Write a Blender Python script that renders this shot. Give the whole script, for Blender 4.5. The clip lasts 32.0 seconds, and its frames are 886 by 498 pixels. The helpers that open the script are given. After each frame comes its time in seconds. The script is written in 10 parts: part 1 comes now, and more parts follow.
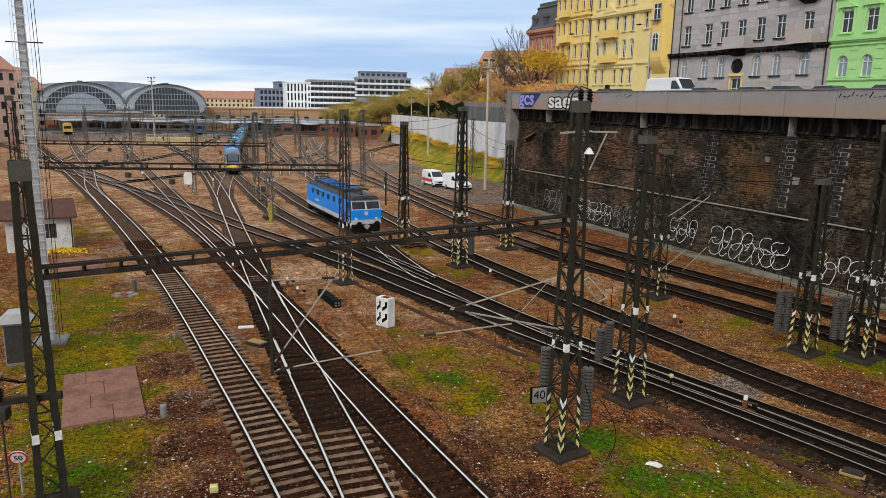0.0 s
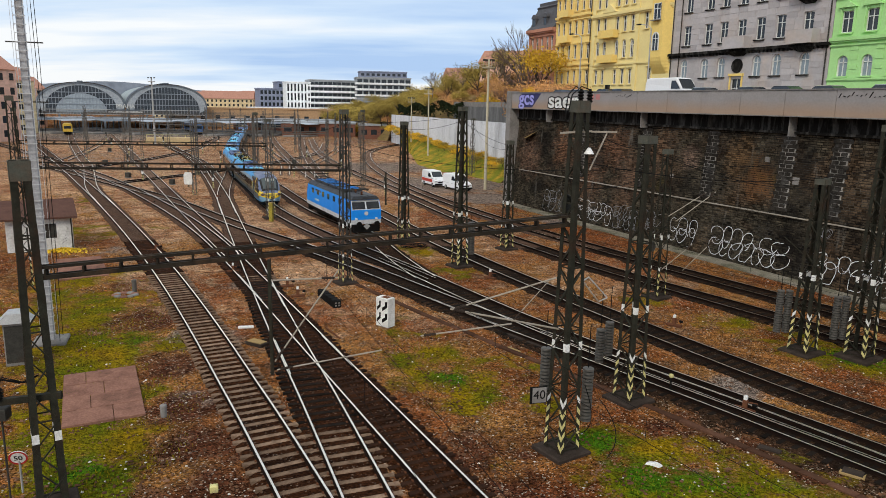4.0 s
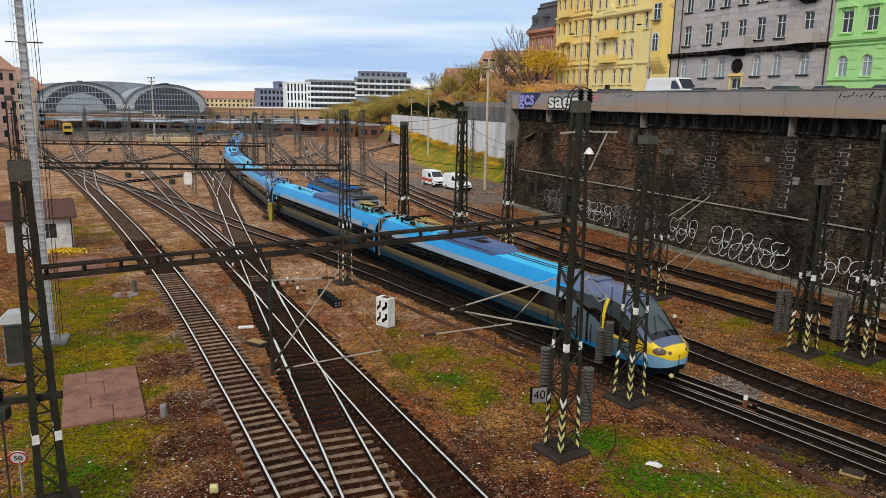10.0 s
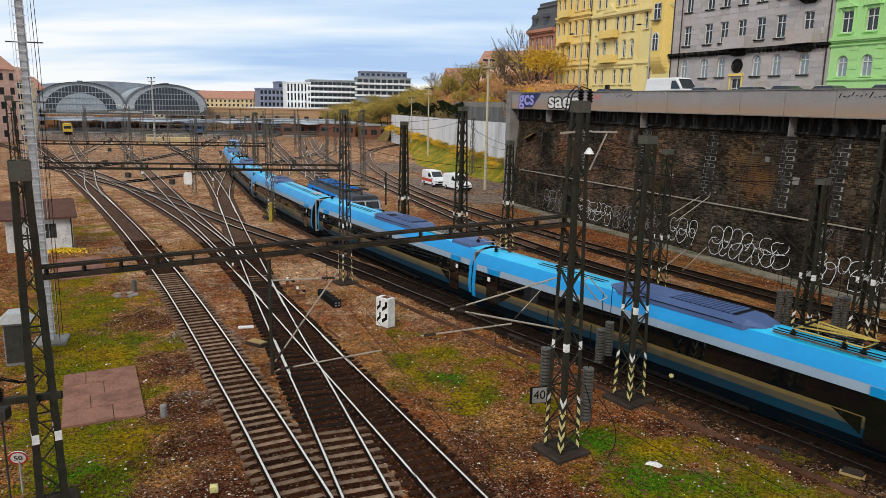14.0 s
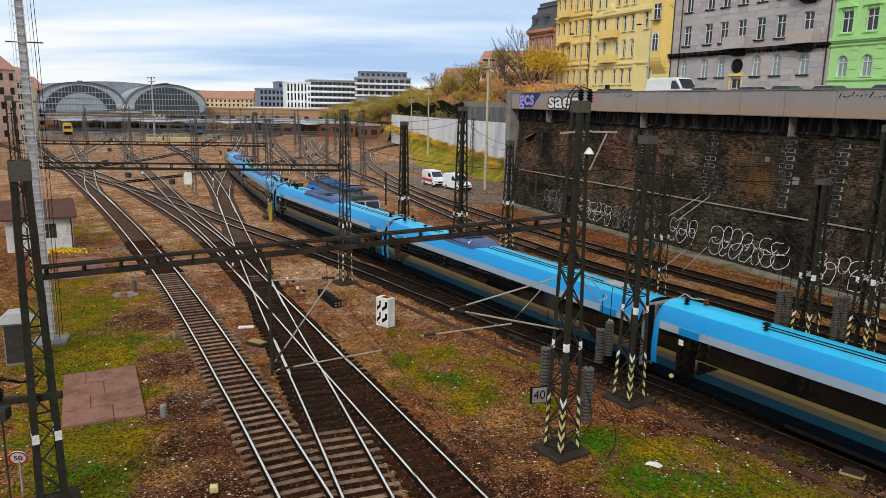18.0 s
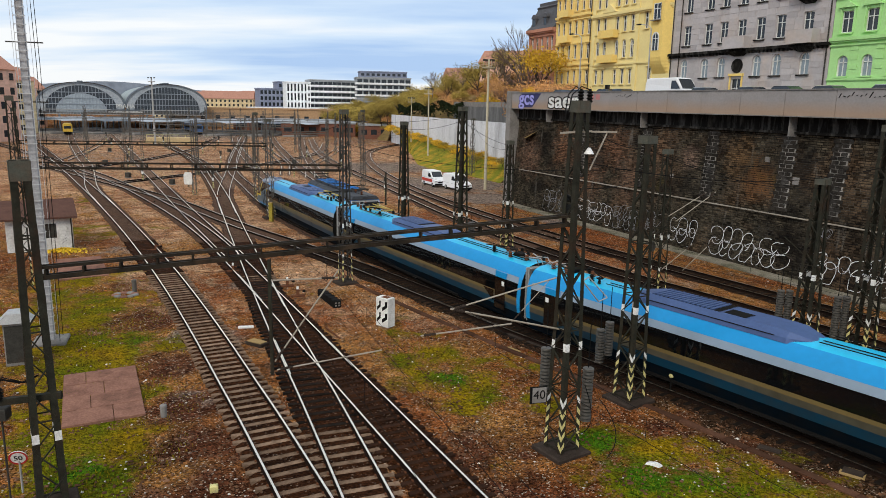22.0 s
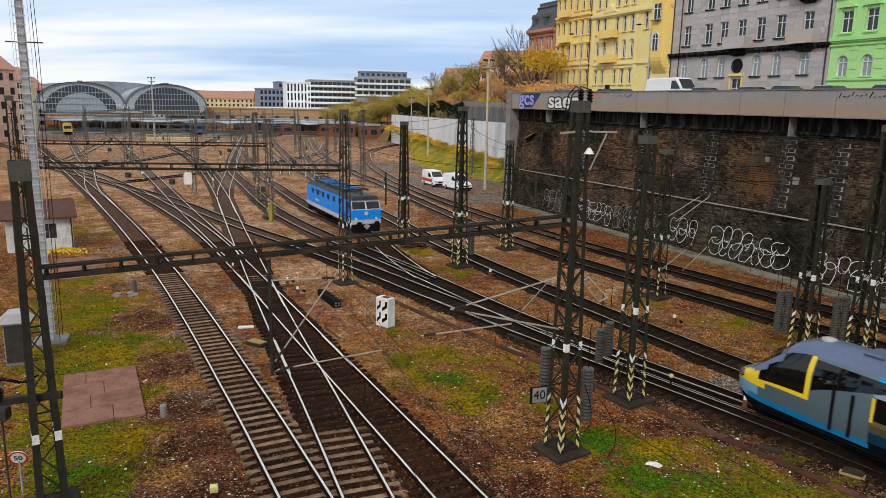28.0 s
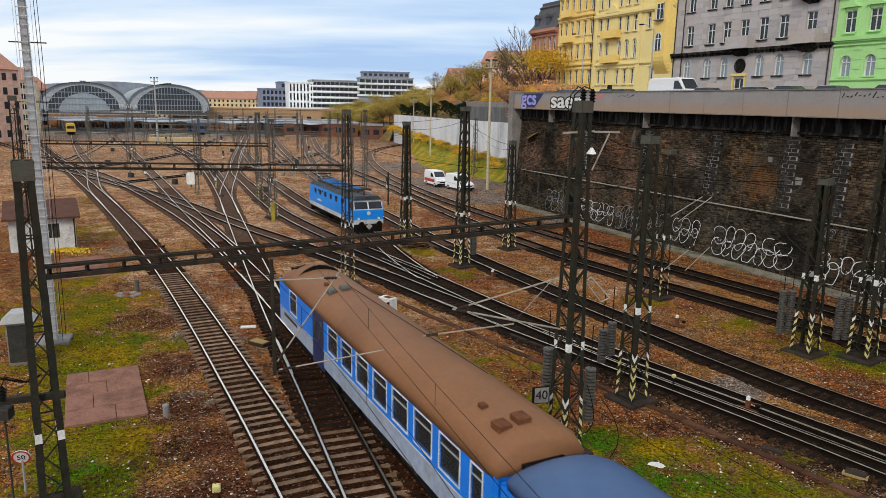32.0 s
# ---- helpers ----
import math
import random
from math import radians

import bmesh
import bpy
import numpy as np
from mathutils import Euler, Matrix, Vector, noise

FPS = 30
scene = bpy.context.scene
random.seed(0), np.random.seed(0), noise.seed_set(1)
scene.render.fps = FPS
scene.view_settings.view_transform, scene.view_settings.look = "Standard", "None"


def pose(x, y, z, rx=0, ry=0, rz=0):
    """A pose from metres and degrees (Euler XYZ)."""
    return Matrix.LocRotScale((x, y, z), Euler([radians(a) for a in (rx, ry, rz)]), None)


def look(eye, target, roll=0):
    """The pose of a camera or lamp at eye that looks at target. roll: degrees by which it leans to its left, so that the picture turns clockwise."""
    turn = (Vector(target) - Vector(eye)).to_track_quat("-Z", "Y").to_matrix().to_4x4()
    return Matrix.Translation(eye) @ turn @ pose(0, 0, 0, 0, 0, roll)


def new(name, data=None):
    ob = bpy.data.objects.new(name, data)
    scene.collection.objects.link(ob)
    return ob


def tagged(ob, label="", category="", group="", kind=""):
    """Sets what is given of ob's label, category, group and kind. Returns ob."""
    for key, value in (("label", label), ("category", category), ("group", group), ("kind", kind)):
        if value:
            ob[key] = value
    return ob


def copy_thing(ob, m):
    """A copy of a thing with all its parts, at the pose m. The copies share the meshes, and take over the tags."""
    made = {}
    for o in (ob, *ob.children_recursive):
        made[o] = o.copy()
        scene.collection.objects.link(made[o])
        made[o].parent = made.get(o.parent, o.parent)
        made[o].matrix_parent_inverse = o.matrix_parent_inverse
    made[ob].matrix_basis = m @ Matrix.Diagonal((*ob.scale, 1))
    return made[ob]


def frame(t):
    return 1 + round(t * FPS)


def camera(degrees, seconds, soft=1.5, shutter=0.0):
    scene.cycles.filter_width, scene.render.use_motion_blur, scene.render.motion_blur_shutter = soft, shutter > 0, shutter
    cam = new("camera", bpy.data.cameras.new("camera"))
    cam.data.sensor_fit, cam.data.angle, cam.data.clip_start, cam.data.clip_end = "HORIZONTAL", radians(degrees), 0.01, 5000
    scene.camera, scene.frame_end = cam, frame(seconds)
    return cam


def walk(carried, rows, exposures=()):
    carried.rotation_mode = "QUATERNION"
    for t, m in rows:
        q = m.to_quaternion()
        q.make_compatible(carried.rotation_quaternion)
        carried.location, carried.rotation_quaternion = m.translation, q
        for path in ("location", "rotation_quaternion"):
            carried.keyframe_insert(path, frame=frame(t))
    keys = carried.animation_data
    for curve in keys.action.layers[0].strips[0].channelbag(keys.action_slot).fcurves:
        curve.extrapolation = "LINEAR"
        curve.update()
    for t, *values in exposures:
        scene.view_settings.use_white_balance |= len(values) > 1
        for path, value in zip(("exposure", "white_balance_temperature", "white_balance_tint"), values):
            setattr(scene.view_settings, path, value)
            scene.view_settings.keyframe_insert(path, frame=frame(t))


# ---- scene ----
# camera on the bridge, 12 m over the rails
cam = camera(63.99, 32.0, soft=0.5, shutter=0.2)
EYE = (0.0, 0.0, 12.25)


def view(turn):
    """Camera pose; turn in degrees to its left."""
    p, a = radians(11.615), radians(turn)
    way = Vector((-math.sin(a) * math.cos(p), math.cos(a) * math.cos(p), -math.sin(p)))
    return look(EYE, Vector(EYE) + way * 50, 1.088)


walk(cam, [(0, view(0)), (30.0, view(0)), (30.5, view(0.04)), (31.0, view(0.09)), (31.5, view(0.14)), (32.0, view(0.19))])

# ---- world and light ----
world = bpy.data.worlds.new("overcast_sky")
scene.world = world
world.use_nodes = True
wn, wl = world.node_tree.nodes, world.node_tree.links
bg = wn["Background"]
sky = wn.new("ShaderNodeTexSky")
sky.sky_type, sky.sun_disc, sky.sun_elevation, sky.sun_rotation = "NISHITA", False, radians(38), radians(200)
geo = wn.new("ShaderNodeTexCoord")
sep = wn.new("ShaderNodeSeparateXYZ")
wl.new(geo.outputs["Generated"], sep.inputs[0])
# clouds drawn out along the horizon: the direction over its height
hgt = wn.new("ShaderNodeMath"); hgt.operation = "MAXIMUM"; hgt.inputs[1].default_value = 0.0
wl.new(sep.outputs["Z"], hgt.inputs[0])
add = wn.new("ShaderNodeMath"); add.operation = "ADD"; add.inputs[1].default_value = 0.10
wl.new(hgt.outputs[0], add.inputs[0])
div = wn.new("ShaderNodeVectorMath"); div.operation = "DIVIDE"
comb = wn.new("ShaderNodeCombineXYZ")
for k in range(3):
    wl.new(add.outputs[0], comb.inputs[k])
wl.new(geo.outputs["Generated"], div.inputs[0])
wl.new(comb.outputs[0], div.inputs[1])
mp = wn.new("ShaderNodeMapping"); mp.inputs["Location"].default_value = (3.1, 0.4, 0); mp.inputs["Rotation"].default_value = (0, 0, radians(-14)); mp.inputs["Scale"].default_value = (0.42, 0.95, 0.0)
wl.new(div.outputs[0], mp.inputs[0])
nz = wn.new("ShaderNodeTexNoise"); nz.inputs["Scale"].default_value = 0.55; nz.inputs["Detail"].default_value = 7; nz.inputs["Roughness"].default_value = 0.52
wl.new(mp.outputs[0], nz.inputs["Vector"])
ramp = wn.new("ShaderNodeValToRGB")
ramp.color_ramp.elements[0].position, ramp.color_ramp.elements[0].color = 0.34, (0.42, 0.60, 0.90, 1)
ramp.color_ramp.elements[1].position, ramp.color_ramp.elements[1].color = 0.57, (0.955, 0.98, 1.0, 1)
mid = ramp.color_ramp.elements.new(0.45); mid.color = (0.64, 0.79, 0.98, 1)
wl.new(nz.outputs["Fac"], ramp.inputs[0])
mixs = wn.new("ShaderNodeMix"); mixs.data_type = "RGBA"; mixs.inputs[0].default_value = 0.94
dim = wn.new("ShaderNodeVectorMath"); dim.operation = "SCALE"; dim.inputs["Scale"].default_value = 0.12
wl.new(sky.outputs[0], dim.inputs[0])
wl.new(dim.outputs[0], mixs.inputs[6])
wl.new(ramp.outputs[0], mixs.inputs[7])
wl.new(mixs.outputs[2], bg.inputs["Color"])
bg.inputs["Strength"].default_value = 0.78
sun_data = bpy.data.lights.new("sun", "SUN")
sun_data.energy, sun_data.angle, sun_data.color = 1.35, radians(14), (1.0, 0.93, 0.82)
sun = new("sun", sun_data)
sun.matrix_world = look((0, 0, 60), (0 + 40 * math.sin(radians(20)), 40 * math.cos(radians(20)), 60 - 31))
scene.view_settings.exposure = 0.38

# ---- mesh helpers ----


class Mesh:
    """Collects vertices and faces of one part."""

    def __init__(self):
        self.v, self.f, self.smooth, self.weld = [], [], False, False

    def quad(self, a, b, c, d):
        k = len(self.v)
        self.v += [tuple(a), tuple(b), tuple(c), tuple(d)]
        self.f.append((k, k + 1, k + 2, k + 3))
        return self

    def poly(self, pts):
        k = len(self.v)
        self.v += [tuple(p) for p in pts]
        self.f.append(tuple(range(k, k + len(pts))))
        return self

    def box(self, x0, x1, y0, y1, z0, z1, m=None, chamfer=0.0):
        k = len(self.v)
        c = chamfer
        if c:
            lo = [(x0, y0), (x1, y0), (x1, y1), (x0, y1)]
            hi = [(x0 + c, y0 + c), (x1 - c, y0 + c), (x1 - c, y1 - c), (x0 + c, y1 - c)]
            rings = [[(x, y, z0) for x, y in lo], [(x, y, z1 - c) for x, y in lo], [(x, y, z1) for x, y in hi]]
        else:
            lo = [(x0, y0), (x1, y0), (x1, y1), (x0, y1)]
            rings = [[(x, y, z0) for x, y in lo], [(x, y, z1) for x, y in lo]]
        pts = [p for r in rings for p in r]
        if m is not None:
            pts = [tuple(m @ Vector(p)) for p in pts]
        self.v += pts
        self.f.append((k + 3, k + 2, k + 1, k))
        n = len(rings)
        for r in range(n - 1):
            for i in range(4):
                j = (i + 1) % 4
                self.f.append((k + r * 4 + i, k + r * 4 + j, k + r * 4 + 4 + j, k + r * 4 + 4 + i))
        self.f.append(tuple(k + (n - 1) * 4 + i for i in range(4)))
        return self

    def bar(self, p, q, w, h=None, up=(0, 0, 1)):
        """A square-edged bar from p to q, w wide and h high."""
        h = h or w
        p, q = Vector(p), Vector(q)
        t = (q - p).normalized()
        u = Vector(up)
        if abs(t.dot(u)) > 0.98:
            u = Vector((0, 1, 0))
        s = t.cross(u).normalized()
        u = s.cross(t)
        k = len(self.v)
        for e in (p, q):
            for a, b in ((-1, -1), (1, -1), (1, 1), (-1, 1)):
                self.v.append(tuple(e + s * (a * w / 2) + u * (b * h / 2)))
        self.f += [(k, k + 3, k + 2, k + 1), (k + 4, k + 5, k + 6, k + 7)]
        for i in range(4):
            j = (i + 1) % 4
            self.f.append((k + i, k + j, k + 4 + j, k + 4 + i))
        return self

    def angle(self, p, q, w, th, sx, sy):
        """An upright L-shaped steel angle; its legs point to sx and sy."""
        p, q = Vector(p), Vector(q)
        a, b = Vector((sx, 0, 0)), Vector((0, sy, 0))
        out = [(0, 0), (w, 0), (w, th), (th, th), (th, w), (0, w)]
        if sx * sy < 0:
            out = out[::-1]
        k = len(self.v)
        for e in (p, q):
            for x, y in out:
                self.v.append(tuple(e + a * x + b * y))
        for i in range(6):
            j = (i + 1) % 6
            self.f.append((k + i, k + j, k + 6 + j, k + 6 + i))
        self.f += [tuple(k + i for i in range(5, -1, -1)), tuple(k + 6 + i for i in range(6))]
        return self

    def tube(self, p, q, r, r2=None, n=8, caps=True):
        r2 = r if r2 is None else r2
        p, q = Vector(p), Vector(q)
        t = (q - p).normalized()
        u = Vector((0, 0, 1)) if abs(t.z) < 0.95 else Vector((1, 0, 0))
        s = t.cross(u).normalized()
        u = s.cross(t)
        k = len(self.v)
        for e, rr in ((p, r), (q, r2)):
            for i in range(n):
                a = 2 * math.pi * i / n
                self.v.append(tuple(e + s * (math.cos(a) * rr) + u * (math.sin(a) * rr)))
        for i in range(n):
            j = (i + 1) % n
            self.f.append((k + i, k + j, k + n + j, k + n + i))
        if caps:
            self.f += [tuple(k + i for i in range(n - 1, -1, -1)), tuple(k + n + i for i in range(n))]
        return self

    def path(self, pts, r, n=5):
        """A round line through points."""
        pts = [Vector(p) for p in pts]
        k = len(self.v)
        for i, p in enumerate(pts):
            t = (pts[min(i + 1, len(pts) - 1)] - pts[max(i - 1, 0)]).normalized()
            u = Vector((0, 0, 1)) if abs(t.z) < 0.95 else Vector((1, 0, 0))
            s = t.cross(u).normalized()
            u = s.cross(t)
            for j in range(n):
                a = 2 * math.pi * j / n
                self.v.append(tuple(p + s * (math.cos(a) * r) + u * (math.sin(a) * r)))
        for i in range(len(pts) - 1):
            for j in range(n):
                m = (j + 1) % n
                self.f.append((k + i * n + j, k + i * n + m, k + i * n + n + m, k + i * n + n + j))
        return self

    def turned(self, profile, m=None, n=10):
        """A body turned round z from (radius, height) pairs."""
        k = len(self.v)
        for r, z in profile:
            for i in range(n):
                a = 2 * math.pi * i / n
                p = Vector((r * math.cos(a), r * math.sin(a), z))
                self.v.append(tuple(m @ p if m is not None else p))
        for j in range(len(profile) - 1):
            for i in range(n):
                i2 = (i + 1) % n
                self.f.append((k + j * n + i, k + j * n + i2, k + j * n + n + i2, k + j * n + n + i))
        self.f += [tuple(k + i for i in range(n - 1, -1, -1)), tuple(k + (len(profile) - 1) * n + i for i in range(n))]
        return self

    def sweep(self, rows, closed=True, ends=True):
        """Rows of points of one length, skinned one to the next."""
        k, n = len(self.v), len(rows[0])
        for r in rows:
            self.v += [tuple(p) for p in r]
        m = n if closed else n - 1
        for i in range(len(rows) - 1):
            for j in range(m):
                a, b = k + i * n + j, k + i * n + (j + 1) % n
                self.f.append((a, b, b + n, a + n))
        if closed and ends:
            self.f += [tuple(k + j for j in range(n - 1, -1, -1)), tuple(k + (len(rows) - 1) * n + j for j in range(n))]
        return self

    def data(self, name, material):
        me = bpy.data.meshes.new(name)
        me.from_pydata(self.v, [], self.f)
        if material is not None:
            me.materials.append(material)
        if self.smooth:
            me.shade_smooth()
        me.update()
        if self.weld:
            bm = bmesh.new()
            bm.from_mesh(me)
            bmesh.ops.remove_doubles(bm, verts=bm.verts, dist=0.001)
            bm.to_mesh(me)
            bm.free()
        return me


def part(name, mesh, material, parent=None, label=""):
    """One mesh object, under its thing or part where there is one."""
    ob = new(name, mesh.data(name, material) if isinstance(mesh, Mesh) else mesh)
    ob.parent = parent
    if label:
        tagged(ob, label)
    return ob


def thing(name, label, category, group="", kind="", m=None):
    ob = new(name)
    ob.empty_display_size = 0.2
    tagged(ob, label, category, group, kind)
    if m is not None:
        ob.matrix_world = m
    return ob


def lettering(name, text, size, m, material, parent, align="CENTER", deep=0.01):
    cu = bpy.data.curves.new(name, "FONT")
    cu.body, cu.size, cu.extrude, cu.align_x, cu.align_y = text, size, deep, align, "CENTER"
    cu.materials.append(material)
    ob = new(name, cu)
    ob.parent = parent
    ob.matrix_basis = m
    return ob


# ---- materials ----


def surface(name, base, other=None, scale=1.0, rough=0.8, metal=0.0, bump=0.3, fine=9.0, spread=0.5, dirt=None, dirt_scale=0.35, random=0.0, stretch=None, grain=0.18, dirt_amount=0.5, spec=None):
    """Two-scale procedural surface: base and other mixed by a noise of that scale, a finer grain in the relief, and stains of dirt."""
    mat = bpy.data.materials.new(name)
    mat.use_nodes = True
    n, l = mat.node_tree.nodes, mat.node_tree.links
    bs = n["Principled BSDF"]
    other = other or tuple(c * 0.7 for c in base)
    tc = n.new("ShaderNodeTexCoord")
    co = tc.outputs["Object"]
    if stretch:
        mp = n.new("ShaderNodeMapping")
        mp.inputs["Scale"].default_value = stretch
        l.new(co, mp.inputs[0])
        co = mp.outputs[0]
    n1 = n.new("ShaderNodeTexNoise")
    n1.inputs["Scale"].default_value, n1.inputs["Detail"].default_value, n1.inputs["Roughness"].default_value = scale, 5, 0.6
    l.new(co, n1.inputs["Vector"])
    mr = n.new("ShaderNodeMapRange")
    mr.inputs[1].default_value, mr.inputs[2].default_value = 0.5 - spread / 2, 0.5 + spread / 2
    l.new(n1.outputs["Fac"], mr.inputs[0])
    mx = n.new("ShaderNodeMix"); mx.data_type = "RGBA"
    mx.inputs[6].default_value, mx.inputs[7].default_value = (*base, 1), (*other, 1)
    l.new(mr.outputs[0], mx.inputs[0])
    col = mx.outputs[2]
    n2 = n.new("ShaderNodeTexNoise")
    n2.inputs["Scale"].default_value, n2.inputs["Detail"].default_value = scale * fine, 4
    l.new(tc.outputs["Object"], n2.inputs["Vector"])
    if dirt:
        n3 = n.new("ShaderNodeTexNoise")
        n3.inputs["Scale"].default_value, n3.inputs["Detail"].default_value, n3.inputs["Roughness"].default_value = dirt_scale, 6, 0.65
        l.new(co, n3.inputs["Vector"])
        m3 = n.new("ShaderNodeMapRange")
        m3.inputs[1].default_value, m3.inputs[2].default_value, m3.inputs[4].default_value = 0.48, 0.68, dirt_amount
        l.new(n3.outputs["Fac"], m3.inputs[0])
        md = n.new("ShaderNodeMix"); md.data_type = "RGBA"
        l.new(m3.outputs[0], md.inputs[0])
        l.new(col, md.inputs[6])
        md.inputs[7].default_value = (*dirt, 1)
        col = md.outputs[2]
    hs = n.new("ShaderNodeHueSaturation")
    l.new(col, hs.inputs["Color"])
    gr = n.new("ShaderNodeMapRange")
    gr.inputs[1].default_value, gr.inputs[2].default_value, gr.inputs[3].default_value, gr.inputs[4].default_value = 0.3, 0.7, 1 - grain, 1 + grain
    l.new(n2.outputs["Fac"], gr.inputs[0])
    if random:
        oi = n.new("ShaderNodeObjectInfo")
        rr = n.new("ShaderNodeMapRange")
        rr.inputs[3].default_value, rr.inputs[4].default_value = 1 - random, 1 + random
        l.new(oi.outputs["Random"], rr.inputs[0])
        mu = n.new("ShaderNodeMath"); mu.operation = "MULTIPLY"
        l.new(gr.outputs[0], mu.inputs[0]); l.new(rr.outputs[0], mu.inputs[1])
        l.new(mu.outputs[0], hs.inputs["Value"])
    else:
        l.new(gr.outputs[0], hs.inputs["Value"])
    l.new(hs.outputs[0], bs.inputs["Base Color"])
    ro = n.new("ShaderNodeMapRange")
    ro.inputs[3].default_value, ro.inputs[4].default_value = max(0.03, rough - 0.12), min(1, rough + 0.12)
    l.new(n1.outputs["Fac"], ro.inputs[0])
    l.new(ro.outputs[0], bs.inputs["Roughness"])
    bs.inputs["Metallic"].default_value = metal
    bs.inputs["Specular IOR Level"].default_value = spec if spec is not None else (0.03 if rough > 0.75 else 0.4)
    if bump:
        bp = n.new("ShaderNodeBump")
        bp.inputs["Strength"].default_value, bp.inputs["Distance"].default_value = bump, 0.02
        l.new(n2.outputs["Fac"], bp.inputs["Height"])
        l.new(bp.outputs[0], bs.inputs["Normal"])
    return mat


def by_island(mat, lo, hi):
    """Lets each loose piece of a mesh take a tone of its own."""
    n, l = mat.node_tree.nodes, mat.node_tree.links
    bs = n["Principled BSDF"]
    src = bs.inputs["Base Color"].links[0].from_socket
    ge = n.new("ShaderNodeNewGeometry")
    mr = n.new("ShaderNodeMapRange")
    mr.inputs[3].default_value, mr.inputs[4].default_value = lo, hi
    l.new(ge.outputs["Random Per Island"], mr.inputs[0])
    hs = n.new("ShaderNodeHueSaturation")
    l.new(src, hs.inputs["Color"])
    l.new(mr.outputs[0], hs.inputs["Value"])
    l.new(hs.outputs[0], bs.inputs["Base Color"])
    return mat


def plain_glass(name, tint, rough=0.06):
    mat = bpy.data.materials.new(name)
    mat.use_nodes = True
    b = mat.node_tree.nodes["Principled BSDF"]
    b.inputs["Base Color"].default_value = (*tint, 1)
    b.inputs["Roughness"].default_value = rough
    b.inputs["Specular IOR Level"].default_value = 0.5
    return mat


def gravel(name, base, other, stone, cells=17.0, pale=0.94):
    """Loose stones: cells of differing tone on a mottled ground."""
    mat = surface(name, base, other, 0.5, 0.95, 0, 0, 12, 0.5)
    n, l = mat.node_tree.nodes, mat.node_tree.links
    bs = n["Principled BSDF"]
    src = bs.inputs["Base Color"].links[0].from_socket
    tc = n.new("ShaderNodeTexCoord")
    vo = n.new("ShaderNodeTexVoronoi")
    vo.inputs["Scale"].default_value = cells
    l.new(tc.outputs["Object"], vo.inputs["Vector"])
    cs = n.new("ShaderNodeSeparateColor")
    l.new(vo.outputs["Color"], cs.inputs[0])
    hs = n.new("ShaderNodeHueSaturation")
    l.new(src, hs.inputs["Color"])
    v = n.new("ShaderNodeMapRange")
    v.inputs[3].default_value, v.inputs[4].default_value = 0.35, 1.75
    l.new(cs.outputs[0], v.inputs[0])
    l.new(v.outputs[0], hs.inputs["Value"])
    f = n.new("ShaderNodeMapRange")
    f.inputs[1].default_value, f.inputs[2].default_value, f.inputs[4].default_value = pale, pale + 0.04, 0.8
    l.new(cs.outputs[1], f.inputs[0])
    mx = n.new("ShaderNodeMix"); mx.data_type = "RGBA"
    mx.inputs[7].default_value = (*stone, 1)
    l.new(f.outputs[0], mx.inputs[0]); l.new(hs.outputs[0], mx.inputs[6])
    l.new(mx.outputs[2], bs.inputs["Base Color"])
    bp = n.new("ShaderNodeBump")
    bp.inputs["Strength"].default_value, bp.inputs["Distance"].default_value = 0.9, 0.05
    l.new(vo.outputs["Distance"], bp.inputs["Height"])
    l.new(bp.outputs[0], bs.inputs["Normal"])
    return mat


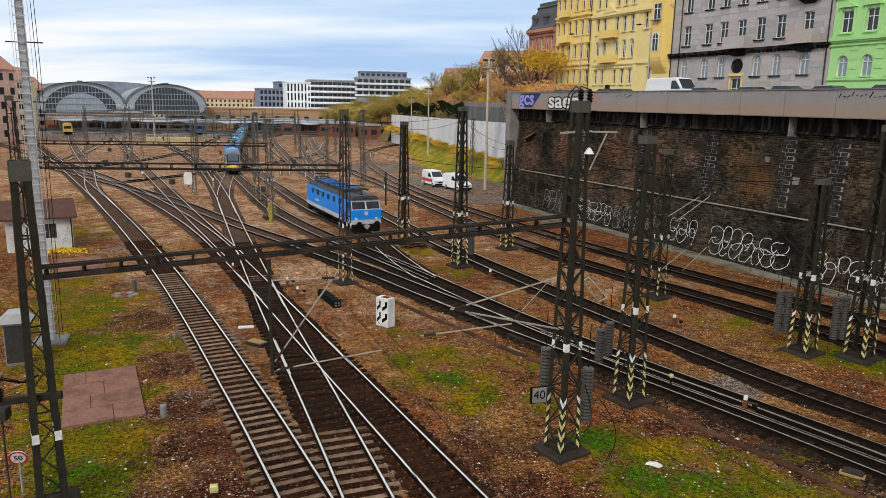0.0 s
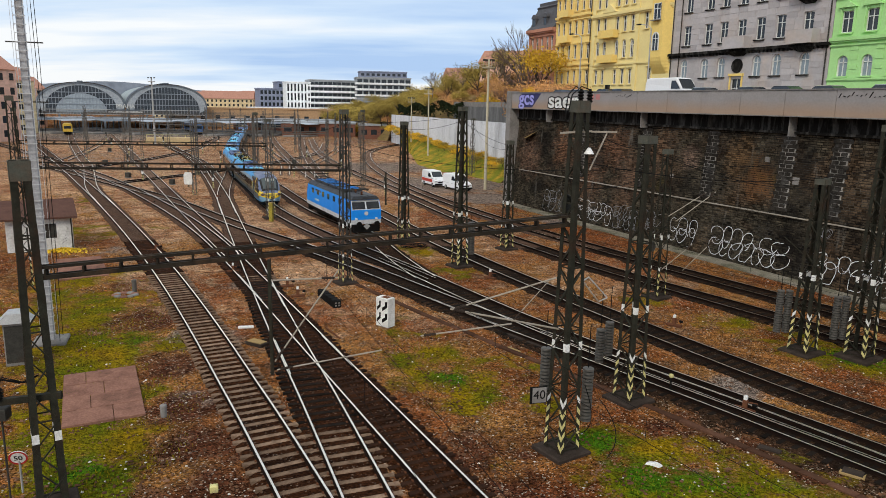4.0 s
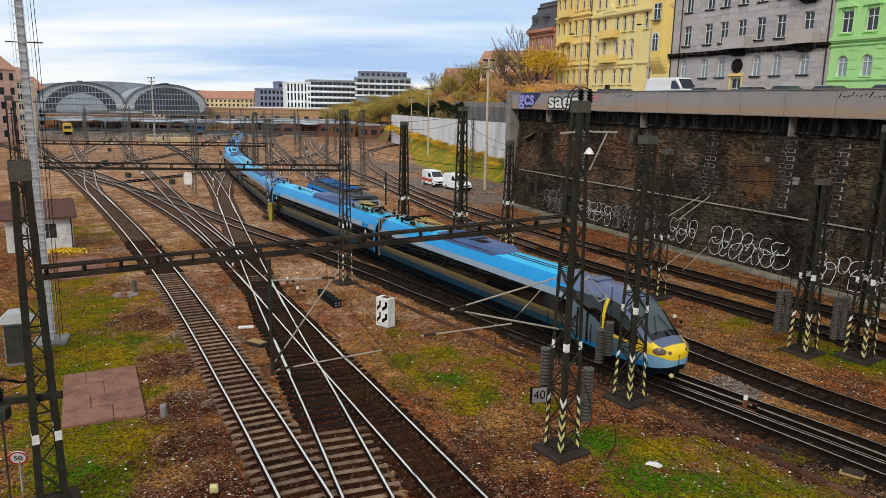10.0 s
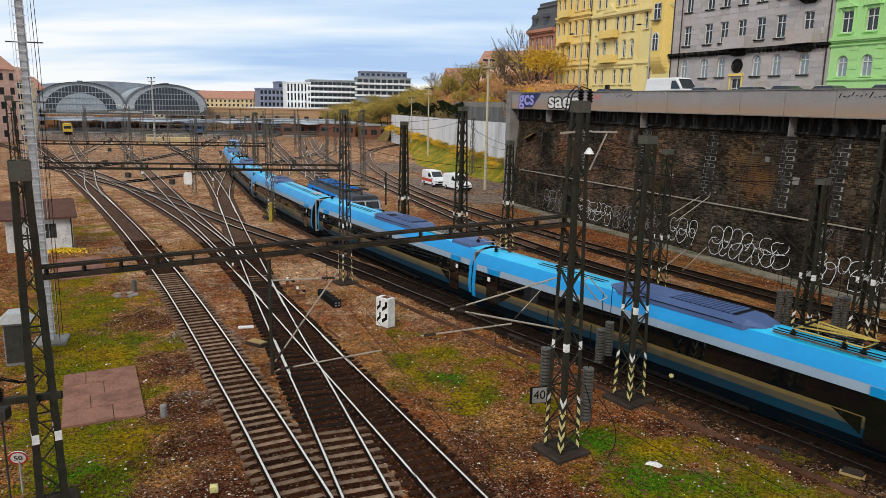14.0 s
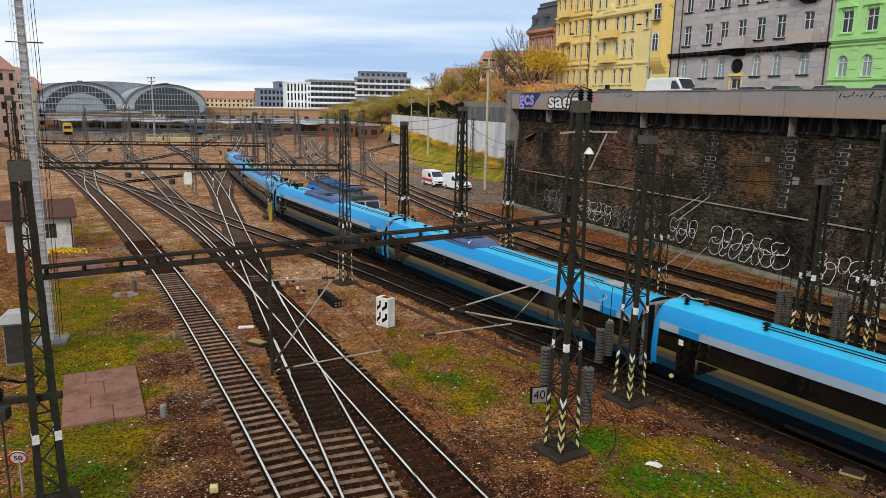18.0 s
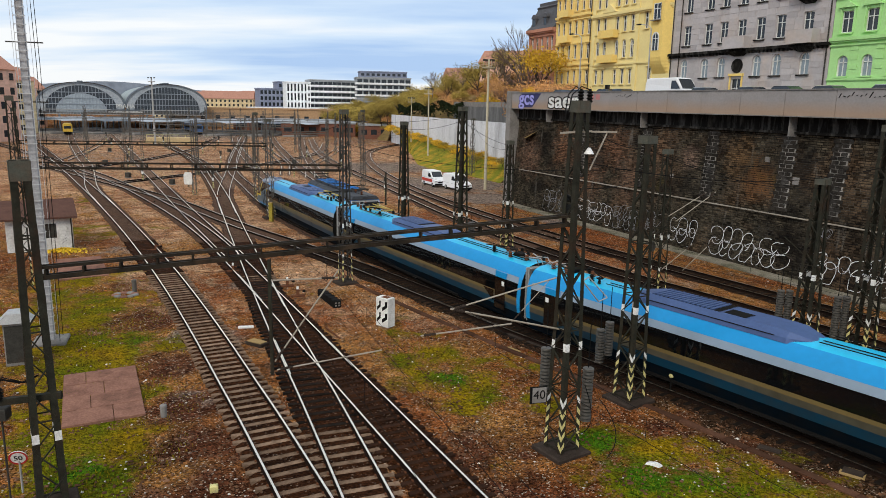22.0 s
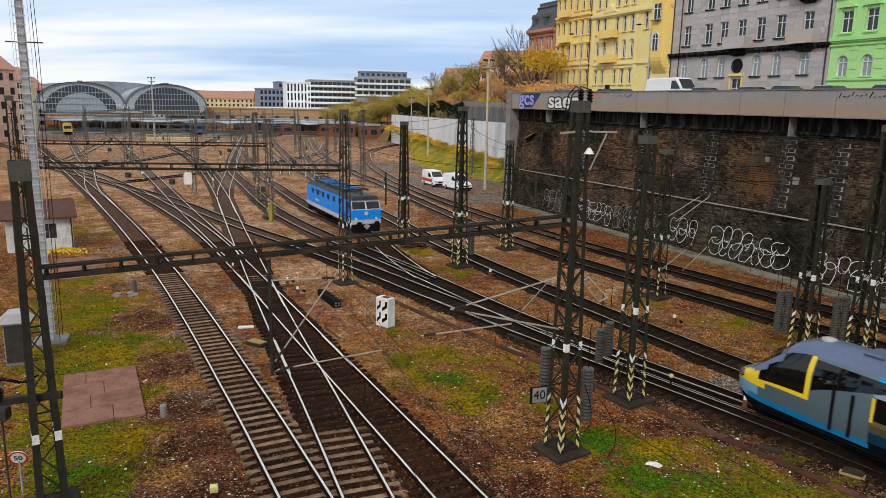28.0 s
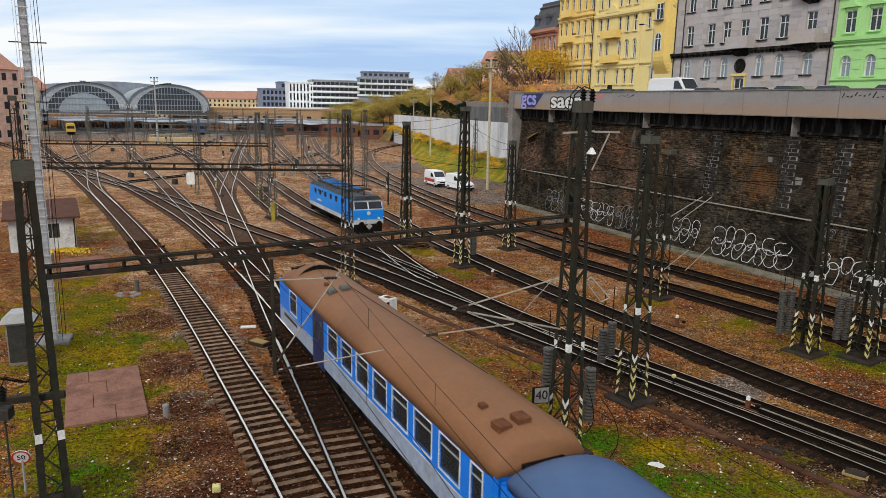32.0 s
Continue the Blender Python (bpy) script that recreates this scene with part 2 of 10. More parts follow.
M = dict(
    rail_top=surface("worn_rail_steel", (0.98, 0.87, 0.73), (0.82, 0.71, 0.58), 1.5, 0.34, 1.0, 0.03),
    sleeper_far=surface("hazed_far_sleeper", (0.13, 0.078, 0.052), (0.07, 0.042, 0.03), 2, 0.9, 0, 0.3),
    rail_side=surface("rusty_rail_web", (0.018, 0.010, 0.007), (0.007, 0.005, 0.004), 3, 0.8, 0.0, 0.3, spec=0.03),
    sleeper_grey=surface("weathered_sleeper", (0.30, 0.205, 0.14), (0.10, 0.060, 0.038), 3, 0.9, 0, 0.5, random=0.35),
    sleeper_dark=surface("oily_sleeper", (0.018, 0.013, 0.010), (0.007, 0.006, 0.005), 3, 0.85, 0, 0.5, random=0.4, spec=0.03),
    sleeper_brown=surface("rusty_wood_sleeper", (0.05, 0.022, 0.012), (0.014, 0.009, 0.007), 3, 0.9, 0, 0.5, random=0.3),
    ballast_brown=gravel("rust_stained_ballast", (0.050, 0.017, 0.006), (0.010, 0.005, 0.003), (0.18, 0.13, 0.10)),
    ballast_dark=gravel("oil_blackened_ballast", (0.007, 0.005, 0.004), (0.040, 0.021, 0.011), (0.13, 0.10, 0.08), pale=0.95),
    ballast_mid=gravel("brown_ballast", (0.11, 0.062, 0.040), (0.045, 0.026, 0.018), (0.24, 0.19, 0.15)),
    ballast_far=gravel("pale_hazed_ballast", (0.20, 0.125, 0.085), (0.12, 0.075, 0.052), (0.30, 0.24, 0.20)),
    cab_glass=plain_glass("dark_cab_glass", (0.010, 0.012, 0.015), 0.25),
    plate=surface("olive_steel_plate", (0.075, 0.078, 0.058), (0.05, 0.052, 0.04), 3, 0.7, 0, 0.2, dirt=(0.08, 0.045, 0.025), dirt_scale=2.0),
    mast=surface("grey_green_mast_paint", (0.036, 0.036, 0.026), (0.014, 0.014, 0.010), 2.5, 0.65, 0.0, 0.2, dirt=(0.040, 0.018, 0.010), dirt_scale=1.1, spec=0.08),
    beam=surface("brown_beam_paint", (0.034, 0.028, 0.020), (0.012, 0.010, 0.008), 2.5, 0.7, 0.0, 0.2, dirt=(0.08, 0.048, 0.028), dirt_scale=1.3, spec=0.06),
    mast_grey=surface("galvanised_mast", (0.062, 0.060, 0.052), (0.030, 0.029, 0.026), 2.5, 0.6, 0.2, 0.2, dirt=(0.08, 0.05, 0.035), dirt_scale=0.8, spec=0.1),
    # paler grey for the masts and beams further off
    mast_far=surface("pale_far_mast", (0.13, 0.122, 0.11), (0.08, 0.074, 0.066), 2.5, 0.7, 0, 0.1, dirt=(0.10, 0.055, 0.035), dirt_scale=0.8, spec=0.1),
    galv=surface("galvanised_tube", (0.46, 0.46, 0.45), (0.33, 0.33, 0.32), 4, 0.45, 0.3, 0.1),
    arm=surface("weathered_arm_steel", (0.38, 0.34, 0.28), (0.26, 0.22, 0.17), 4, 0.55, 0.2, 0.1),
    tan=surface("tan_painted_wood", (0.36, 0.25, 0.11), (0.26, 0.18, 0.08), 3, 0.8, 0, 0.2),
    rusty=surface("rusty_steel", (0.17, 0.07, 0.035), (0.09, 0.04, 0.025), 5, 0.85, 0.0, 0.4),
    wire=surface("blackened_wire", (0.008, 0.008, 0.008), (0.012, 0.012, 0.012), 5, 0.8, 0.0, 0.0, spec=0.03),
    white=surface("white_paint", (0.78, 0.78, 0.76), (0.6, 0.6, 0.57), 2, 0.55, 0, 0.1, dirt=(0.3, 0.28, 0.25), dirt_scale=1.5, dirt_amount=0.35),
    yellow=surface("yellow_paint", (0.66, 0.58, 0.22), (0.50, 0.45, 0.20), 3, 0.6, 0, 0.1, dirt=(0.2, 0.17, 0.1), dirt_scale=3),
    black=surface("black_paint", (0.006, 0.006, 0.006), (0.012, 0.011, 0.010), 3, 0.7, 0, 0.1, spec=0.05),
    concrete=surface("weathered_concrete", (0.27, 0.255, 0.24), (0.19, 0.178, 0.165), 0.8, 0.9, 0, 0.4, dirt=(0.08, 0.074, 0.068), dirt_scale=0.5),
    slab=surface("reddish_concrete_slab", (0.27, 0.14, 0.10), (0.19, 0.095, 0.07), 1.2, 0.9, 0, 0.4, dirt=(0.06, 0.034, 0.024), dirt_scale=0.6),
    foot=surface("dark_concrete_foot", (0.055, 0.042, 0.034), (0.03, 0.023, 0.019), 2, 0.9, 0, 0.5),
    iron=surface("cast_iron", (0.13, 0.122, 0.108), (0.06, 0.056, 0.05), 5, 0.6, 0.2, 0.2),
    parapet=None,
    dark_concrete=surface("near_black_concrete", (0.007, 0.0065, 0.006), (0.016, 0.0145, 0.013), 0.6, 0.9, 0, 0.4, dirt=(0.13, 0.124, 0.115), dirt_scale=0.9, stretch=(2.5, 1, 0.4)),
    mortar=surface("dark_mortar", (0.004, 0.0035, 0.003), (0.009, 0.007, 0.006), 1.0, 0.95, 0, 0.5, dirt=(0.17, 0.155, 0.135), dirt_scale=0.3, dirt_amount=0.75),
    fence=surface("grey_ribbed_concrete", (0.70, 0.71, 0.74), (0.58, 0.59, 0.62), 0.5, 0.85, 0, 0.2, dirt=(0.2, 0.2, 0.21), dirt_scale=0.3, stretch=(1, 1, 0.25)),
    old_wall=surface("streaked_old_wall", (0.07, 0.07, 0.072), (0.22, 0.218, 0.215), 1.0, 0.9, 0, 0.4, stretch=(1.5, 1.5, 0.3), dirt=(0.02, 0.02, 0.02), dirt_scale=0.5),
    asphalt=surface("asphalt", (0.085, 0.083, 0.082), (0.055, 0.055, 0.056), 1.5, 0.9, 0, 0.4),
    glass=plain_glass("window_glass", (0.02, 0.026, 0.033), 0.12),
    glass_sky=plain_glass("pale_window_glass", (0.22, 0.27, 0.30), 0.12),
    van_white=surface("clean_white_van_paint", (0.80, 0.81, 0.82), (0.76, 0.77, 0.79), 0.6, 0.35, 0, 0.0, grain=0.03),
    rubber=surface("black_rubber", (0.007, 0.007, 0.007), (0.012, 0.012, 0.012), 5, 0.8, 0, 0.1),
)


def parapet_material():
    """Grey concrete with a rusty tide mark over its lower half and dark runs from the top."""
    mat = surface("stained_parapet_concrete", (0.30, 0.285, 0.28), (0.25, 0.235, 0.23), 0.5, 0.9, 0, 0.15, 12, 0.6, grain=0.07)
    n, l = mat.node_tree.nodes, mat.node_tree.links
    bs = n["Principled BSDF"]
    col = bs.inputs["Base Color"].links[0].from_socket
    tc = n.new("ShaderNodeTexCoord")
    sp = n.new("ShaderNodeSeparateXYZ")
    l.new(tc.outputs["Object"], sp.inputs[0])

    def stain(col, colour, scale, stretch, z0, z1, wob, top):
        mp = n.new("ShaderNodeMapping")
        mp.inputs["Scale"].default_value = stretch
        l.new(tc.outputs["Object"], mp.inputs[0])
        nz = n.new("ShaderNodeTexNoise")
        nz.inputs["Scale"].default_value, nz.inputs["Detail"].default_value = scale, 6
        l.new(mp.outputs[0], nz.inputs["Vector"])
        ma = n.new("ShaderNodeMath"); ma.operation = "MULTIPLY_ADD"
        l.new(nz.outputs["Fac"], ma.inputs[0])
        ma.inputs[1].default_value = wob
        l.new(sp.outputs["Z"], ma.inputs[2])
        mr = n.new("ShaderNodeMapRange")
        mr.inputs[1].default_value, mr.inputs[2].default_value, mr.inputs[4].default_value = z0 + wob / 2, z1 + wob / 2, top
        l.new(ma.outputs[0], mr.inputs[0])
        mx = n.new("ShaderNodeMix"); mx.data_type = "RGBA"
        l.new(mr.outputs[0], mx.inputs[0]); l.new(col, mx.inputs[6])
        mx.inputs[7].default_value = (*colour, 1)
        return mx.outputs[2]
    col = stain(col, (0.36, 0.225, 0.13), 0.35, (1, 1, 1), 12.95, 12.1, 0.7, 0.6)
    col = stain(col, (0.14, 0.135, 0.13), 2.0, (1, 1, 0.15), 13.45, 13.8, 0.6, 0.8)
    l.new(col, bs.inputs["Base Color"])
    return mat


M["parapet"] = parapet_material()

# ---- plan ----
GROUND = -0.26
# the street wall: x along it towards the bridge, y away from the yard, z up
WALL = pose(11.4, 86.0, 0, 0, 0, -66.07)


def curve_through(points, step=0.5):
    """Points every step metres on a smooth line through the control points."""
    p = [Vector((x, y, 0)) for x, y in points]
    p = [p[0] * 2 - p[1]] + p + [p[-1] * 2 - p[-2]]
    fine = []
    for i in range(1, len(p) - 2):
        a, b, c, d = p[i - 1:i + 3]
        n = max(4, int((c - b).length / 0.4))
        for k in range(n):
            t = k / n
            fine.append(0.5 * ((2 * b) + (c - a) * t + (2 * a - 5 * b + 4 * c - d) * t * t + (3 * b - a - 3 * c + d) * t ** 3))
    fine.append(p[-2])
    # even steps
    xy = np.array([(v.x, v.y) for v in fine])
    # light smoothing keeps the line free of kinks
    seg = np.hypot(*np.diff(xy, axis=0).T)
    s = np.concatenate([[0], np.cumsum(seg)])
    u = np.arange(0, s[-1], step)
    xy = np.column_stack([np.interp(u, s, xy[:, 0]), np.interp(u, s, xy[:, 1])])
    w = max(1, int(6 / step))
    ker = np.ones(2 * w + 1) / (2 * w + 1)
    pad = np.vstack([xy[0] + (xy[0] - xy[1]) * np.arange(w, 0, -1)[:, None], xy, xy[-1] + (xy[-1] - xy[-2]) * np.arange(1, w + 1)[:, None]])
    return np.column_stack([np.convolve(pad[:, 0], ker, "valid"), np.convolve(pad[:, 1], ker, "valid")])


def frame_of(line):
    t = np.gradient(line, axis=0)
    t /= np.hypot(t[:, 0], t[:, 1])[:, None]
    return t, np.column_stack([-t[:, 1], t[:, 0]])


# centre lines, from the bridge towards the station
LINES = dict(
    west=[(9, -30), (1.6, 6), (-4.03, 20.0), (-7.07, 25.9), (-11.05, 33.5), (-16.4, 43.35), (-23.7, 56.1), (-33.6, 72.6), (-47.0, 94), (-64.6, 121.5), (-87.6, 157), (-130, 222)],
    west_branch=[(-38, 79.8), (-42.6, 87.3), (-48.2, 96.5), (-56.6, 112.9), (-65.3, 130), (-73.6, 144.3), (-89.6, 173), (-108, 207), (-140, 268)],
    cross=[(21, -20), (6.3, 9.5), (0.72, 20.4), (-1.82, 25.6), (-5.15, 32.1), (-9.2, 40.2), (-14.0, 49.6), (-19.6, 60.4), (-25.2, 70.2), (-31.1, 79.5), (-37.2, 88.6), (-46.3, 101.7), (-64, 124.4), (-110, 178), (-150, 225)],
    middle=[(12, -20), (2.4, 8), (-2.21, 20.3), (-4.34, 26.1), (-7.26, 33.5), (-10.9, 43), (-15.2, 54.5), (-21.2, 70.7), (-27.1, 86.8), (-34.8, 106.7), (-43.4, 127.7), (-53, 149.5), (-73, 190), (-108, 262)],
    middle_branch=[(-23.5, 76.8), (-27.2, 87), (-30.3, 97), (-37.5, 124.5), (-46.7, 159.4), (-61, 214.7), (-80, 290)],
    fan=[(-16.5, 55.2), (-20.1, 62), (-25.9, 73), (-31.5, 83.7), (-39.2, 98.7), (-52.1, 123.7), (-65.2, 149.6), (-86.5, 191), (-112, 239.6), (-128, 270)],
    main=[(150, -160), (61, -50), (30.2, -1.6), (23.2, 12.5), (20.35, 18.2), (16.5, 23.8), (13.4, 27.7), (10, 32.2), (6.6, 36.9), (2.2, 44), (0.55, 46.9), (-3.5, 53.8), (-6.9, 58.9), (-10.9, 65), (-14.9, 71.9), (-19.3, 80.4), (-23.1, 89.2), (-29.6, 105.3), (-37, 124), (-46.5, 157), (-61, 214), (-80, 290), (-120, 450)],
    crossover=[(29.4, -2.2), (22.6, 11.7), (19.75, 17.45), (15.95, 23.0), (13.2, 27.0), (9.8, 31.4), (6.4, 35.5), (2.1, 41.3), (0.6, 43.1), (-3.3, 48.7), (-6.2, 52.8), (-8.4, 55.4), (-12.9, 61.1), (-18.2, 67.2), (-23.6, 74), (-31.8, 85), (-39.3, 93.5), (-52, 107), (-75, 131)],
    siding=[(-1.2, 49.6), (-3.3, 54.5), (-5.3, 61), (-7.6, 67.6), (-11.2, 74.2), (-15.6, 82.5), (-22.7, 99.3), (-31.9, 122.5), (-51, 178), (-66, 225), (-75, 262)],
    east=[(100, -60), (48, -4), (23.8, 20.8), (18.28, 27.1), (14.9, 32.6), (11.9, 38.1), (8.1, 45.4), (4.9, 51.6), (1.7, 58.6), (-1.3, 65), (-3.8, 71.3), (-8.1, 82.1), (-13, 94), (-22, 118), (-31, 146), (-47, 200), (-62, 255)],
    far_east=[(95, -35), (52, 4), (28.5, 29.5), (23.77, 36.2), (19.5, 42.9), (14.8, 50.1), (10.0, 58.3), (5.4, 68), (0.83, 79.6), (-3.9, 93), (-9.5, 109), (-16.7, 128), (-24, 150), (-33, 184), (-45, 240)],
    wall_track=[(90, -25), (54, 8), (31.5, 33), (26.25, 40.6), (21.5, 48.3), (16.2, 57.4), (10.5, 68), (4.5, 80.8), (-1.7, 96), (-7.7, 114), (-13.2, 136), (-17.6, 162), (-19, 186), (-14, 214), (-2, 240)],
    yard_one=[(-12.5, 91), (-16.3, 103.8), (-23.4, 129.6), (-29.8, 155.3), (-41.2, 206), (-50, 250)],
    throat_one=[(-48, 105), (-39, 127), (-33.5, 150), (-31, 176), (-36, 215)],
    throat_two=[(-36, 112), (-47, 139), (-61, 166), (-82, 205)],
    throat_three=[(-27, 120), (-32, 142), (-42, 172), (-58, 222)],
    throat_four=[(-64, 124), (-61, 150), (-64, 186), (-76, 240)],
    throat_five=[(-22, 116), (-26, 140), (-27, 168), (-30, 215)],
    throat_six=[(-75, 140), (-84, 168), (-98, 205), (-118, 252)],
    yard_two=[(-19.5, 142), (-24, 170), (-31, 205), (-36, 245)],
)
PATHS = {k: curve_through(v) for k, v in LINES.items()}


def grounds():
    """The yard's ground: one sheet out to the horizon, uneven near the camera."""
    xs = np.concatenate([np.linspace(-2600, -150, 14)[:-1], np.linspace(-150, -48, 18)[:-1], np.linspace(-48, 40, 150), np.linspace(40, 120, 14)[1:], np.linspace(120, 2600, 14)[1:]])
    ys = np.concatenate([np.linspace(-2600, -60, 12)[:-1], np.linspace(-60, 10, 12)[:-1], np.linspace(10, 90, 150), np.linspace(90, 330, 40)[1:], np.linspace(330, 3200, 14)[1:]])
    verts, faces = [], []
    for y in ys:
        for x in xs:
            z = GROUND
            if -48 < x < 40 and 10 < y < 90:
                z += 0.07 * noise.noise((x * 0.35, y * 0.35, 0)) + 0.03 * noise.noise((x * 1.3, y * 1.3, 5)) - 0.02
            # the west side of the yard dips a little, the grass bank by the ribbed wall rises
            verts.append((x, y, z))
    w = len(xs)
    for j in range(len(ys) - 1):
        for i in range(w - 1):
            k = j * w + i
            faces.append((k, k + 1, k + w + 1, k + w))
    me = bpy.data.meshes.new("ground")
    me.from_pydata(verts, [], faces)
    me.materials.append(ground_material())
    me.shade_smooth()
    ob = new("ground", me)
    tagged(ob, "rust-brown gravel railway ground with mossy grass patches", "ground", kind="structure")


# grass and moss patches: centre, radius, strength
GRASS = [(-19.5, 38, 4.5, 0.95), (-15.8, 30.8, 3.4, 1.0), (-12.6, 23.4, 3.2, 1.0), (-24, 47, 4.5, 0.8), (-14.0, 26.5, 4.2, 1.0), (-17, 34, 5.0, 1.0), (-12.0, 21.0, 2.2, 1.0), (-22, 42, 6, 0.8), (-10.6, 24.0, 1.6, 0.7), (7.8, 21.6, 3.0, 1.1), (5.8, 25.2, 1.5, 1.0), (10, 21.5, 3.0, 1.0), (1.5, 29.5, 2.6, 0.9), (-0.8, 33.8, 2.6, 0.85),
         (20, 36.0, 2.6, 1.0), (23.5, 33.5, 3.0, 1.0), (17.2, 40.5, 2.4, 0.7), (-2.2, 60.5, 2.8, 0.85), (1.0, 52.5, 2.4, 0.75), (13.5, 45.2, 2.2, 0.7), (-33, 66, 6, 0.6), (-44, 86, 6, 0.5), (4.2, 28.6, 1.6, 0.7), (2.0, 30.0, 3.0, 0.72), (-0.5, 31.5, 3.0, 0.66), (2.8, 33.0, 2.6, 0.6), (8.0, 24.0, 2.6, 0.8), (12.0, 20.5, 3.4, 0.8), (-1.5, 38.5, 2.4, 0.5)]
GREY = [(-70, 150, 40, 0.45), (-110, 255, 60, 1.0), (-30, 230, 40, 0.5), (12.5, 19.0, 3.0, 0.6), (-10.2, 29.5, 2.0, 0.5), (-13.0, 36.5, 2.4, 0.9), (13.6, 30.6, 1.6, 1.2), (-13.2, 48.0, 2.2, 0.8), (0.0, 112, 13, 1.1), (-12, 140, 14, 1.0), (13, 78, 4, 0.8), (6.5, 96, 8, 1.0), (-9.2, 34.5, 1.0, 0.5), (-26.5, 58, 3, 0.6)]


# fresh green spots; dark spots of oil, damp and painted-in train shade
LUSH = [(7.6, 22.0, 2.6, 0.75), (6.0, 25.2, 1.5, 0.95), (9.8, 21.2, 2.2, 0.55), (0.6, 31.0, 1.2, 0.8), (22, 35, 2.6, 0.7), (-12.4, 21.4, 2.2, 0.7), (-16.5, 36, 3, 0.5)]
OIL_AND_SHADE = [(-7.0, 21.0, 2.2, 1.0), (-8.6, 24.2, 2.2, 1.0), (-10.5, 27.6, 2.2, 1.0), (-13.0, 32.0, 2.3, 1.0), (-16.6, 39, 2.6, 0.95), (-21, 47, 2.8, 0.8), (-25.5, 55, 3, 0.6), (9.0, 26.0, 1.6, 0.7), (-1.0, 21.2, 2.0, 0.8), (13, 22.5, 2.2, 0.9), (16.5, 20, 2.6, 0.9), (11.6, 25, 1.8, 0.9), (3, 22, 1.6, 0.6), (14.5, 25.5, 2.6, 0.9), (19, 21, 3.0, 0.9), (12, 28.5, 2.0, 0.8), (6, 18.5, 2.6, 0.8), (2.5, 20, 3.4, 0.85), (0.8, 23.4, 2.4, 0.8), (2.6, 24.6, 2.0, 0.75), (-9.5, 19, 2.6, 0.8), (10, 18, 3.0, 0.8), (7.5, 24, 1.6, 0.6), (16, 17.5, 3.5, 0.9), (13.2, 24.2, 1.8, 0.9), (16, 21.4, 2.2, 1.0), (10.4, 27.4, 1.6, 0.8), (8.2, 30.6, 1.6, 0.7), (19, 18.5, 2.5, 1.0)]
# patches of paler ground, largest towards the station
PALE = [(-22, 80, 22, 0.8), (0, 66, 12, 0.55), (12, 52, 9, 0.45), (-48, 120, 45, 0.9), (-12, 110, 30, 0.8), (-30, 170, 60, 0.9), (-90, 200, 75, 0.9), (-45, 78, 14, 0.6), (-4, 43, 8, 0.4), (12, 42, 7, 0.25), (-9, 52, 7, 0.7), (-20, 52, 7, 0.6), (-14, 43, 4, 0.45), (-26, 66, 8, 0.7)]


# dark ground along the line to the bridge, with under-train shade painted in
TRACKSIDE_SHADE = [(19.0, 17.2, 1.7, 1.0), (17.2, 19.4, 1.7, 1.0), (15.3, 21.8, 1.7, 1.0), (13.4, 24.2, 1.6, 1.0), (11.5, 26.6, 1.6, 1.0), (9.6, 29.2, 1.5, 0.95), (7.8, 31.8, 1.5, 0.9), (6.0, 34.6, 1.5, 0.85), (17.8, 22.0, 1.5, 0.9), (15.6, 24.8, 1.5, 0.9), (13.4, 27.6, 1.5, 0.9), (11.2, 30.4, 1.5, 0.9), (9.0, 33.4, 1.5, 0.85)]


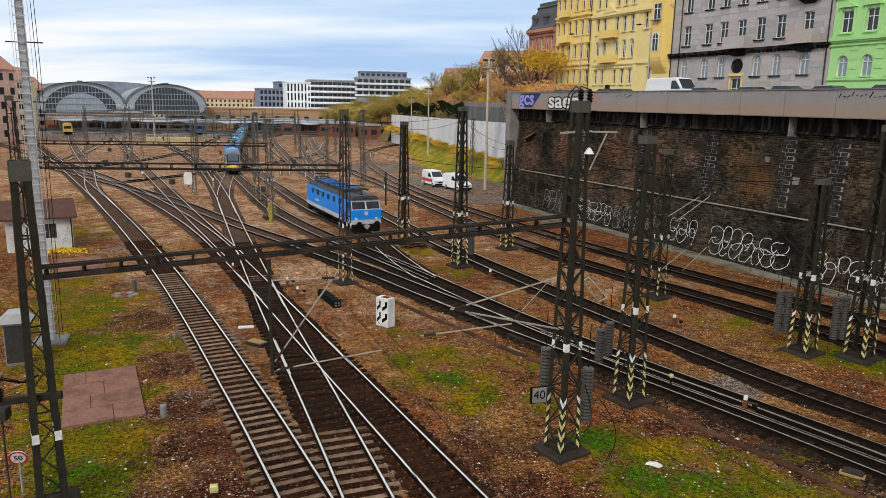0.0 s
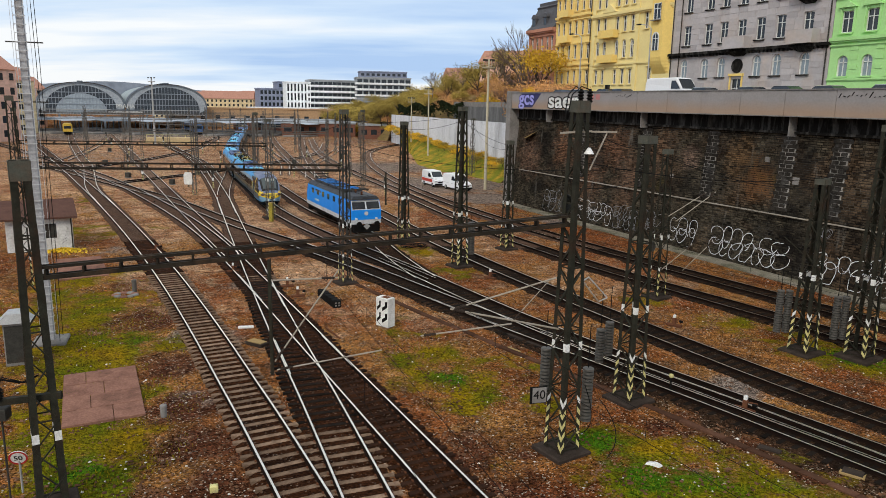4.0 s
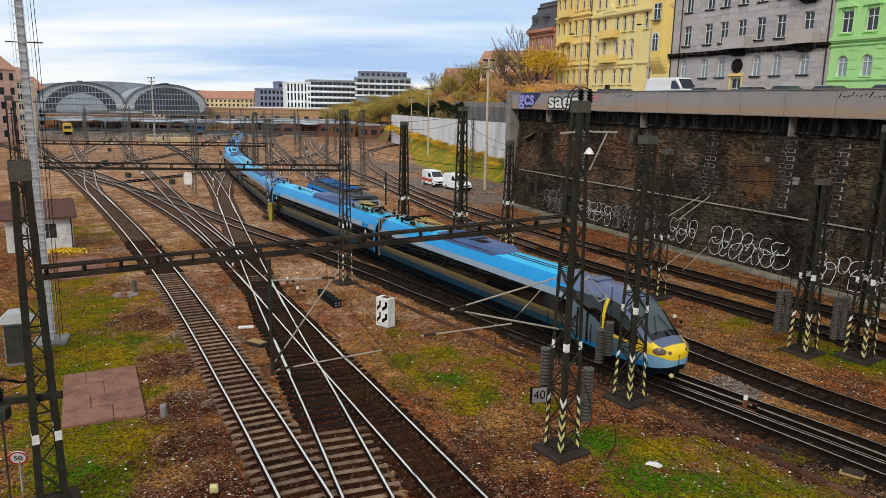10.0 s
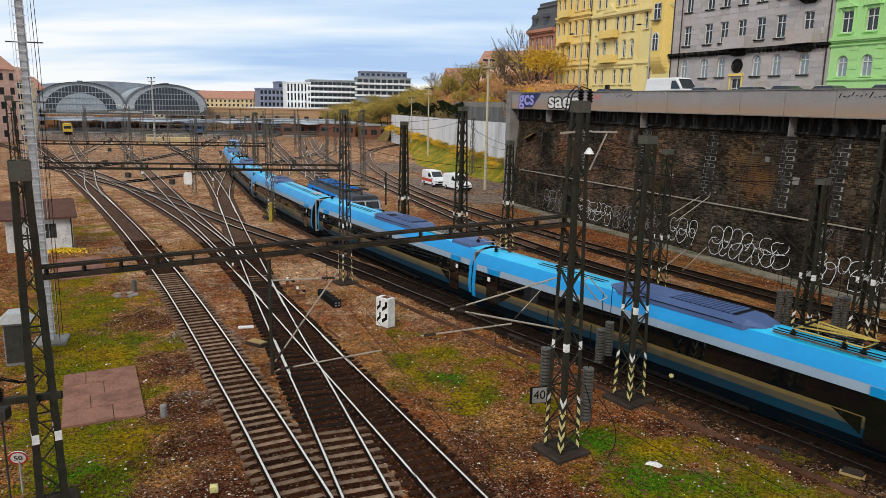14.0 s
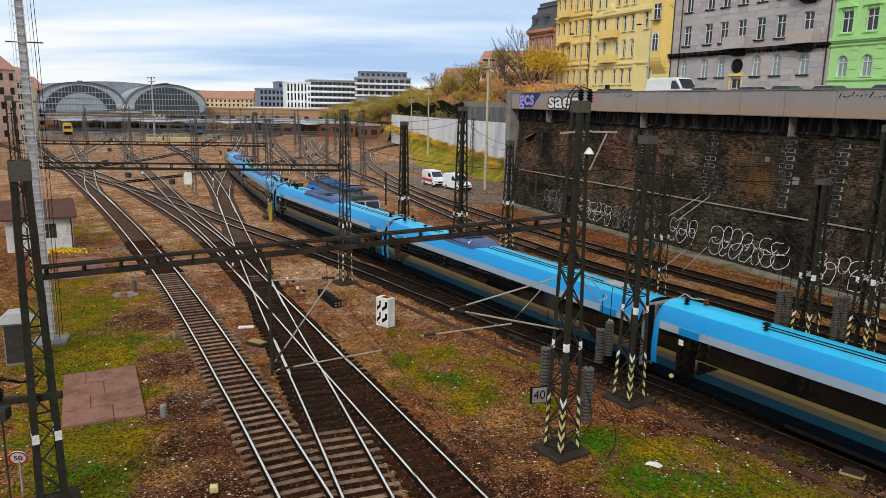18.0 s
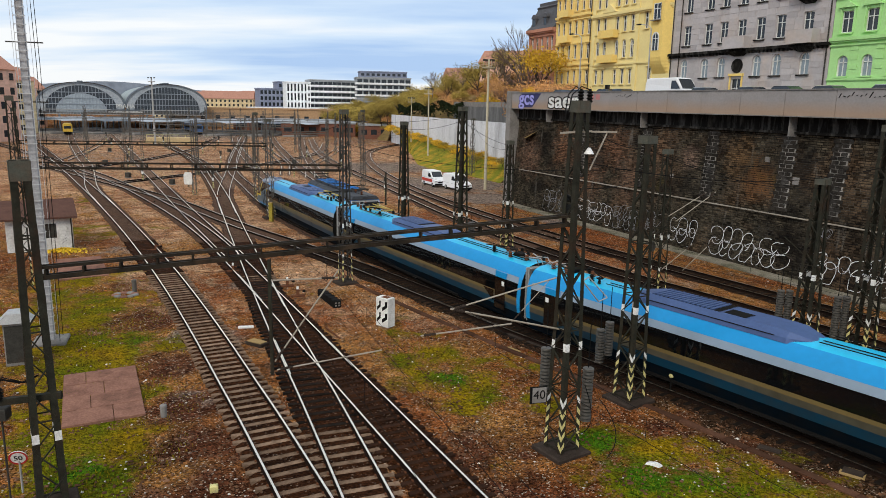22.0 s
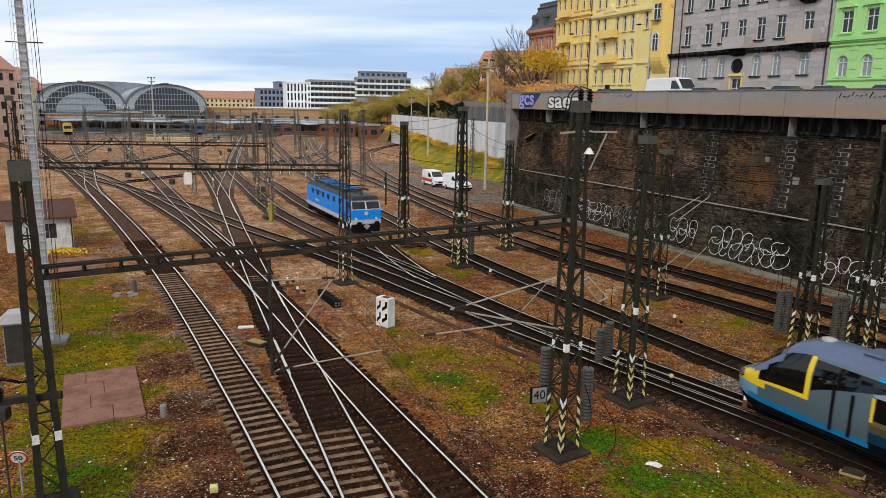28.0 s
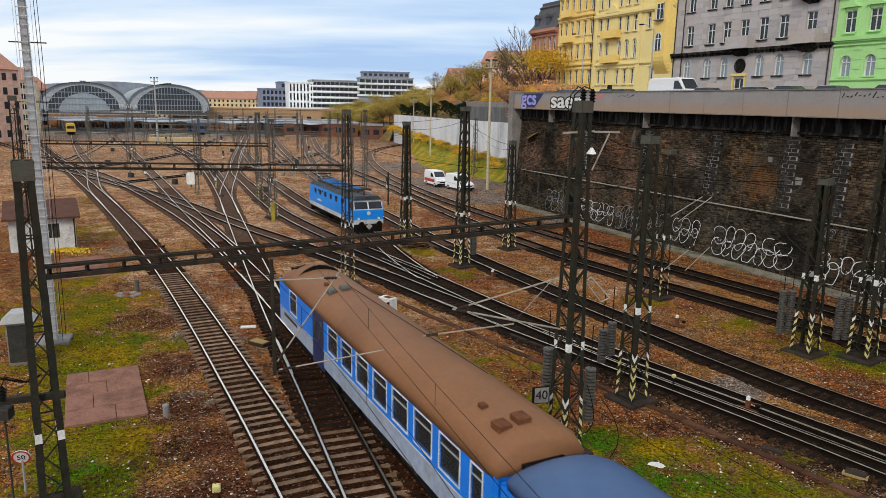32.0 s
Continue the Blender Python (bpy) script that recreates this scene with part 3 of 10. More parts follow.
def ground_material():
    mat = bpy.data.materials.new("yard_ground")
    mat.use_nodes = True
    n, l = mat.node_tree.nodes, mat.node_tree.links
    bs = n["Principled BSDF"]
    tc = n.new("ShaderNodeTexCoord")
    co = tc.outputs["Object"]

    def noise_of(scale, detail=5, rough=0.6, vec=None):
        t = n.new("ShaderNodeTexNoise")
        t.inputs["Scale"].default_value, t.inputs["Detail"].default_value, t.inputs["Roughness"].default_value = scale, detail, rough
        l.new(vec or co, t.inputs["Vector"])
        return t.outputs["Fac"]

    def ranged(x, a, b, c=0.0, d=1.0):
        m = n.new("ShaderNodeMapRange")
        m.inputs[1].default_value, m.inputs[2].default_value, m.inputs[3].default_value, m.inputs[4].default_value = a, b, c, d
        l.new(x, m.inputs[0])
        return m.outputs[0]

    def math2(op, a, b):
        m = n.new("ShaderNodeMath"); m.operation = op
        for k, v in enumerate((a, b)):
            if isinstance(v, (int, float)):
                m.inputs[k].default_value = v
            else:
                l.new(v, m.inputs[k])
        return m.outputs[0]

    def mix(f, a, b):
        m = n.new("ShaderNodeMix"); m.data_type = "RGBA"
        if isinstance(f, float):
            m.inputs[0].default_value = f
        else:
            l.new(f, m.inputs[0])
        for k, v in ((6, a), (7, b)):
            if isinstance(v, tuple):
                m.inputs[k].default_value = (*v, 1)
            else:
                l.new(v, m.inputs[k])
        return m.outputs[2]

    def patches(spots):
        total = None
        for x, y, r, s in spots:
            d = n.new("ShaderNodeVectorMath"); d.operation = "DISTANCE"
            l.new(co, d.inputs[0])
            d.inputs[1].default_value = (x, y, GROUND)
            f = ranged(d.outputs["Value"], r * 0.35, r * 1.35, s, 0.0)
            total = f if total is None else math2("MAXIMUM", total, f)
        return total

    big, mids, grain = noise_of(0.11), noise_of(0.55, 6, 0.65), noise_of(4.5, 6, 0.7)
    base = mix(ranged(big, 0.42, 0.6), (0.175, 0.056, 0.017), (0.24, 0.110, 0.031))
    base = mix(ranged(mids, 0.50, 0.68), base, (0.034, 0.013, 0.006))
    base = mix(ranged(noise_of(0.3, 6, 0.7), 0.56, 0.70, 0, 0.7), base, (0.28, 0.165, 0.058))
    base = mix(ranged(math2("ADD", patches(OIL_AND_SHADE), ranged(mids, 0.3, 0.7, -0.35, 0.35)), 0.3, 0.8, 0, 0.85), base, (0.060, 0.020, 0.012))
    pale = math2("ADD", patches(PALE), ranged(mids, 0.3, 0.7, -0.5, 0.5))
    pale_tone = mix(ranged(noise_of(0.2, 6, 0.7), 0.42, 0.6), (0.44, 0.265, 0.15), (0.25, 0.115, 0.058))
    base = mix(ranged(pale, 0.25, 0.75, 0, 0.92), base, pale_tone)
    base = mix(ranged(math2("ADD", patches(TRACKSIDE_SHADE), ranged(mids, 0.3, 0.7, -0.3, 0.3)), 0.3, 0.8, 0, 0.85), base, (0.032, 0.020, 0.012))
    # loose stones
    vo = n.new("ShaderNodeTexVoronoi")
    vo.inputs["Scale"].default_value = 19
    l.new(co, vo.inputs["Vector"])
    cs = n.new("ShaderNodeSeparateColor")
    l.new(vo.outputs["Color"], cs.inputs[0])
    grey = math2("MULTIPLY", patches(GREY), 1.0)
    base = mix(ranged(math2("ADD", grey, ranged(mids, 0.3, 0.7, -0.35, 0.35)), 0.35, 0.75, 0, 0.85), base, (0.17, 0.14, 0.12))
    hs = n.new("ShaderNodeHueSaturation")
    l.new(base, hs.inputs["Color"])
    l.new(math2("MULTIPLY", ranged(cs.outputs[0], 0, 1, 0.12, 1.86), math2("MULTIPLY", ranged(grain, 0.3, 0.7, 0.42, 1.55), ranged(noise_of(1.7, 4, 0.6), 0.32, 0.68, 0.62, 1.42))), hs.inputs["Value"])
    base = hs.outputs[0]
    base = mix(ranged(cs.outputs[1], 0.93, 0.97, 0, 0.75), base, (0.50, 0.43, 0.34))
    # grass and moss
    gr = math2("ADD", patches(GRASS), ranged(noise_of(0.5, 7, 0.68), 0.3, 0.72, -0.8, 0.55))
    gr = math2("SUBTRACT", gr, math2("MULTIPLY", patches(OIL_AND_SHADE[:7]), 0.9))
    gr = ranged(gr, 0.22, 0.62)
    green = mix(ranged(noise_of(0.4, 5, 0.65), 0.38, 0.6), (0.24, 0.15, 0.006), (0.095, 0.105, 0.005))
    green = mix(ranged(math2("ADD", patches(LUSH), ranged(mids, 0.3, 0.7, -0.4, 0.4)), 0.25, 0.8), green, (0.045, 0.112, 0.005))
    green = mix(ranged(noise_of(1.6, 6, 0.7), 0.5, 0.66, 0, 0.7), green, (0.12, 0.058, 0.008))
    hg = n.new("ShaderNodeHueSaturation")
    l.new(green, hg.inputs["Color"])
    l.new(ranged(noise_of(9, 4, 0.7), 0.33, 0.67, 0.1, 1.75), hg.inputs["Value"])
    col = mix(gr, base, hg.outputs[0])
    l.new(col, bs.inputs["Base Color"])
    bs.inputs["Roughness"].default_value = 0.95
    bs.inputs["Specular IOR Level"].default_value = 0.02
    bp = n.new("ShaderNodeBump")
    bp.inputs["Strength"].default_value, bp.inputs["Distance"].default_value = 0.9, 0.05
    l.new(math2("ADD", vo.outputs["Distance"], grain), bp.inputs["Height"])
    l.new(bp.outputs[0], bs.inputs["Normal"])
    return mat


def ribbon(line, nrm, lo, hi, profile):
    """Rows of a profile (side, height) swept along line[lo:hi]."""
    return [[(line[i, 0] + nrm[i, 0] * a, line[i, 1] + nrm[i, 1] * a, z) for a, z in profile] for i in range(lo, hi)]


def tracks():
    """Every track: ballast bed, two rails and its sleepers."""
    style = dict(west=("ballast_brown", "sleeper_grey"), cross=("ballast_brown", "sleeper_brown"), middle=("ballast_brown", "sleeper_grey"), main=("ballast_dark", "sleeper_dark"),
                 crossover=("ballast_dark", "sleeper_dark"), east=("ballast_dark", "sleeper_dark"), far_east=("ballast_dark", "sleeper_dark"), wall_track=("ballast_dark", "sleeper_dark"))
    words = dict(sleeper_grey="grey weathered sleepers", sleeper_dark="oil-black sleepers", sleeper_brown="rust-brown timber sleepers")
    head = [(-0.04, 0.0), (0.04, 0.0), (0.04, -0.035), (0.012, -0.05), (0.012, -0.14), (0.07, -0.168), (-0.07, -0.168), (-0.012, -0.14), (-0.012, -0.05), (-0.04, -0.035)]
    sl = Mesh().box(-0.112, 0.112, -1.28, 1.28, -0.14, 0.0, chamfer=0.02)
    slm = {}
    for k, (name, line) in enumerate(PATHS.items()):
        bed, wood = style.get(name, ("ballast_brown" if k % 2 else "ballast_dark", "sleeper_brown"))
        t, nrm = frame_of(line)
        hold = thing("railway_track", "railway track with two steel rails on " + words[wood], "railway track", group="yard tracks")
        dz = -0.004 * k
        b = 1.0 if bed == "ballast_brown" else 1.2
        keep = [i for i in range(len(line)) if line[i, 1] > 4 or name == "main"]
        lo, hi = min(keep), max(keep) + 1
        zt, zg = (-0.195 if bed == "ballast_brown" else -0.187) + dz, GROUND - 0.06
        rows = []
        for i in range(lo, hi):
            w1 = b + 0.2 * noise.noise((i * 0.9, k * 3.1, 0))
            w2 = b + 0.2 * noise.noise((i * 0.9, k * 3.1, 9))
            rows.append([(line[i, 0] + nrm[i, 0] * a, line[i, 1] + nrm[i, 1] * a, z) for a, z in ((-w1 - 0.3, zg), (-w1, zt), (-0.7, zt + 0.012 * noise.noise((i * 0.7, k, 0))), (0, zt - 0.01), (0.7, zt + 0.012 * noise.noise((i * 0.7, k, 4))), (w2, zt), (w2 + 0.3, zg))])
        # the bed is oiled near the bridge, rusty further on; throat colour includes haze
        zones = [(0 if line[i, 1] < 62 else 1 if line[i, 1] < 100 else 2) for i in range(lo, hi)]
        for q in sorted(set(zones)):
            idx = [i for i, zq in enumerate(zones) if zq == q]
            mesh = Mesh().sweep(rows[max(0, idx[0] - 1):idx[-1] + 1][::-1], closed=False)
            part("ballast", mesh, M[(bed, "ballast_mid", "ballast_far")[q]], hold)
        for side in (-0.7535, 0.7535):
            prof = [(a + side, z + dz) for a, z in head]
            web = Mesh()
            web.sweep(ribbon(line, nrm, lo, hi, prof[1:] + prof[:1]), closed=True)
            r = part("rail", web, M["rail_side"], hold)
            tread = Mesh()
            tread.sweep(ribbon(line, nrm, lo, hi, [(side + 0.039, 0.0035 + dz), (side - 0.039, 0.0035 + dz)]), closed=False)
            part("running_surface", tread, M["rail_top"], r, "polished steel running surface")
        # sleepers every 0.6 m; near ones are pieces of their own
        far = Mesh()
        step = 0.6 if name != "middle" else 0.62
        u = np.arange(0.3, len(line) * 0.5 - 0.5, step)
        rng = random.Random(k)
        if wood not in slm:
            slm[wood] = sl.data("sleeper", M[wood])
        for s in u:
            i = int(s / 0.5)
            x, y = line[i] + t[i] * (s - i * 0.5)
            if y < 12 or y > 190 or (y > 100 and name not in ("west", "main", "middle")):
                continue
            a = math.atan2(t[i, 1], t[i, 0]) + rng.uniform(-0.02, 0.02)
            m = Matrix.Translation((x + nrm[i, 0] * rng.uniform(-0.05, 0.05), y + nrm[i, 1] * rng.uniform(-0.05, 0.05), -0.168 + dz - rng.uniform(0.0, 0.012))) @ Matrix.Rotation(a, 4, "Z")
            w2 = "sleeper_dark" if name == "middle" and 25.8 < y < 48 else "sleeper_brown" if y > 50 and wood == "sleeper_grey" else wood
            if w2 not in slm:
                slm[w2] = sl.data("sleeper", M[w2])
            if y < 62:
                o = new("sleeper", slm[w2])
                o.parent = hold
                o.matrix_basis = m
            else:
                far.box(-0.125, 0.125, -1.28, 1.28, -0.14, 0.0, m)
        # far sleepers carry distance haze in their paler colour
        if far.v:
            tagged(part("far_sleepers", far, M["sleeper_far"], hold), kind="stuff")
        # fastenings are seen on the near tracks only
        if name in ("west", "middle", "cross"):
            clips = Mesh()
            for s in u:
                i = int(s / 0.5)
                x, y = line[i] + t[i] * (s - i * 0.5)
                if 14 < y < 36:
                    m = Matrix.Translation((x, y, dz)) @ Matrix.Rotation(math.atan2(t[i, 1], t[i, 0]), 4, "Z")
                    for side in (-0.7535, 0.7535):
                        for e in (-0.11, 0.11):
                            clips.box(-0.05, 0.05, side + e - 0.03, side + e + 0.03, -0.168, -0.125, m)
            tagged(part("rail_clips", clips, M["rusty"], hold), kind="stuff")


def check_rails():
    """Guard rails and frogs where the tracks cross."""
    def short(line, a, b, off):
        p = PATHS[line]
        t, nrm = frame_of(p)
        i = [k for k in range(len(p)) if a < p[k, 1] < b]
        lo, hi = min(i), max(i) + 1
        web = Mesh().sweep(ribbon(p, nrm, lo, hi, [(off - 0.03, -0.17), (off + 0.03, -0.17), (off + 0.03, -0.004), (off - 0.03, -0.004)]))
        ob = part("check_rail", web, M["rail_side"])
        tagged(ob, "short steel check rail beside the running rail", "rail", group="check rails")
        top = Mesh().sweep(ribbon(p, nrm, lo, hi, [(off + 0.024, 0.0), (off - 0.024, 0.0)]), closed=False)
        part("running_surface", top, M["rail_top"], ob)
    for line, a, b, off in (("cross", 31, 36, -0.69), ("middle", 30.5, 35.5, 0.69), ("middle", 41, 47, -0.69), ("cross", 43, 50, 0.69), ("main", 39.5, 45.5, -0.69), ("crossover", 38.5, 44.5, 0.69), ("main", 22, 38, 0.62), ("crossover", 20, 36, -0.62), ("main", 49, 56, 0.3), ("main", 49, 56, -0.3)):
        short(line, a, b, off)

# ---- street wall, parapet, street and facades ----


def stone_material():
    mat = surface("sooty_wall_stone", (0.070, 0.058, 0.040), (0.012, 0.011, 0.009), 0.9, 0.9, 0, 0.6, 9, 0.45, (0.10, 0.058, 0.032), 0.21, dirt_amount=0.6, grain=0.35)
    n, l = mat.node_tree.nodes, mat.node_tree.links
    bs = n["Principled BSDF"]
    src = bs.inputs["Base Color"].links[0].from_socket
    ge = n.new("ShaderNodeNewGeometry")
    mr = n.new("ShaderNodeMapRange")
    mr.inputs[3].default_value, mr.inputs[4].default_value = 0.3, 1.8
    l.new(ge.outputs["Random Per Island"], mr.inputs[0])
    hs = n.new("ShaderNodeHueSaturation")
    l.new(src, hs.inputs["Color"])
    l.new(mr.outputs[0], hs.inputs["Value"])
    # pale lime streaks running down the wall, and black soot fields
    tc = n.new("ShaderNodeTexCoord")

    def field(sx, sz, lo, hi, top, seed):
        mp = n.new("ShaderNodeMapping")
        mp.inputs["Scale"].default_value, mp.inputs["Location"].default_value = (sx, 0.3, sz), (seed, 0, 0)
        l.new(tc.outputs["Object"], mp.inputs[0])
        nz = n.new("ShaderNodeTexNoise")
        nz.inputs["Scale"].default_value, nz.inputs["Detail"].default_value, nz.inputs["Roughness"].default_value = 1.0, 6, 0.65
        l.new(mp.outputs[0], nz.inputs["Vector"])
        r = n.new("ShaderNodeMapRange")
        r.inputs[1].default_value, r.inputs[2].default_value, r.inputs[4].default_value = lo, hi, top
        l.new(nz.outputs["Fac"], r.inputs[0])
        return r.outputs[0]
    col = hs.outputs[0]

    def rust(x, z, r):
        """A rusty seepage stain round a point of the wall."""
        d = n.new("ShaderNodeVectorMath"); d.operation = "DISTANCE"
        l.new(tc.outputs["Object"], d.inputs[0])
        d.inputs[1].default_value = (x, z * BATTER, z)
        ma = n.new("ShaderNodeMath"); ma.operation = "MULTIPLY_ADD"
        nz = n.new("ShaderNodeTexNoise")
        nz.inputs["Scale"].default_value, nz.inputs["Detail"].default_value, nz.inputs["Roughness"].default_value = 1.3, 6, 0.7
        l.new(tc.outputs["Object"], nz.inputs["Vector"])
        l.new(nz.outputs["Fac"], ma.inputs[0])
        ma.inputs[1].default_value = r * 2.6
        l.new(d.outputs["Value"], ma.inputs[2])
        q = n.new("ShaderNodeMapRange")
        q.inputs[1].default_value, q.inputs[2].default_value, q.inputs[3].default_value, q.inputs[4].default_value = r * 1.5, r * 2.4, 0.75, 0.0
        l.new(ma.outputs[0], q.inputs[0])
        return q.outputs[0]
    for x, z, r, c in ((24.6, 7.9, 1.3, (0.15, 0.10, 0.075)), (30.2, 8.3, 2.0, (0.13, 0.075, 0.035)), (32.6, 6.6, 1.7, (0.15, 0.068, 0.026)), (38.0, 7.2, 1.8, (0.13, 0.085, 0.05)), (13.5, 8.0, 2.6, (0.14, 0.07, 0.04)), (4.0, 7.4, 2.4, (0.16, 0.08, 0.045)), (-3.0, 6.0, 3.0, (0.13, 0.075, 0.05)), (9.5, 5.2, 3.0, (0.15, 0.08, 0.048)), (16.5, 5.0, 2.6, (0.12, 0.072, 0.048)), (20.5, 8.2, 2.0, (0.12, 0.07, 0.042))):
        mx = n.new("ShaderNodeMix"); mx.data_type = "RGBA"
        l.new(rust(x, z, r), mx.inputs[0]); l.new(col, mx.inputs[6])
        hc = n.new("ShaderNodeHueSaturation")
        hc.inputs["Color"].default_value = (*c, 1)
        l.new(mr.outputs[0], hc.inputs["Value"])
        l.new(hc.outputs[0], mx.inputs[7])
        col = mx.outputs[2]
    for f, c in ((field(0.14, 0.22, 0.50, 0.64, 0.75, 3.3), (0.008, 0.007, 0.007)), (field(0.9, 0.2, 0.60, 0.72, 0.6, 9.1), (0.20, 0.19, 0.17)), (field(0.3, 0.35, 0.62, 0.72, 0.5, 17.0), (0.07, 0.062, 0.02))):
        mx = n.new("ShaderNodeMix"); mx.data_type = "RGBA"
        l.new(f, mx.inputs[0]); l.new(col, mx.inputs[6])
        mx.inputs[7].default_value = (*c, 1)
        col = mx.outputs[2]
    l.new(col, bs.inputs["Base Color"])
    return mat


BATTER = 0.085
FAR_END, NEAR_END = -6.9, 70.0


def street_wall():
    stone = stone_material()
    hold = thing("wall_east", "tall sooty stone retaining wall below the street, sprayed with graffiti", "retaining wall", kind="structure", m=WALL)
    core = Mesh()
    y = lambda z: z * BATTER
    core.sweep([[(x, y(-0.5), -0.5), (x, y(10.6), 10.6), (x, 3.0, 10.6), (x, 3.0, -0.5)] for x in (FAR_END, NEAR_END)])
    part("core", core, M["mortar"], hold)
    rng = random.Random(5)
    rest, pieces = Mesh(), 0
    z = -0.2
    while z < 10.4:
        h = rng.uniform(0.15, 0.21)
        x = FAR_END + rng.uniform(0, 0.4)
        while x < 48:
            w = rng.uniform(0.26, 0.55)
            gap = 0.03
            d = rng.uniform(0.015, 0.06)
            z0, z1 = z + 0.013, z + h - 0.013
            x0, x1 = x + gap / 2, min(x + w, 48) - gap / 2
            k = [(x0, y(z0), z0), (x1, y(z0), z0), (x1, y(z1), z1), (x0, y(z1), z1)]
            e = 0.016
            f = [(x0 + e, y(z0) - d, z0 + e), (x1 - e, y(z0) - d, z0 + e), (x1 - e, y(z1) - d, z1 - e), (x0 + e, y(z1) - d, z1 - e)]
            near = 30 < x < 37 and 5.5 < z < 8.4 and pieces < 290
            mesh = Mesh() if near else rest
            mesh.poly(f)
            for i in range(4):
                j = (i + 1) % 4
                mesh.quad(k[i], k[j], f[j], f[i])
            if near:
                part("stone", mesh, stone, hold)
                pieces += 1
            x += w
        z += h
    tagged(part("stones", rest, stone, hold), kind="stuff")
    # pale-jointed piers
    pale = surface("pale_joint_stone", (0.040, 0.034, 0.028), (0.012, 0.011, 0.010), 1.5, 0.9, 0, 0.5, dirt=(0.10, 0.095, 0.09), dirt_scale=1.2, random=0.35)
    lime = surface("lime_joint_bed", (0.34, 0.32, 0.29), (0.015, 0.014, 0.012), 0.9, 0.9, 0, 0.3, spread=0.2)
    for px in (8.0, 18.4, 27.0, 34.8, 39.2, 46.0):
        part("joint_bed", Mesh().sweep([[(px - 0.62, y(z) - 0.062, z), (px + 0.62, y(z) - 0.062, z), (px + 0.62, y(z) + 0.1, z), (px - 0.62, y(z) + 0.1, z)] for z in (4.7, 10.3)]), lime, hold)
        pier = Mesh()
        zz = 4.6
        i = 0
        while zz < 10.3:
            for e in (-0.55, 0.02) if i % 2 else (-0.75, -0.2, 0.3):
                wd = 0.49
                pier.sweep([[(px + e, y(zz) - 0.085, zz), (px + e + wd, y(zz) - 0.085, zz), (px + e + wd, y(zz) + 0.1, zz), (px + e, y(zz) + 0.1, zz)],
                            [(px + e, y(zz + 0.26) - 0.085, zz + 0.26), (px + e + wd, y(zz + 0.26) - 0.085, zz + 0.26), (px + e + wd, y(zz) + 0.1, zz + 0.26), (px + e, y(zz) + 0.1, zz + 0.26)]])
            zz += 0.3
            i += 1
        part("pier", pier, pale, hold)
    # recess under the street slab with brackets, in near-black pale-streaked concrete
    part("recess", Mesh().box(FAR_END, NEAR_END, 0.75, 1.1, 10.6, 11.9), M["dark_concrete"], hold)
    part("ledge", Mesh().box(FAR_END, NEAR_END, 0.55, 1.0, 10.48, 10.66), M["dark_concrete"], hold)
    for i in range(8):
        px = 1.2 + 8.5 * i
        b = Mesh().box(px - 0.06, px + 0.06, 0.25 if i % 2 else 0.0, 0.9, 10.67 if i % 2 else 10.3, 11.73)
        part("bracket", b, M["dark_concrete" if i % 2 else "concrete"], hold)
    # long pipe on hooks
    pipe = Mesh().tube((FAR_END + 2, y(4.2) - 0.22, 4.2), (NEAR_END, y(4.3) - 0.22, 4.4), 0.06)
    part("pipe", pipe, M["arm"], hold, "thin grey cable pipe along the wall")
    for i in range(18):
        x = FAR_END + 3 + i * 3.4
        zz = 4.2 + (x - FAR_END - 2) * 0.0027
        part("pipe_hook", Mesh().box(x - 0.03, x + 0.03, y(zz) - 0.25, y(zz) + 0.05, zz - 0.09, zz - 0.05), M["mast_grey"], hold)
    # small plates
    for x, zz, s in ((35.9, 7.0, 0.55), (22.6, 6.1, 0.35), (33, 8.4, 0.4)):
        part("plate", Mesh().box(x - s / 2, x + s / 2, y(zz) - 0.10, y(zz), zz - s / 2, zz + s / 2), M["concrete"], hold)
    graffiti(hold)


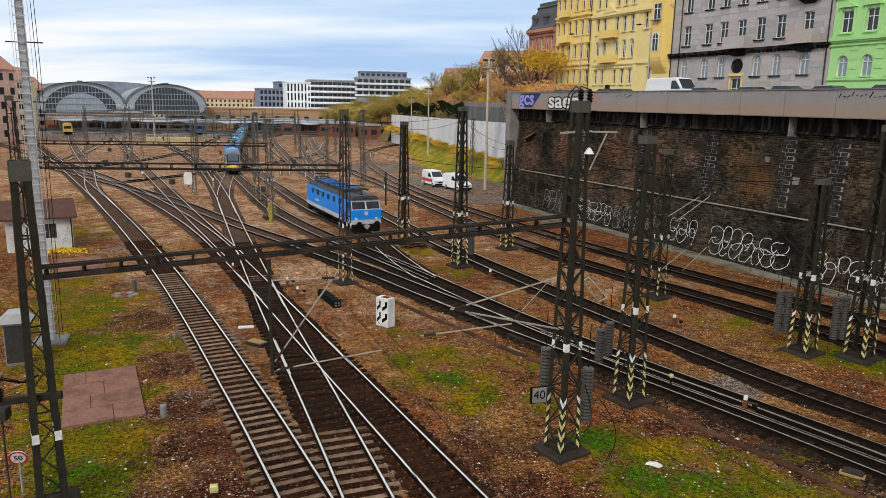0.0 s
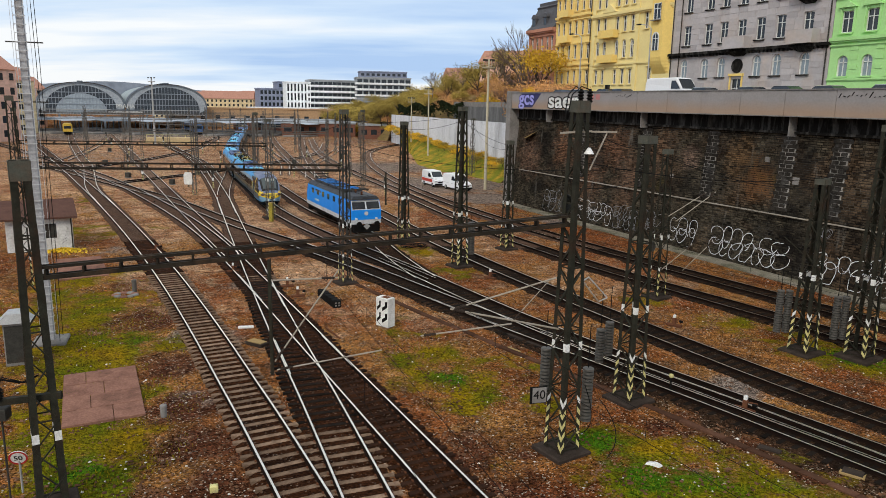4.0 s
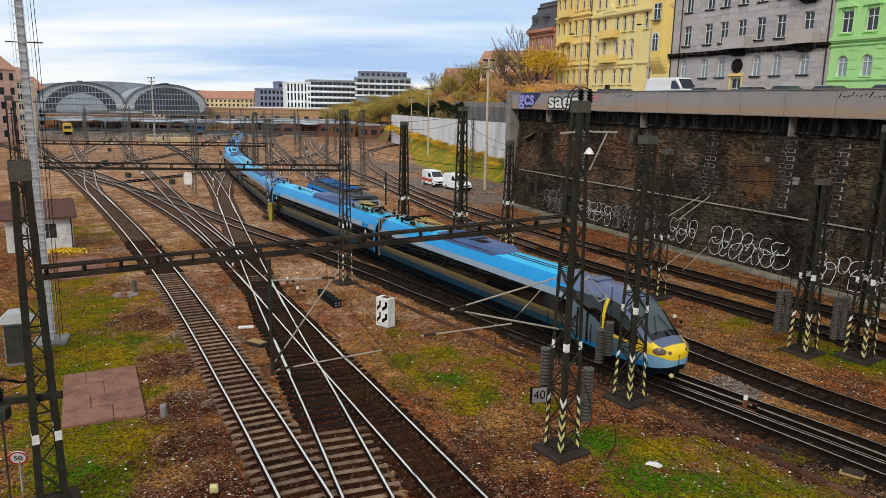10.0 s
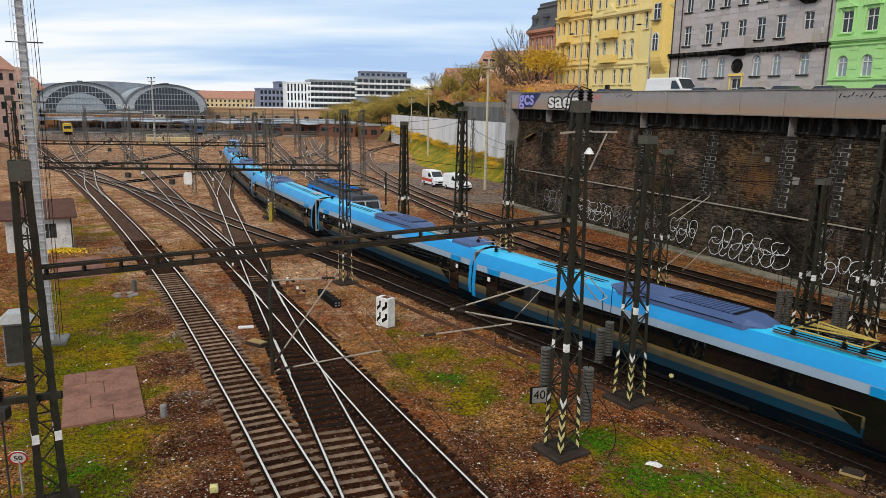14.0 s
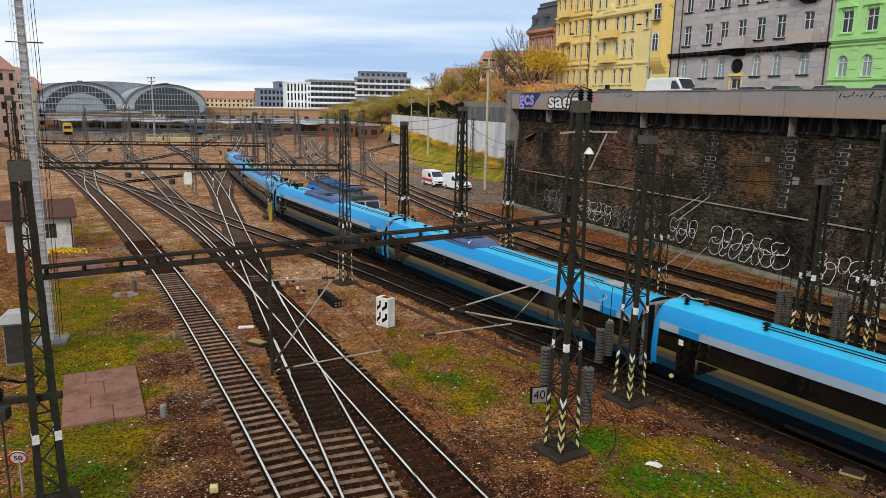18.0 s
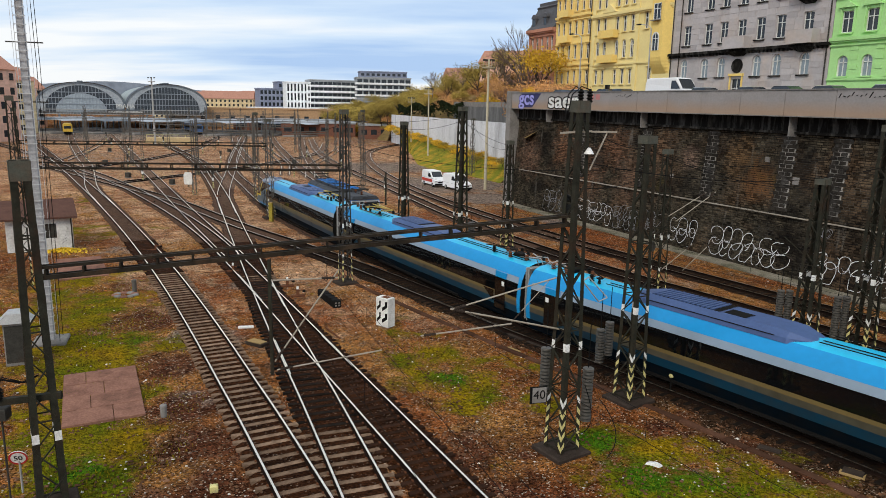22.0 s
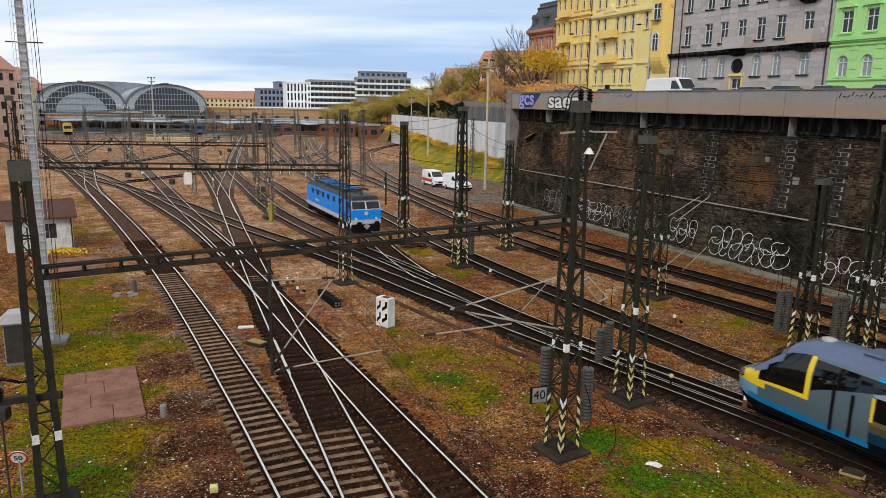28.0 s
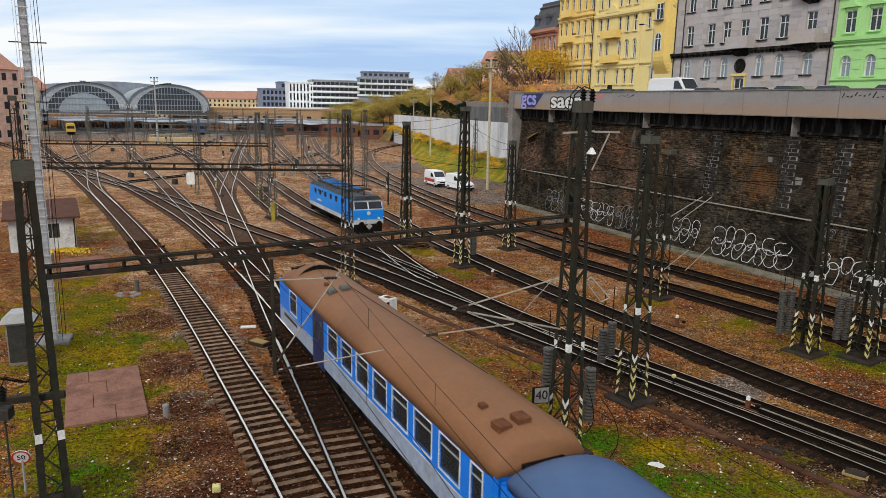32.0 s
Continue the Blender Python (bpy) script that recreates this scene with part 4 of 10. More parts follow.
def graffiti(hold):
    """Sprayed loops and bubble shapes along the foot of the wall."""
    rng = random.Random(11)
    paint = surface("white_spray_paint", (0.72, 0.73, 0.74), (0.5, 0.5, 0.52), 3, 0.7, 0, 0)
    dull = surface("faded_spray_paint", (0.30, 0.31, 0.33), (0.16, 0.16, 0.17), 2, 0.8, 0, 0)

    def stroke(pts, wdt):
        mesh = Mesh()
        rows = []
        for i, (x, z) in enumerate(pts):
            a, b = pts[max(i - 1, 0)], pts[min(i + 1, len(pts) - 1)]
            dx, dz = b[0] - a[0], b[1] - a[1]
            q = math.hypot(dx, dz) or 1
            ww = wdt * (0.75 + 0.5 * noise.noise((x * 3, z * 3, 1)))
            rows.append([(x + s * dz / q * ww / 2, z * BATTER - 0.085, z - s * dx / q * ww / 2) for s in (-1, 1)])
        mesh.sweep(rows, closed=False)
        return mesh

    def loop(x, z, rx, rz, turn=1.0, lean=0.2):
        pts = []
        a0 = rng.uniform(0, 6.28)
        for i in range(26):
            a = a0 + turn * 2 * math.pi * i / 25
            wob = 1 + 0.16 * math.sin(2 * a + a0) + 0.08 * math.sin(3 * a)
            pts.append((x + rx * wob * math.cos(a) + lean * rz * math.sin(a), max(0.05, z + rz * wob * math.sin(a))))
        return pts

    def tag(x0, x1, zc, tall, mat, wdt, dense):
        n = max(3, int((x1 - x0) * dense))
        for i in range(n):
            x = x0 + (x1 - x0) * (i + 0.5) / n
            for z, s in ((zc + tall * 0.22, 0.3), (zc - tall * 0.2, 0.33)):
                if rng.random() < 0.9:
                    part("sprayed_line", stroke(loop(x + rng.uniform(-0.1, 0.1), z, 0.62 / dense * rng.uniform(0.8, 1.25), tall * s * rng.uniform(0.8, 1.2), rng.uniform(0.7, 1.1)), wdt), mat, hold)
            if rng.random() < 0.5:
                part("sprayed_line", stroke([(x - 0.25, zc + tall * 0.1), (x, zc), (x + 0.3, zc + 0.12)], wdt * 0.7), mat, hold)

    tag(28.6, 36.2, 1.25, 2.3, paint, 0.07, 1.0)
    tag(23.3, 26.8, 1.35, 2.0, paint, 0.06, 1.1)
    tag(38.4, 46.0, 1.2, 2.2, paint, 0.07, 1.0)
    tag(15.0, 22.0, 1.3, 2.2, dull, 0.06, 1.2)
    tag(8.0, 14.5, 1.2, 2.0, paint, 0.06, 1.1)
    tag(1.5, 7.5, 1.3, 2.2, dull, 0.07, 0.9)
    for x0 in (38.8, 39.1, 39.3):
        part("sprayed_line", stroke(loop(x0, 3.6, 0.42, 0.32, 1.0), 0.04), dull, hold)


def parapet():
    hold = thing("parapet", "long grey-orange stained concrete street parapet with graffiti", "parapet", kind="structure", m=WALL)
    x = -6.6
    rng = random.Random(3)
    edge = surface("parapet_cap", (0.22, 0.21, 0.20), (0.12, 0.115, 0.11), 1, 0.9, 0, 0.3)
    while x < NEAR_END:
        w = 3.21 if x < -6 else 4.25
        part("panel", Mesh().box(x + 0.02, x + w - 0.02, -0.35 + rng.uniform(-0.012, 0.012), -0.02, 11.82, 13.66, chamfer=0.02), M["parapet"], hold)
        part("cap", Mesh().box(x + 0.01, x + w - 0.01, -0.40, 0.04, 13.665, 13.76), edge, hold)
        part("drip_edge", Mesh().box(x + 0.015, x + w - 0.015, -0.42, 0.3, 11.74, 11.815), M["concrete"], hold)
        x += w
    # end pillar
    part("end_pillar", Mesh().box(-7.7, -6.62, -0.55, 0.8, -0.3, 13.9, chamfer=0.04), M["concrete"], hold)
    # sprayed letters
    purple = surface("violet_spray_paint", (0.36, 0.36, 0.72), (0.25, 0.25, 0.6), 2, 0.7, 0, 0)
    navy = surface("navy_spray_paint", (0.03, 0.035, 0.12), (0.02, 0.02, 0.08), 2, 0.7, 0, 0)
    pinkish = surface("pink_spray_paint", (0.5, 0.16, 0.16), (0.35, 0.2, 0.18), 2, 0.7, 0, 0)
    face = lambda x, z, k=0: pose(x, -0.366 - 0.006 * k, z, 90, 0, 0)
    back = Mesh().poly([(-4.5, -0.369, 11.95), (-1.6, -0.369, 11.95), (0.4, -0.369, 13.6), (-4.2, -0.369, 13.6)])
    part("sprayed_ground", back, navy, hold)
    def sprayed(name, text, size, x, z, k, wide, bold, mat):
        ob = lettering(name, text, size, face(x, z, k) @ Matrix.Diagonal((wide, 1, 1, 1)), mat, hold, deep=0.004)
        ob.data.offset = bold
    sprayed("sprayed_outline", "gcs", 2.3, -2.95, 13.0, 2, 1.25, 0.14, navy)
    sprayed("sprayed_letters", "gcs", 2.3, -2.95, 13.0, 4, 1.25, 0.05, purple)
    sprayed("sprayed_outline", "saer", 2.35, 5.1, 12.72, 2, 1.55, 0.17, M["black"])
    sprayed("sprayed_letters", "saer", 2.35, 5.1, 12.72, 4, 1.55, 0.05, M["white"])
    for x, s in ((10.2, 1.0), (11.2, 0.9)):
        part("sprayed_bar", Mesh().box(x, x + 0.75, -0.366, -0.36, 12.9, 13.45), pinkish, hold)
    rr = random.Random(9)
    for x0, n in ((14.6, 8), (39.3, 12)):
        for i in range(n):
            xx = x0 + i * 0.32
            part("sprayed_bar", Mesh().bar((xx, -0.366, 13.2 + rr.uniform(-0.1, 0.1)), (xx + rr.uniform(0.1, 0.3), -0.366, 13.4 + rr.uniform(-0.25, 0.15)), 0.045, 0.045), M["black"], hold)


def street():
    part_of = new("street", Mesh().box(FAR_END + 0.2, 110, 0.0, 16.0, 11.9, 12.55).box(-20, FAR_END + 0.2, 10.5, 16.0, 11.9, 12.55).data("street", M["asphalt"]))
    part_of.matrix_world = WALL
    tagged(part_of, "asphalt street along the top of the wall", "street", kind="structure")
    pv = new("pavement", Mesh().box(-20, 110, 11.6, 16.0, 12.554, 12.68).data("pavement", M["concrete"]))
    pv.matrix_world = WALL
    tagged(pv, "grey pavement in front of the houses", "pavement", kind="structure")


# ---- houses ----


def pierced(mesh, x0, x1, z0, z1, holes, y=0.0, deep=0.28):
    """A front wall with openings (x0, x1, z0, z1) and their reveals."""
    xs = sorted({x0, x1, *[h[0] for h in holes], *[h[1] for h in holes]})
    zs = sorted({z0, z1, *[h[2] for h in holes], *[h[3] for h in holes]})
    for j in range(len(zs) - 1):
        zc = (zs[j] + zs[j + 1]) / 2
        run = None
        for i in range(len(xs) - 1):
            xc = (xs[i] + xs[i + 1]) / 2
            inside = any(h[0] < xc < h[1] and h[2] < zc < h[3] for h in holes)
            if not inside:
                run = [xs[i], xs[i + 1]] if run is None else [run[0], xs[i + 1]]
            if (inside or i == len(xs) - 2) and run:
                mesh.quad((run[0], y, zs[j]), (run[1], y, zs[j]), (run[1], y, zs[j + 1]), (run[0], y, zs[j + 1]))
                run = None
    for a, b, c, d in holes:
        e = y + deep
        mesh.quad((a, y, c), (a, e, c), (a, e, d), (a, y, d)).quad((b, e, c), (b, y, c), (b, y, d), (b, e, d))
        mesh.quad((a, y, c), (b, y, c), (b, e, c), (a, e, c)).quad((a, e, d), (b, e, d), (b, y, d), (a, y, d))


def window_meshes(w, h, arched, frame_mat, glass_mat):
    """Frame and pane of one window, its foot at the origin's height."""
    fr, t = Mesh(), 0.07
    if arched:
        r = w / 2
        pts = [(-r, 0), (-r, h - r)] + [(-r * math.cos(a), h - r + r * math.sin(a)) for a in np.linspace(0, math.pi, 11)[1:-1]] + [(r, h - r), (r, 0)]
        k = 1 - 2 * t / w
        for i in range(len(pts) - 1):
            p, q = pts[i], pts[i + 1]
            fr.bar((p[0] * k, 0, p[1]), (q[0] * k, 0, q[1]), 2 * t, 0.08, up=(0, 1, 0))
        pane = Mesh().poly([(x * k, 0.02, z) for x, z in pts])
    else:
        e, zc = t / 2, h * 0.66
        pierced(fr, -w / 2, w / 2, 0, h, [(-w / 2 + t, -e, t, zc - e), (e, w / 2 - t, t, zc - e), (-w / 2 + t, -e, zc + e, h - t), (e, w / 2 - t, zc + e, h - t)], -0.04, 0.06)
        fr.weld = True
        pane = Mesh().quad((-w / 2, 0.02, 0), (w / 2, 0.02, 0), (w / 2, 0.02, h), (-w / 2, 0.02, h))
    if arched:
        fr.bar((0, 0, 0), (0, 0, h - 0.04), t, 0.08, up=(0, 1, 0))
        fr.bar((-w / 2, 0, h * 0.66), (w / 2, 0, h * 0.66), t * 1.1, 0.08, up=(0, 1, 0))
    return fr.data("window", frame_mat), pane.data("pane", glass_mat)


WINDOWS = {}


def windows(hold, spots, w, h, arched=False, y=0.2, frame_mat=None, glass_mat=None, wall_mat=None, sill=True, sill_mat=None, hood=None):
    frame_mat, glass_mat = frame_mat or M["white"], glass_mat or M["glass"]
    key = (round(w, 2), round(h, 2), arched, frame_mat.name, glass_mat.name, (wall_mat or M["concrete"]).name)
    if key not in WINDOWS:
        s = Mesh().box(-w / 2 - 0.12, w / 2 + 0.12, -0.38, 0.02, -0.14, -0.02)
        WINDOWS[key] = (*window_meshes(w, h, arched, frame_mat, glass_mat), s.data("sill", sill_mat or wall_mat or M["concrete"]))
    f, p, s = WINDOWS[key]
    surround = None
    if hood:
        # raised plaster surround with a small cornice over the window
        g = Mesh().box(-w / 2 - 0.17, -w / 2 - 0.005, -0.27, -0.204, 0, h + 0.12).box(w / 2 + 0.005, w / 2 + 0.17, -0.27, -0.204, 0, h + 0.12)
        g.box(-w / 2 - 0.26, w / 2 + 0.26, -0.38, -0.204, h + 0.14, h + 0.3).box(-w / 2 - 0.17, w / 2 + 0.17, -0.27, -0.204, h + 0.005, h + 0.12)
        surround = g.data("surround", hood)
    for x, z in spots:
        win = new("window", f)
        win.parent, win.location = hold, (x, y, z)
        pane = new("pane", p)
        pane.parent = win
        if sill:
            si = new("sill", s)
            si.parent = win
        if surround:
            su = new("surround", surround)
            su.parent = win
    if arched:
        # wall filling the corners over the arch
        fill, r = Mesh(), w / 2
        for x, z in spots:
            arc = [(-r * math.cos(a), h - r + r * math.sin(a)) for a in np.linspace(0, math.pi, 13)]
            for side in (arc[:7] + [(-r, h)], arc[6:] + [(r, h)]):
                fill.poly([(x + a, 0.0, z + b) for a, b in side][::-1])
            for i in range(12):
                (a, b), (c, d) = arc[i], arc[i + 1]
                fill.quad((x + a, 0, z + b), (x + c, 0, z + d), (x + c, 0.28, z + d), (x + a, 0.28, z + b))
        part("arches", fill, wall_mat, hold)


def house(name, label, x0, x1, z1, walls, rows, roof_mat, off=15.0, deep=12.0, bands=(), roof=3.0, sill_mat=None, hood=None, curtains=False):
    """A street house: rows are (columns, foot height, width, height, arched)."""
    m = WALL @ Matrix.Translation((0, off, 0))
    hold = thing(name, label, "house", m=m)
    z0 = 12.4
    holes = []
    for cols, z, w, h, arched in rows:
        holes += [(c - w / 2, c + w / 2, z, z + h) for c in cols]
    wall = Mesh()
    pierced(wall, x0, x1, z0, z1, holes)
    wall.quad((x0, 0, z0), (x0, 0, z1), (x0, deep, z1), (x0, deep, z0)).quad((x1, 0, z0), (x1, deep, z0), (x1, deep, z1), (x1, 0, z1))
    wall.quad((x0, deep, z0), (x0, deep, z1), (x1, deep, z1), (x1, deep, z0)).quad((x0, 0.45, z0), (x1, 0.45, z0), (x1, 0.45, z1), (x0, 0.45, z1))
    part("wall", wall, walls, hold)
    rf = Mesh().sweep([[(x, -0.4, z1), (x, deep / 2, z1 + roof), (x, deep + 0.4, z1)] for x in (x0, x1)])
    part("roof", rf, roof_mat, hold)
    for cols, z, w, h, arched in rows:
        windows(hold, [(c, z) for c in cols], w, h, arched, wall_mat=walls, sill_mat=sill_mat, hood=None if arched or h < 1.5 else hood, glass_mat=M["glass_sky"] if curtains and arched else None)
    for z, h, d in bands:
        mesh = Mesh().box(x0, x1, -d, 0.02, z, z + h).box(x0, x1, -d * 0.6, 0.02, z - h * 0.5, z)
        part("cornice", mesh, walls, hold)
    return hold


def houses():
    grey = surface("grey_plaster", (0.46, 0.435, 0.44), (0.40, 0.37, 0.36), 0.35, 0.9, 0, 0.1, 12, 0.6, (0.50, 0.37, 0.26), 0.2, dirt_amount=0.4, grain=0.06)
    yellow = surface("pale_yellow_plaster", (0.80, 0.67, 0.30), (0.74, 0.62, 0.29), 0.4, 0.88, 0, 0.1, 12, 0.6, (0.62, 0.47, 0.2), 0.3, dirt_amount=0.3, grain=0.06)
    gold = surface("golden_plaster", (0.82, 0.62, 0.22), (0.76, 0.57, 0.21), 0.4, 0.88, 0, 0.1, 12, 0.6, (0.60, 0.44, 0.18), 0.3, dirt_amount=0.3, grain=0.06)
    ochre = surface("ochre_plaster", (0.82, 0.60, 0.19), (0.74, 0.54, 0.18), 0.4, 0.88, 0, 0.1, 12, grain=0.06)
    green = surface("green_plaster", (0.42, 0.72, 0.29), (0.38, 0.66, 0.27), 0.4, 0.88, 0, 0.1, 12, 0.6, (0.28, 0.52, 0.16), 0.3, dirt_amount=0.3, grain=0.06)
    red = surface("pink_red_plaster", (0.50, 0.25, 0.17), (0.42, 0.2, 0.14), 0.4, 0.88, 0, 0.2, 20)
    slate = surface("dark_roof_slate", (0.085, 0.085, 0.095), (0.06, 0.06, 0.065), 1, 0.7, 0, 0.3)
    tile = surface("red_roof_tiles", (0.34, 0.11, 0.055), (0.25, 0.085, 0.05), 1.2, 0.85, 0, 0.4, 6)
    # grey house
    arch = [6.7, 10.0, 12.5, 17.4, 19.9, 23.2]
    upper = [6.9, 10.2, 12.5, 15.0, 17.5, 20.0, 23.2]
    g = house("grey_house", "grey plastered apartment house with stained stone balconies", 4.3, 25.9, 31.5, grey,
              [(arch, 15.65, 1.15, 2.1, True), ([14.9], 12.45, 1.5, 3.0, False), (upper, 19.3, 1.15, 2.2, False), (upper, 23.05, 1.15, 2.3, False), (upper, 27.0, 1.15, 2.3, False)], slate, sill_mat=M["dark_concrete"], curtains=True)
    dark_concrete = M["dark_concrete"]
    # facing of stone-like plaster blocks
    blocks, rng = Mesh(), random.Random(41)
    holes = [(c - 0.75, c + 0.75, 15.5, 17.85) for c in arch] + [(c - 0.62, c + 0.62, z - 0.14, z + 2.35) for c in upper for z in (19.3, 23.05, 27.0)] + [(13.85, 15.95, 12.4, 16.0), (13.3, 16.7, 16.0, 18.0)]
    z = 12.75
    while z < 30.9:
        if 17.4 < z < 18.5:
            z = 18.75
        x = 4.5 + rng.uniform(0, 0.6)
        for a, b in [h for h in sorted((h[0], h[1]) for h in holes if h[2] < z + 0.56 and h[3] > z)] + [(25.7, 25.7)]:
            while x < a - 0.15:
                e = min(x + rng.uniform(1.0, 1.5), a)
                blocks.box(x + 0.015, e - 0.015, -0.03, -0.003, z + 0.015, z + 0.565)
                x = e
            x = max(x, b)
        z += 0.58
    tagged(part("facing_blocks", blocks, by_island(surface("grey_facing_plaster", (0.46, 0.435, 0.44), (0.39, 0.36, 0.355), 0.35, 0.9, 0, 0.1, 12, 0.6, (0.52, 0.37, 0.25), 0.2, dirt_amount=0.45, grain=0.06), 0.86, 1.12), g), kind="stuff")
    part("stained_base", Mesh().box(4.32, 13.8, -0.06, -0.034, 12.5, 14.1).box(16.0, 25.88, -0.06, -0.034, 12.5, 14.1), ochre, g, "ochre-stained base course")
    part("cornice", Mesh().box(4.3, 25.9, -0.45, 0.02, 18.22, 18.5), dark_concrete, g, "blackened stone cornice")
    for i in range(44):
        x = 4.4 + i * 0.49
        part("corbel", Mesh().box(x, x + 0.22, -0.36, 0.0, 17.98, 18.215), dark_concrete, g)
    for x, w in ((15.0, 3.0), (23.2, 2.9)):
        part("balcony", Mesh().box(x - w / 2, x + w / 2, -1.1, -0.004, 18.5, 18.7).box(x - w / 2, x + w / 2, -1.1, -0.98, 18.7, 19.75).box(x - w / 2, x - w / 2 + 0.12, -0.98, -0.004, 18.7, 19.75).box(x + w / 2 - 0.12, x + w / 2, -0.98, -0.004, 18.7, 19.75), grey, g, "stone balcony with closed parapet")
        # consoles near-black: the shade under balcony and bay is put into their colour
        part("console", Mesh().sweep([[(x - w * k, 0.0, z), (x + w * k, 0.0, z), (x + w * k, -dd, z), (x - w * k, -dd, z)] for k, z, dd in ((0.2, 17.75, 0.15), (0.34, 18.0, 0.6), (0.4, 18.2, 0.9))]), dark_concrete, g)
    part("bay_console", Mesh().sweep([[(23.2 - w, 0.0, z), (23.2 + w, 0.0, z), (23.2 + w, -dd, z), (23.2 - w, -dd, z)] for w, z, dd in ((0.5, 22.2, 0.1), (0.9, 22.55, 0.6), (1.4, 22.9, 0.95))]), dark_concrete, g)
    part("bay", Mesh().box(21.6, 24.8, -0.95, -0.004, 22.9, 31.4), grey, g)
    part("round_stone", Mesh().turned([(0.75, 0), (0.75, 0.12), (0.55, 0.16), (0.5, 0.1)], pose(14.9, 0.0, 16.75, 90), 16), dark_concrete, g)
    part("door_surround", Mesh().box(14.0, 14.16, -0.12, 0.0, 12.6, 15.7).box(15.64, 15.8, -0.12, 0.0, 12.6, 15.7).box(13.9, 15.9, -0.2, 0.0, 15.7, 15.95), ochre, g)
    for x in (5.9, 4.55, 25.6):
        part("drainpipe", Mesh().tube((x, -0.12, 12.7), (x, -0.12, 31), 0.06), M["mast_grey"], g)
    part("notice_board", Mesh().box(15.6, 18.4, -0.06, -0.004, 12.7, 14.0), M["white"], g)
    # yellow house, with a corner bay next to the grey one
    cols = [-x for x in (3.2, 4.8, 6.4, 9.1, 10.6)]
    y = house("yellow_house", "pale yellow plastered apartment house with balconies and arched windows", -11.9, 4.28, 28.4, yellow,
              [(cols, 13.2, 0.75, 1.0, False), (cols + [0.6], 15.2, 0.8, 1.9, False), (cols, 18.6, 0.85, 2.3, True), (cols + [-0.5], 21.9, 0.85, 2.0, False), (cols, 25.2, 0.85, 1.9, False)], tile, bands=((24.1, 0.35, 0.4), (17.7, 0.2, 0.2), (27.9, 0.4, 0.6),), hood=yellow)
    cols = [-x for x in (12.9, 14.4, 16.0, 17.6, 19.2, 20.6)]
    y2 = house("yellow_house", "golden yellow plastered apartment house with a long drainpipe", -21.3, -11.93, 28.7, gold,
               [(cols, 13.0, 0.75, 1.0, False), (cols, 15.4, 0.8, 1.9, False), (cols, 18.9, 0.82, 2.0, False), (cols, 22.2, 0.82, 2.0, False), (cols, 25.6, 0.82, 1.9, False)], tile, bands=((24.8, 0.25, 0.3), (18.0, 0.2, 0.25), (28.2, 0.4, 0.6)), hood=gold)
    part("drainpipe", Mesh().tube((-12.3, -0.12, 12.7), (-12.3, -0.12, 28), 0.07), M["mast_grey"], y2)
    part("corner_bay", Mesh().sweep([[(1.1, 0, z), (1.6, -1.0 * k, z), (3.7, -1.0 * k, z), (4.2, 0, z)] for z, k in ((16.3, 0.03), (16.6, 0.22), (17.0, 0.5), (17.4, 0.75), (17.8, 0.92), (18.2, 1.0), (27.6, 1.0), (27.9, 1.15), (28.2, 1.15))]), ochre, y, "ochre oriel bay over a rounded console")
    windows(y, [(2.65, 19.0)], 1.25, 2.1, True, y=-1.06, wall_mat=ochre, sill=False)
    windows(y, [(2.65, 22.6), (2.65, 26.5)], 1.25, 1.9, False, y=-1.06)
    part("door", Mesh().box(-8.3, -7.2, -0.03, -0.004, 12.6, 15.1), M["dark_concrete"], y)
    for x, z in ((-18.4, 21.3), (-18.4, 24.9)):
        part("balcony", Mesh().box(x - 1.3, x + 1.3, -0.8, -0.004, z, z + 0.18).box(x - 1.3, x + 1.3, -0.8, -0.72, z + 0.18, z + 1.0).box(x - 1.3, x - 1.22, -0.72, -0.004, z + 0.18, z + 1.0).box(x + 1.22, x + 1.3, -0.72, -0.004, z + 0.18, z + 1.0), gold, y2)
    for x, z in ((-7.75, 18.0), (-7.75, 21.2)):
        part("balcony", Mesh().box(x - 1.7, x + 1.7, -0.9, -0.004, z, z + 0.18).box(x - 1.7, x + 1.7, -0.9, -0.82, z + 0.18, z + 1.0).box(x - 1.7, x - 1.62, -0.82, -0.004, z + 0.18, z + 1.0).box(x + 1.62, x + 1.7, -0.82, -0.004, z + 0.18, z + 1.0), ochre, y)
    for x in (-11.5, -2.2):
        part("pilaster", Mesh().box(x - 0.35, x + 0.35, -0.15, 0.0, 12.6, 27.5), yellow, y)
    part("gable", Mesh().sweep([[(-9.3, yy, 24.5), (-6.3, yy, 24.5), (-7.8, yy, 25.6)] for yy in (-0.4, 0.0)]), yellow, y)
    # green house
    gc = [27.3, 29.7, 32.1, 34.5, 36.9]
    gr = house("green_house", "bright green plastered apartment house with arched ground-floor windows", 25.95, 40.0, 31.0, green,
               [(gc, 15.35, 1.1, 1.85, True), (gc, 19.2, 1.15, 1.9, False), (gc, 23.4, 1.15, 2.0, False), (gc, 27.3, 1.15, 2.0, False)], slate, bands=((18.5, 0.3, 0.35), (18.05, 0.12, 0.15), (15.0, 0.16, 0.15), (13.6, 0.12, 0.1), (22.3, 0.2, 0.25)), curtains=True)
    for x in gc:
        part("window_gable", Mesh().sweep([[(x - 0.95, yy, 21.4), (x + 0.95, yy, 21.4), (x, yy, 22.0)] for yy in (-0.25, -0.004)]), green, gr)
        part("window_surround", Mesh().box(x - 0.8, x - 0.62, -0.08, -0.004, 19.2, 21.4).box(x + 0.62, x + 0.8, -0.08, -0.004, 19.2, 21.4), green, gr)
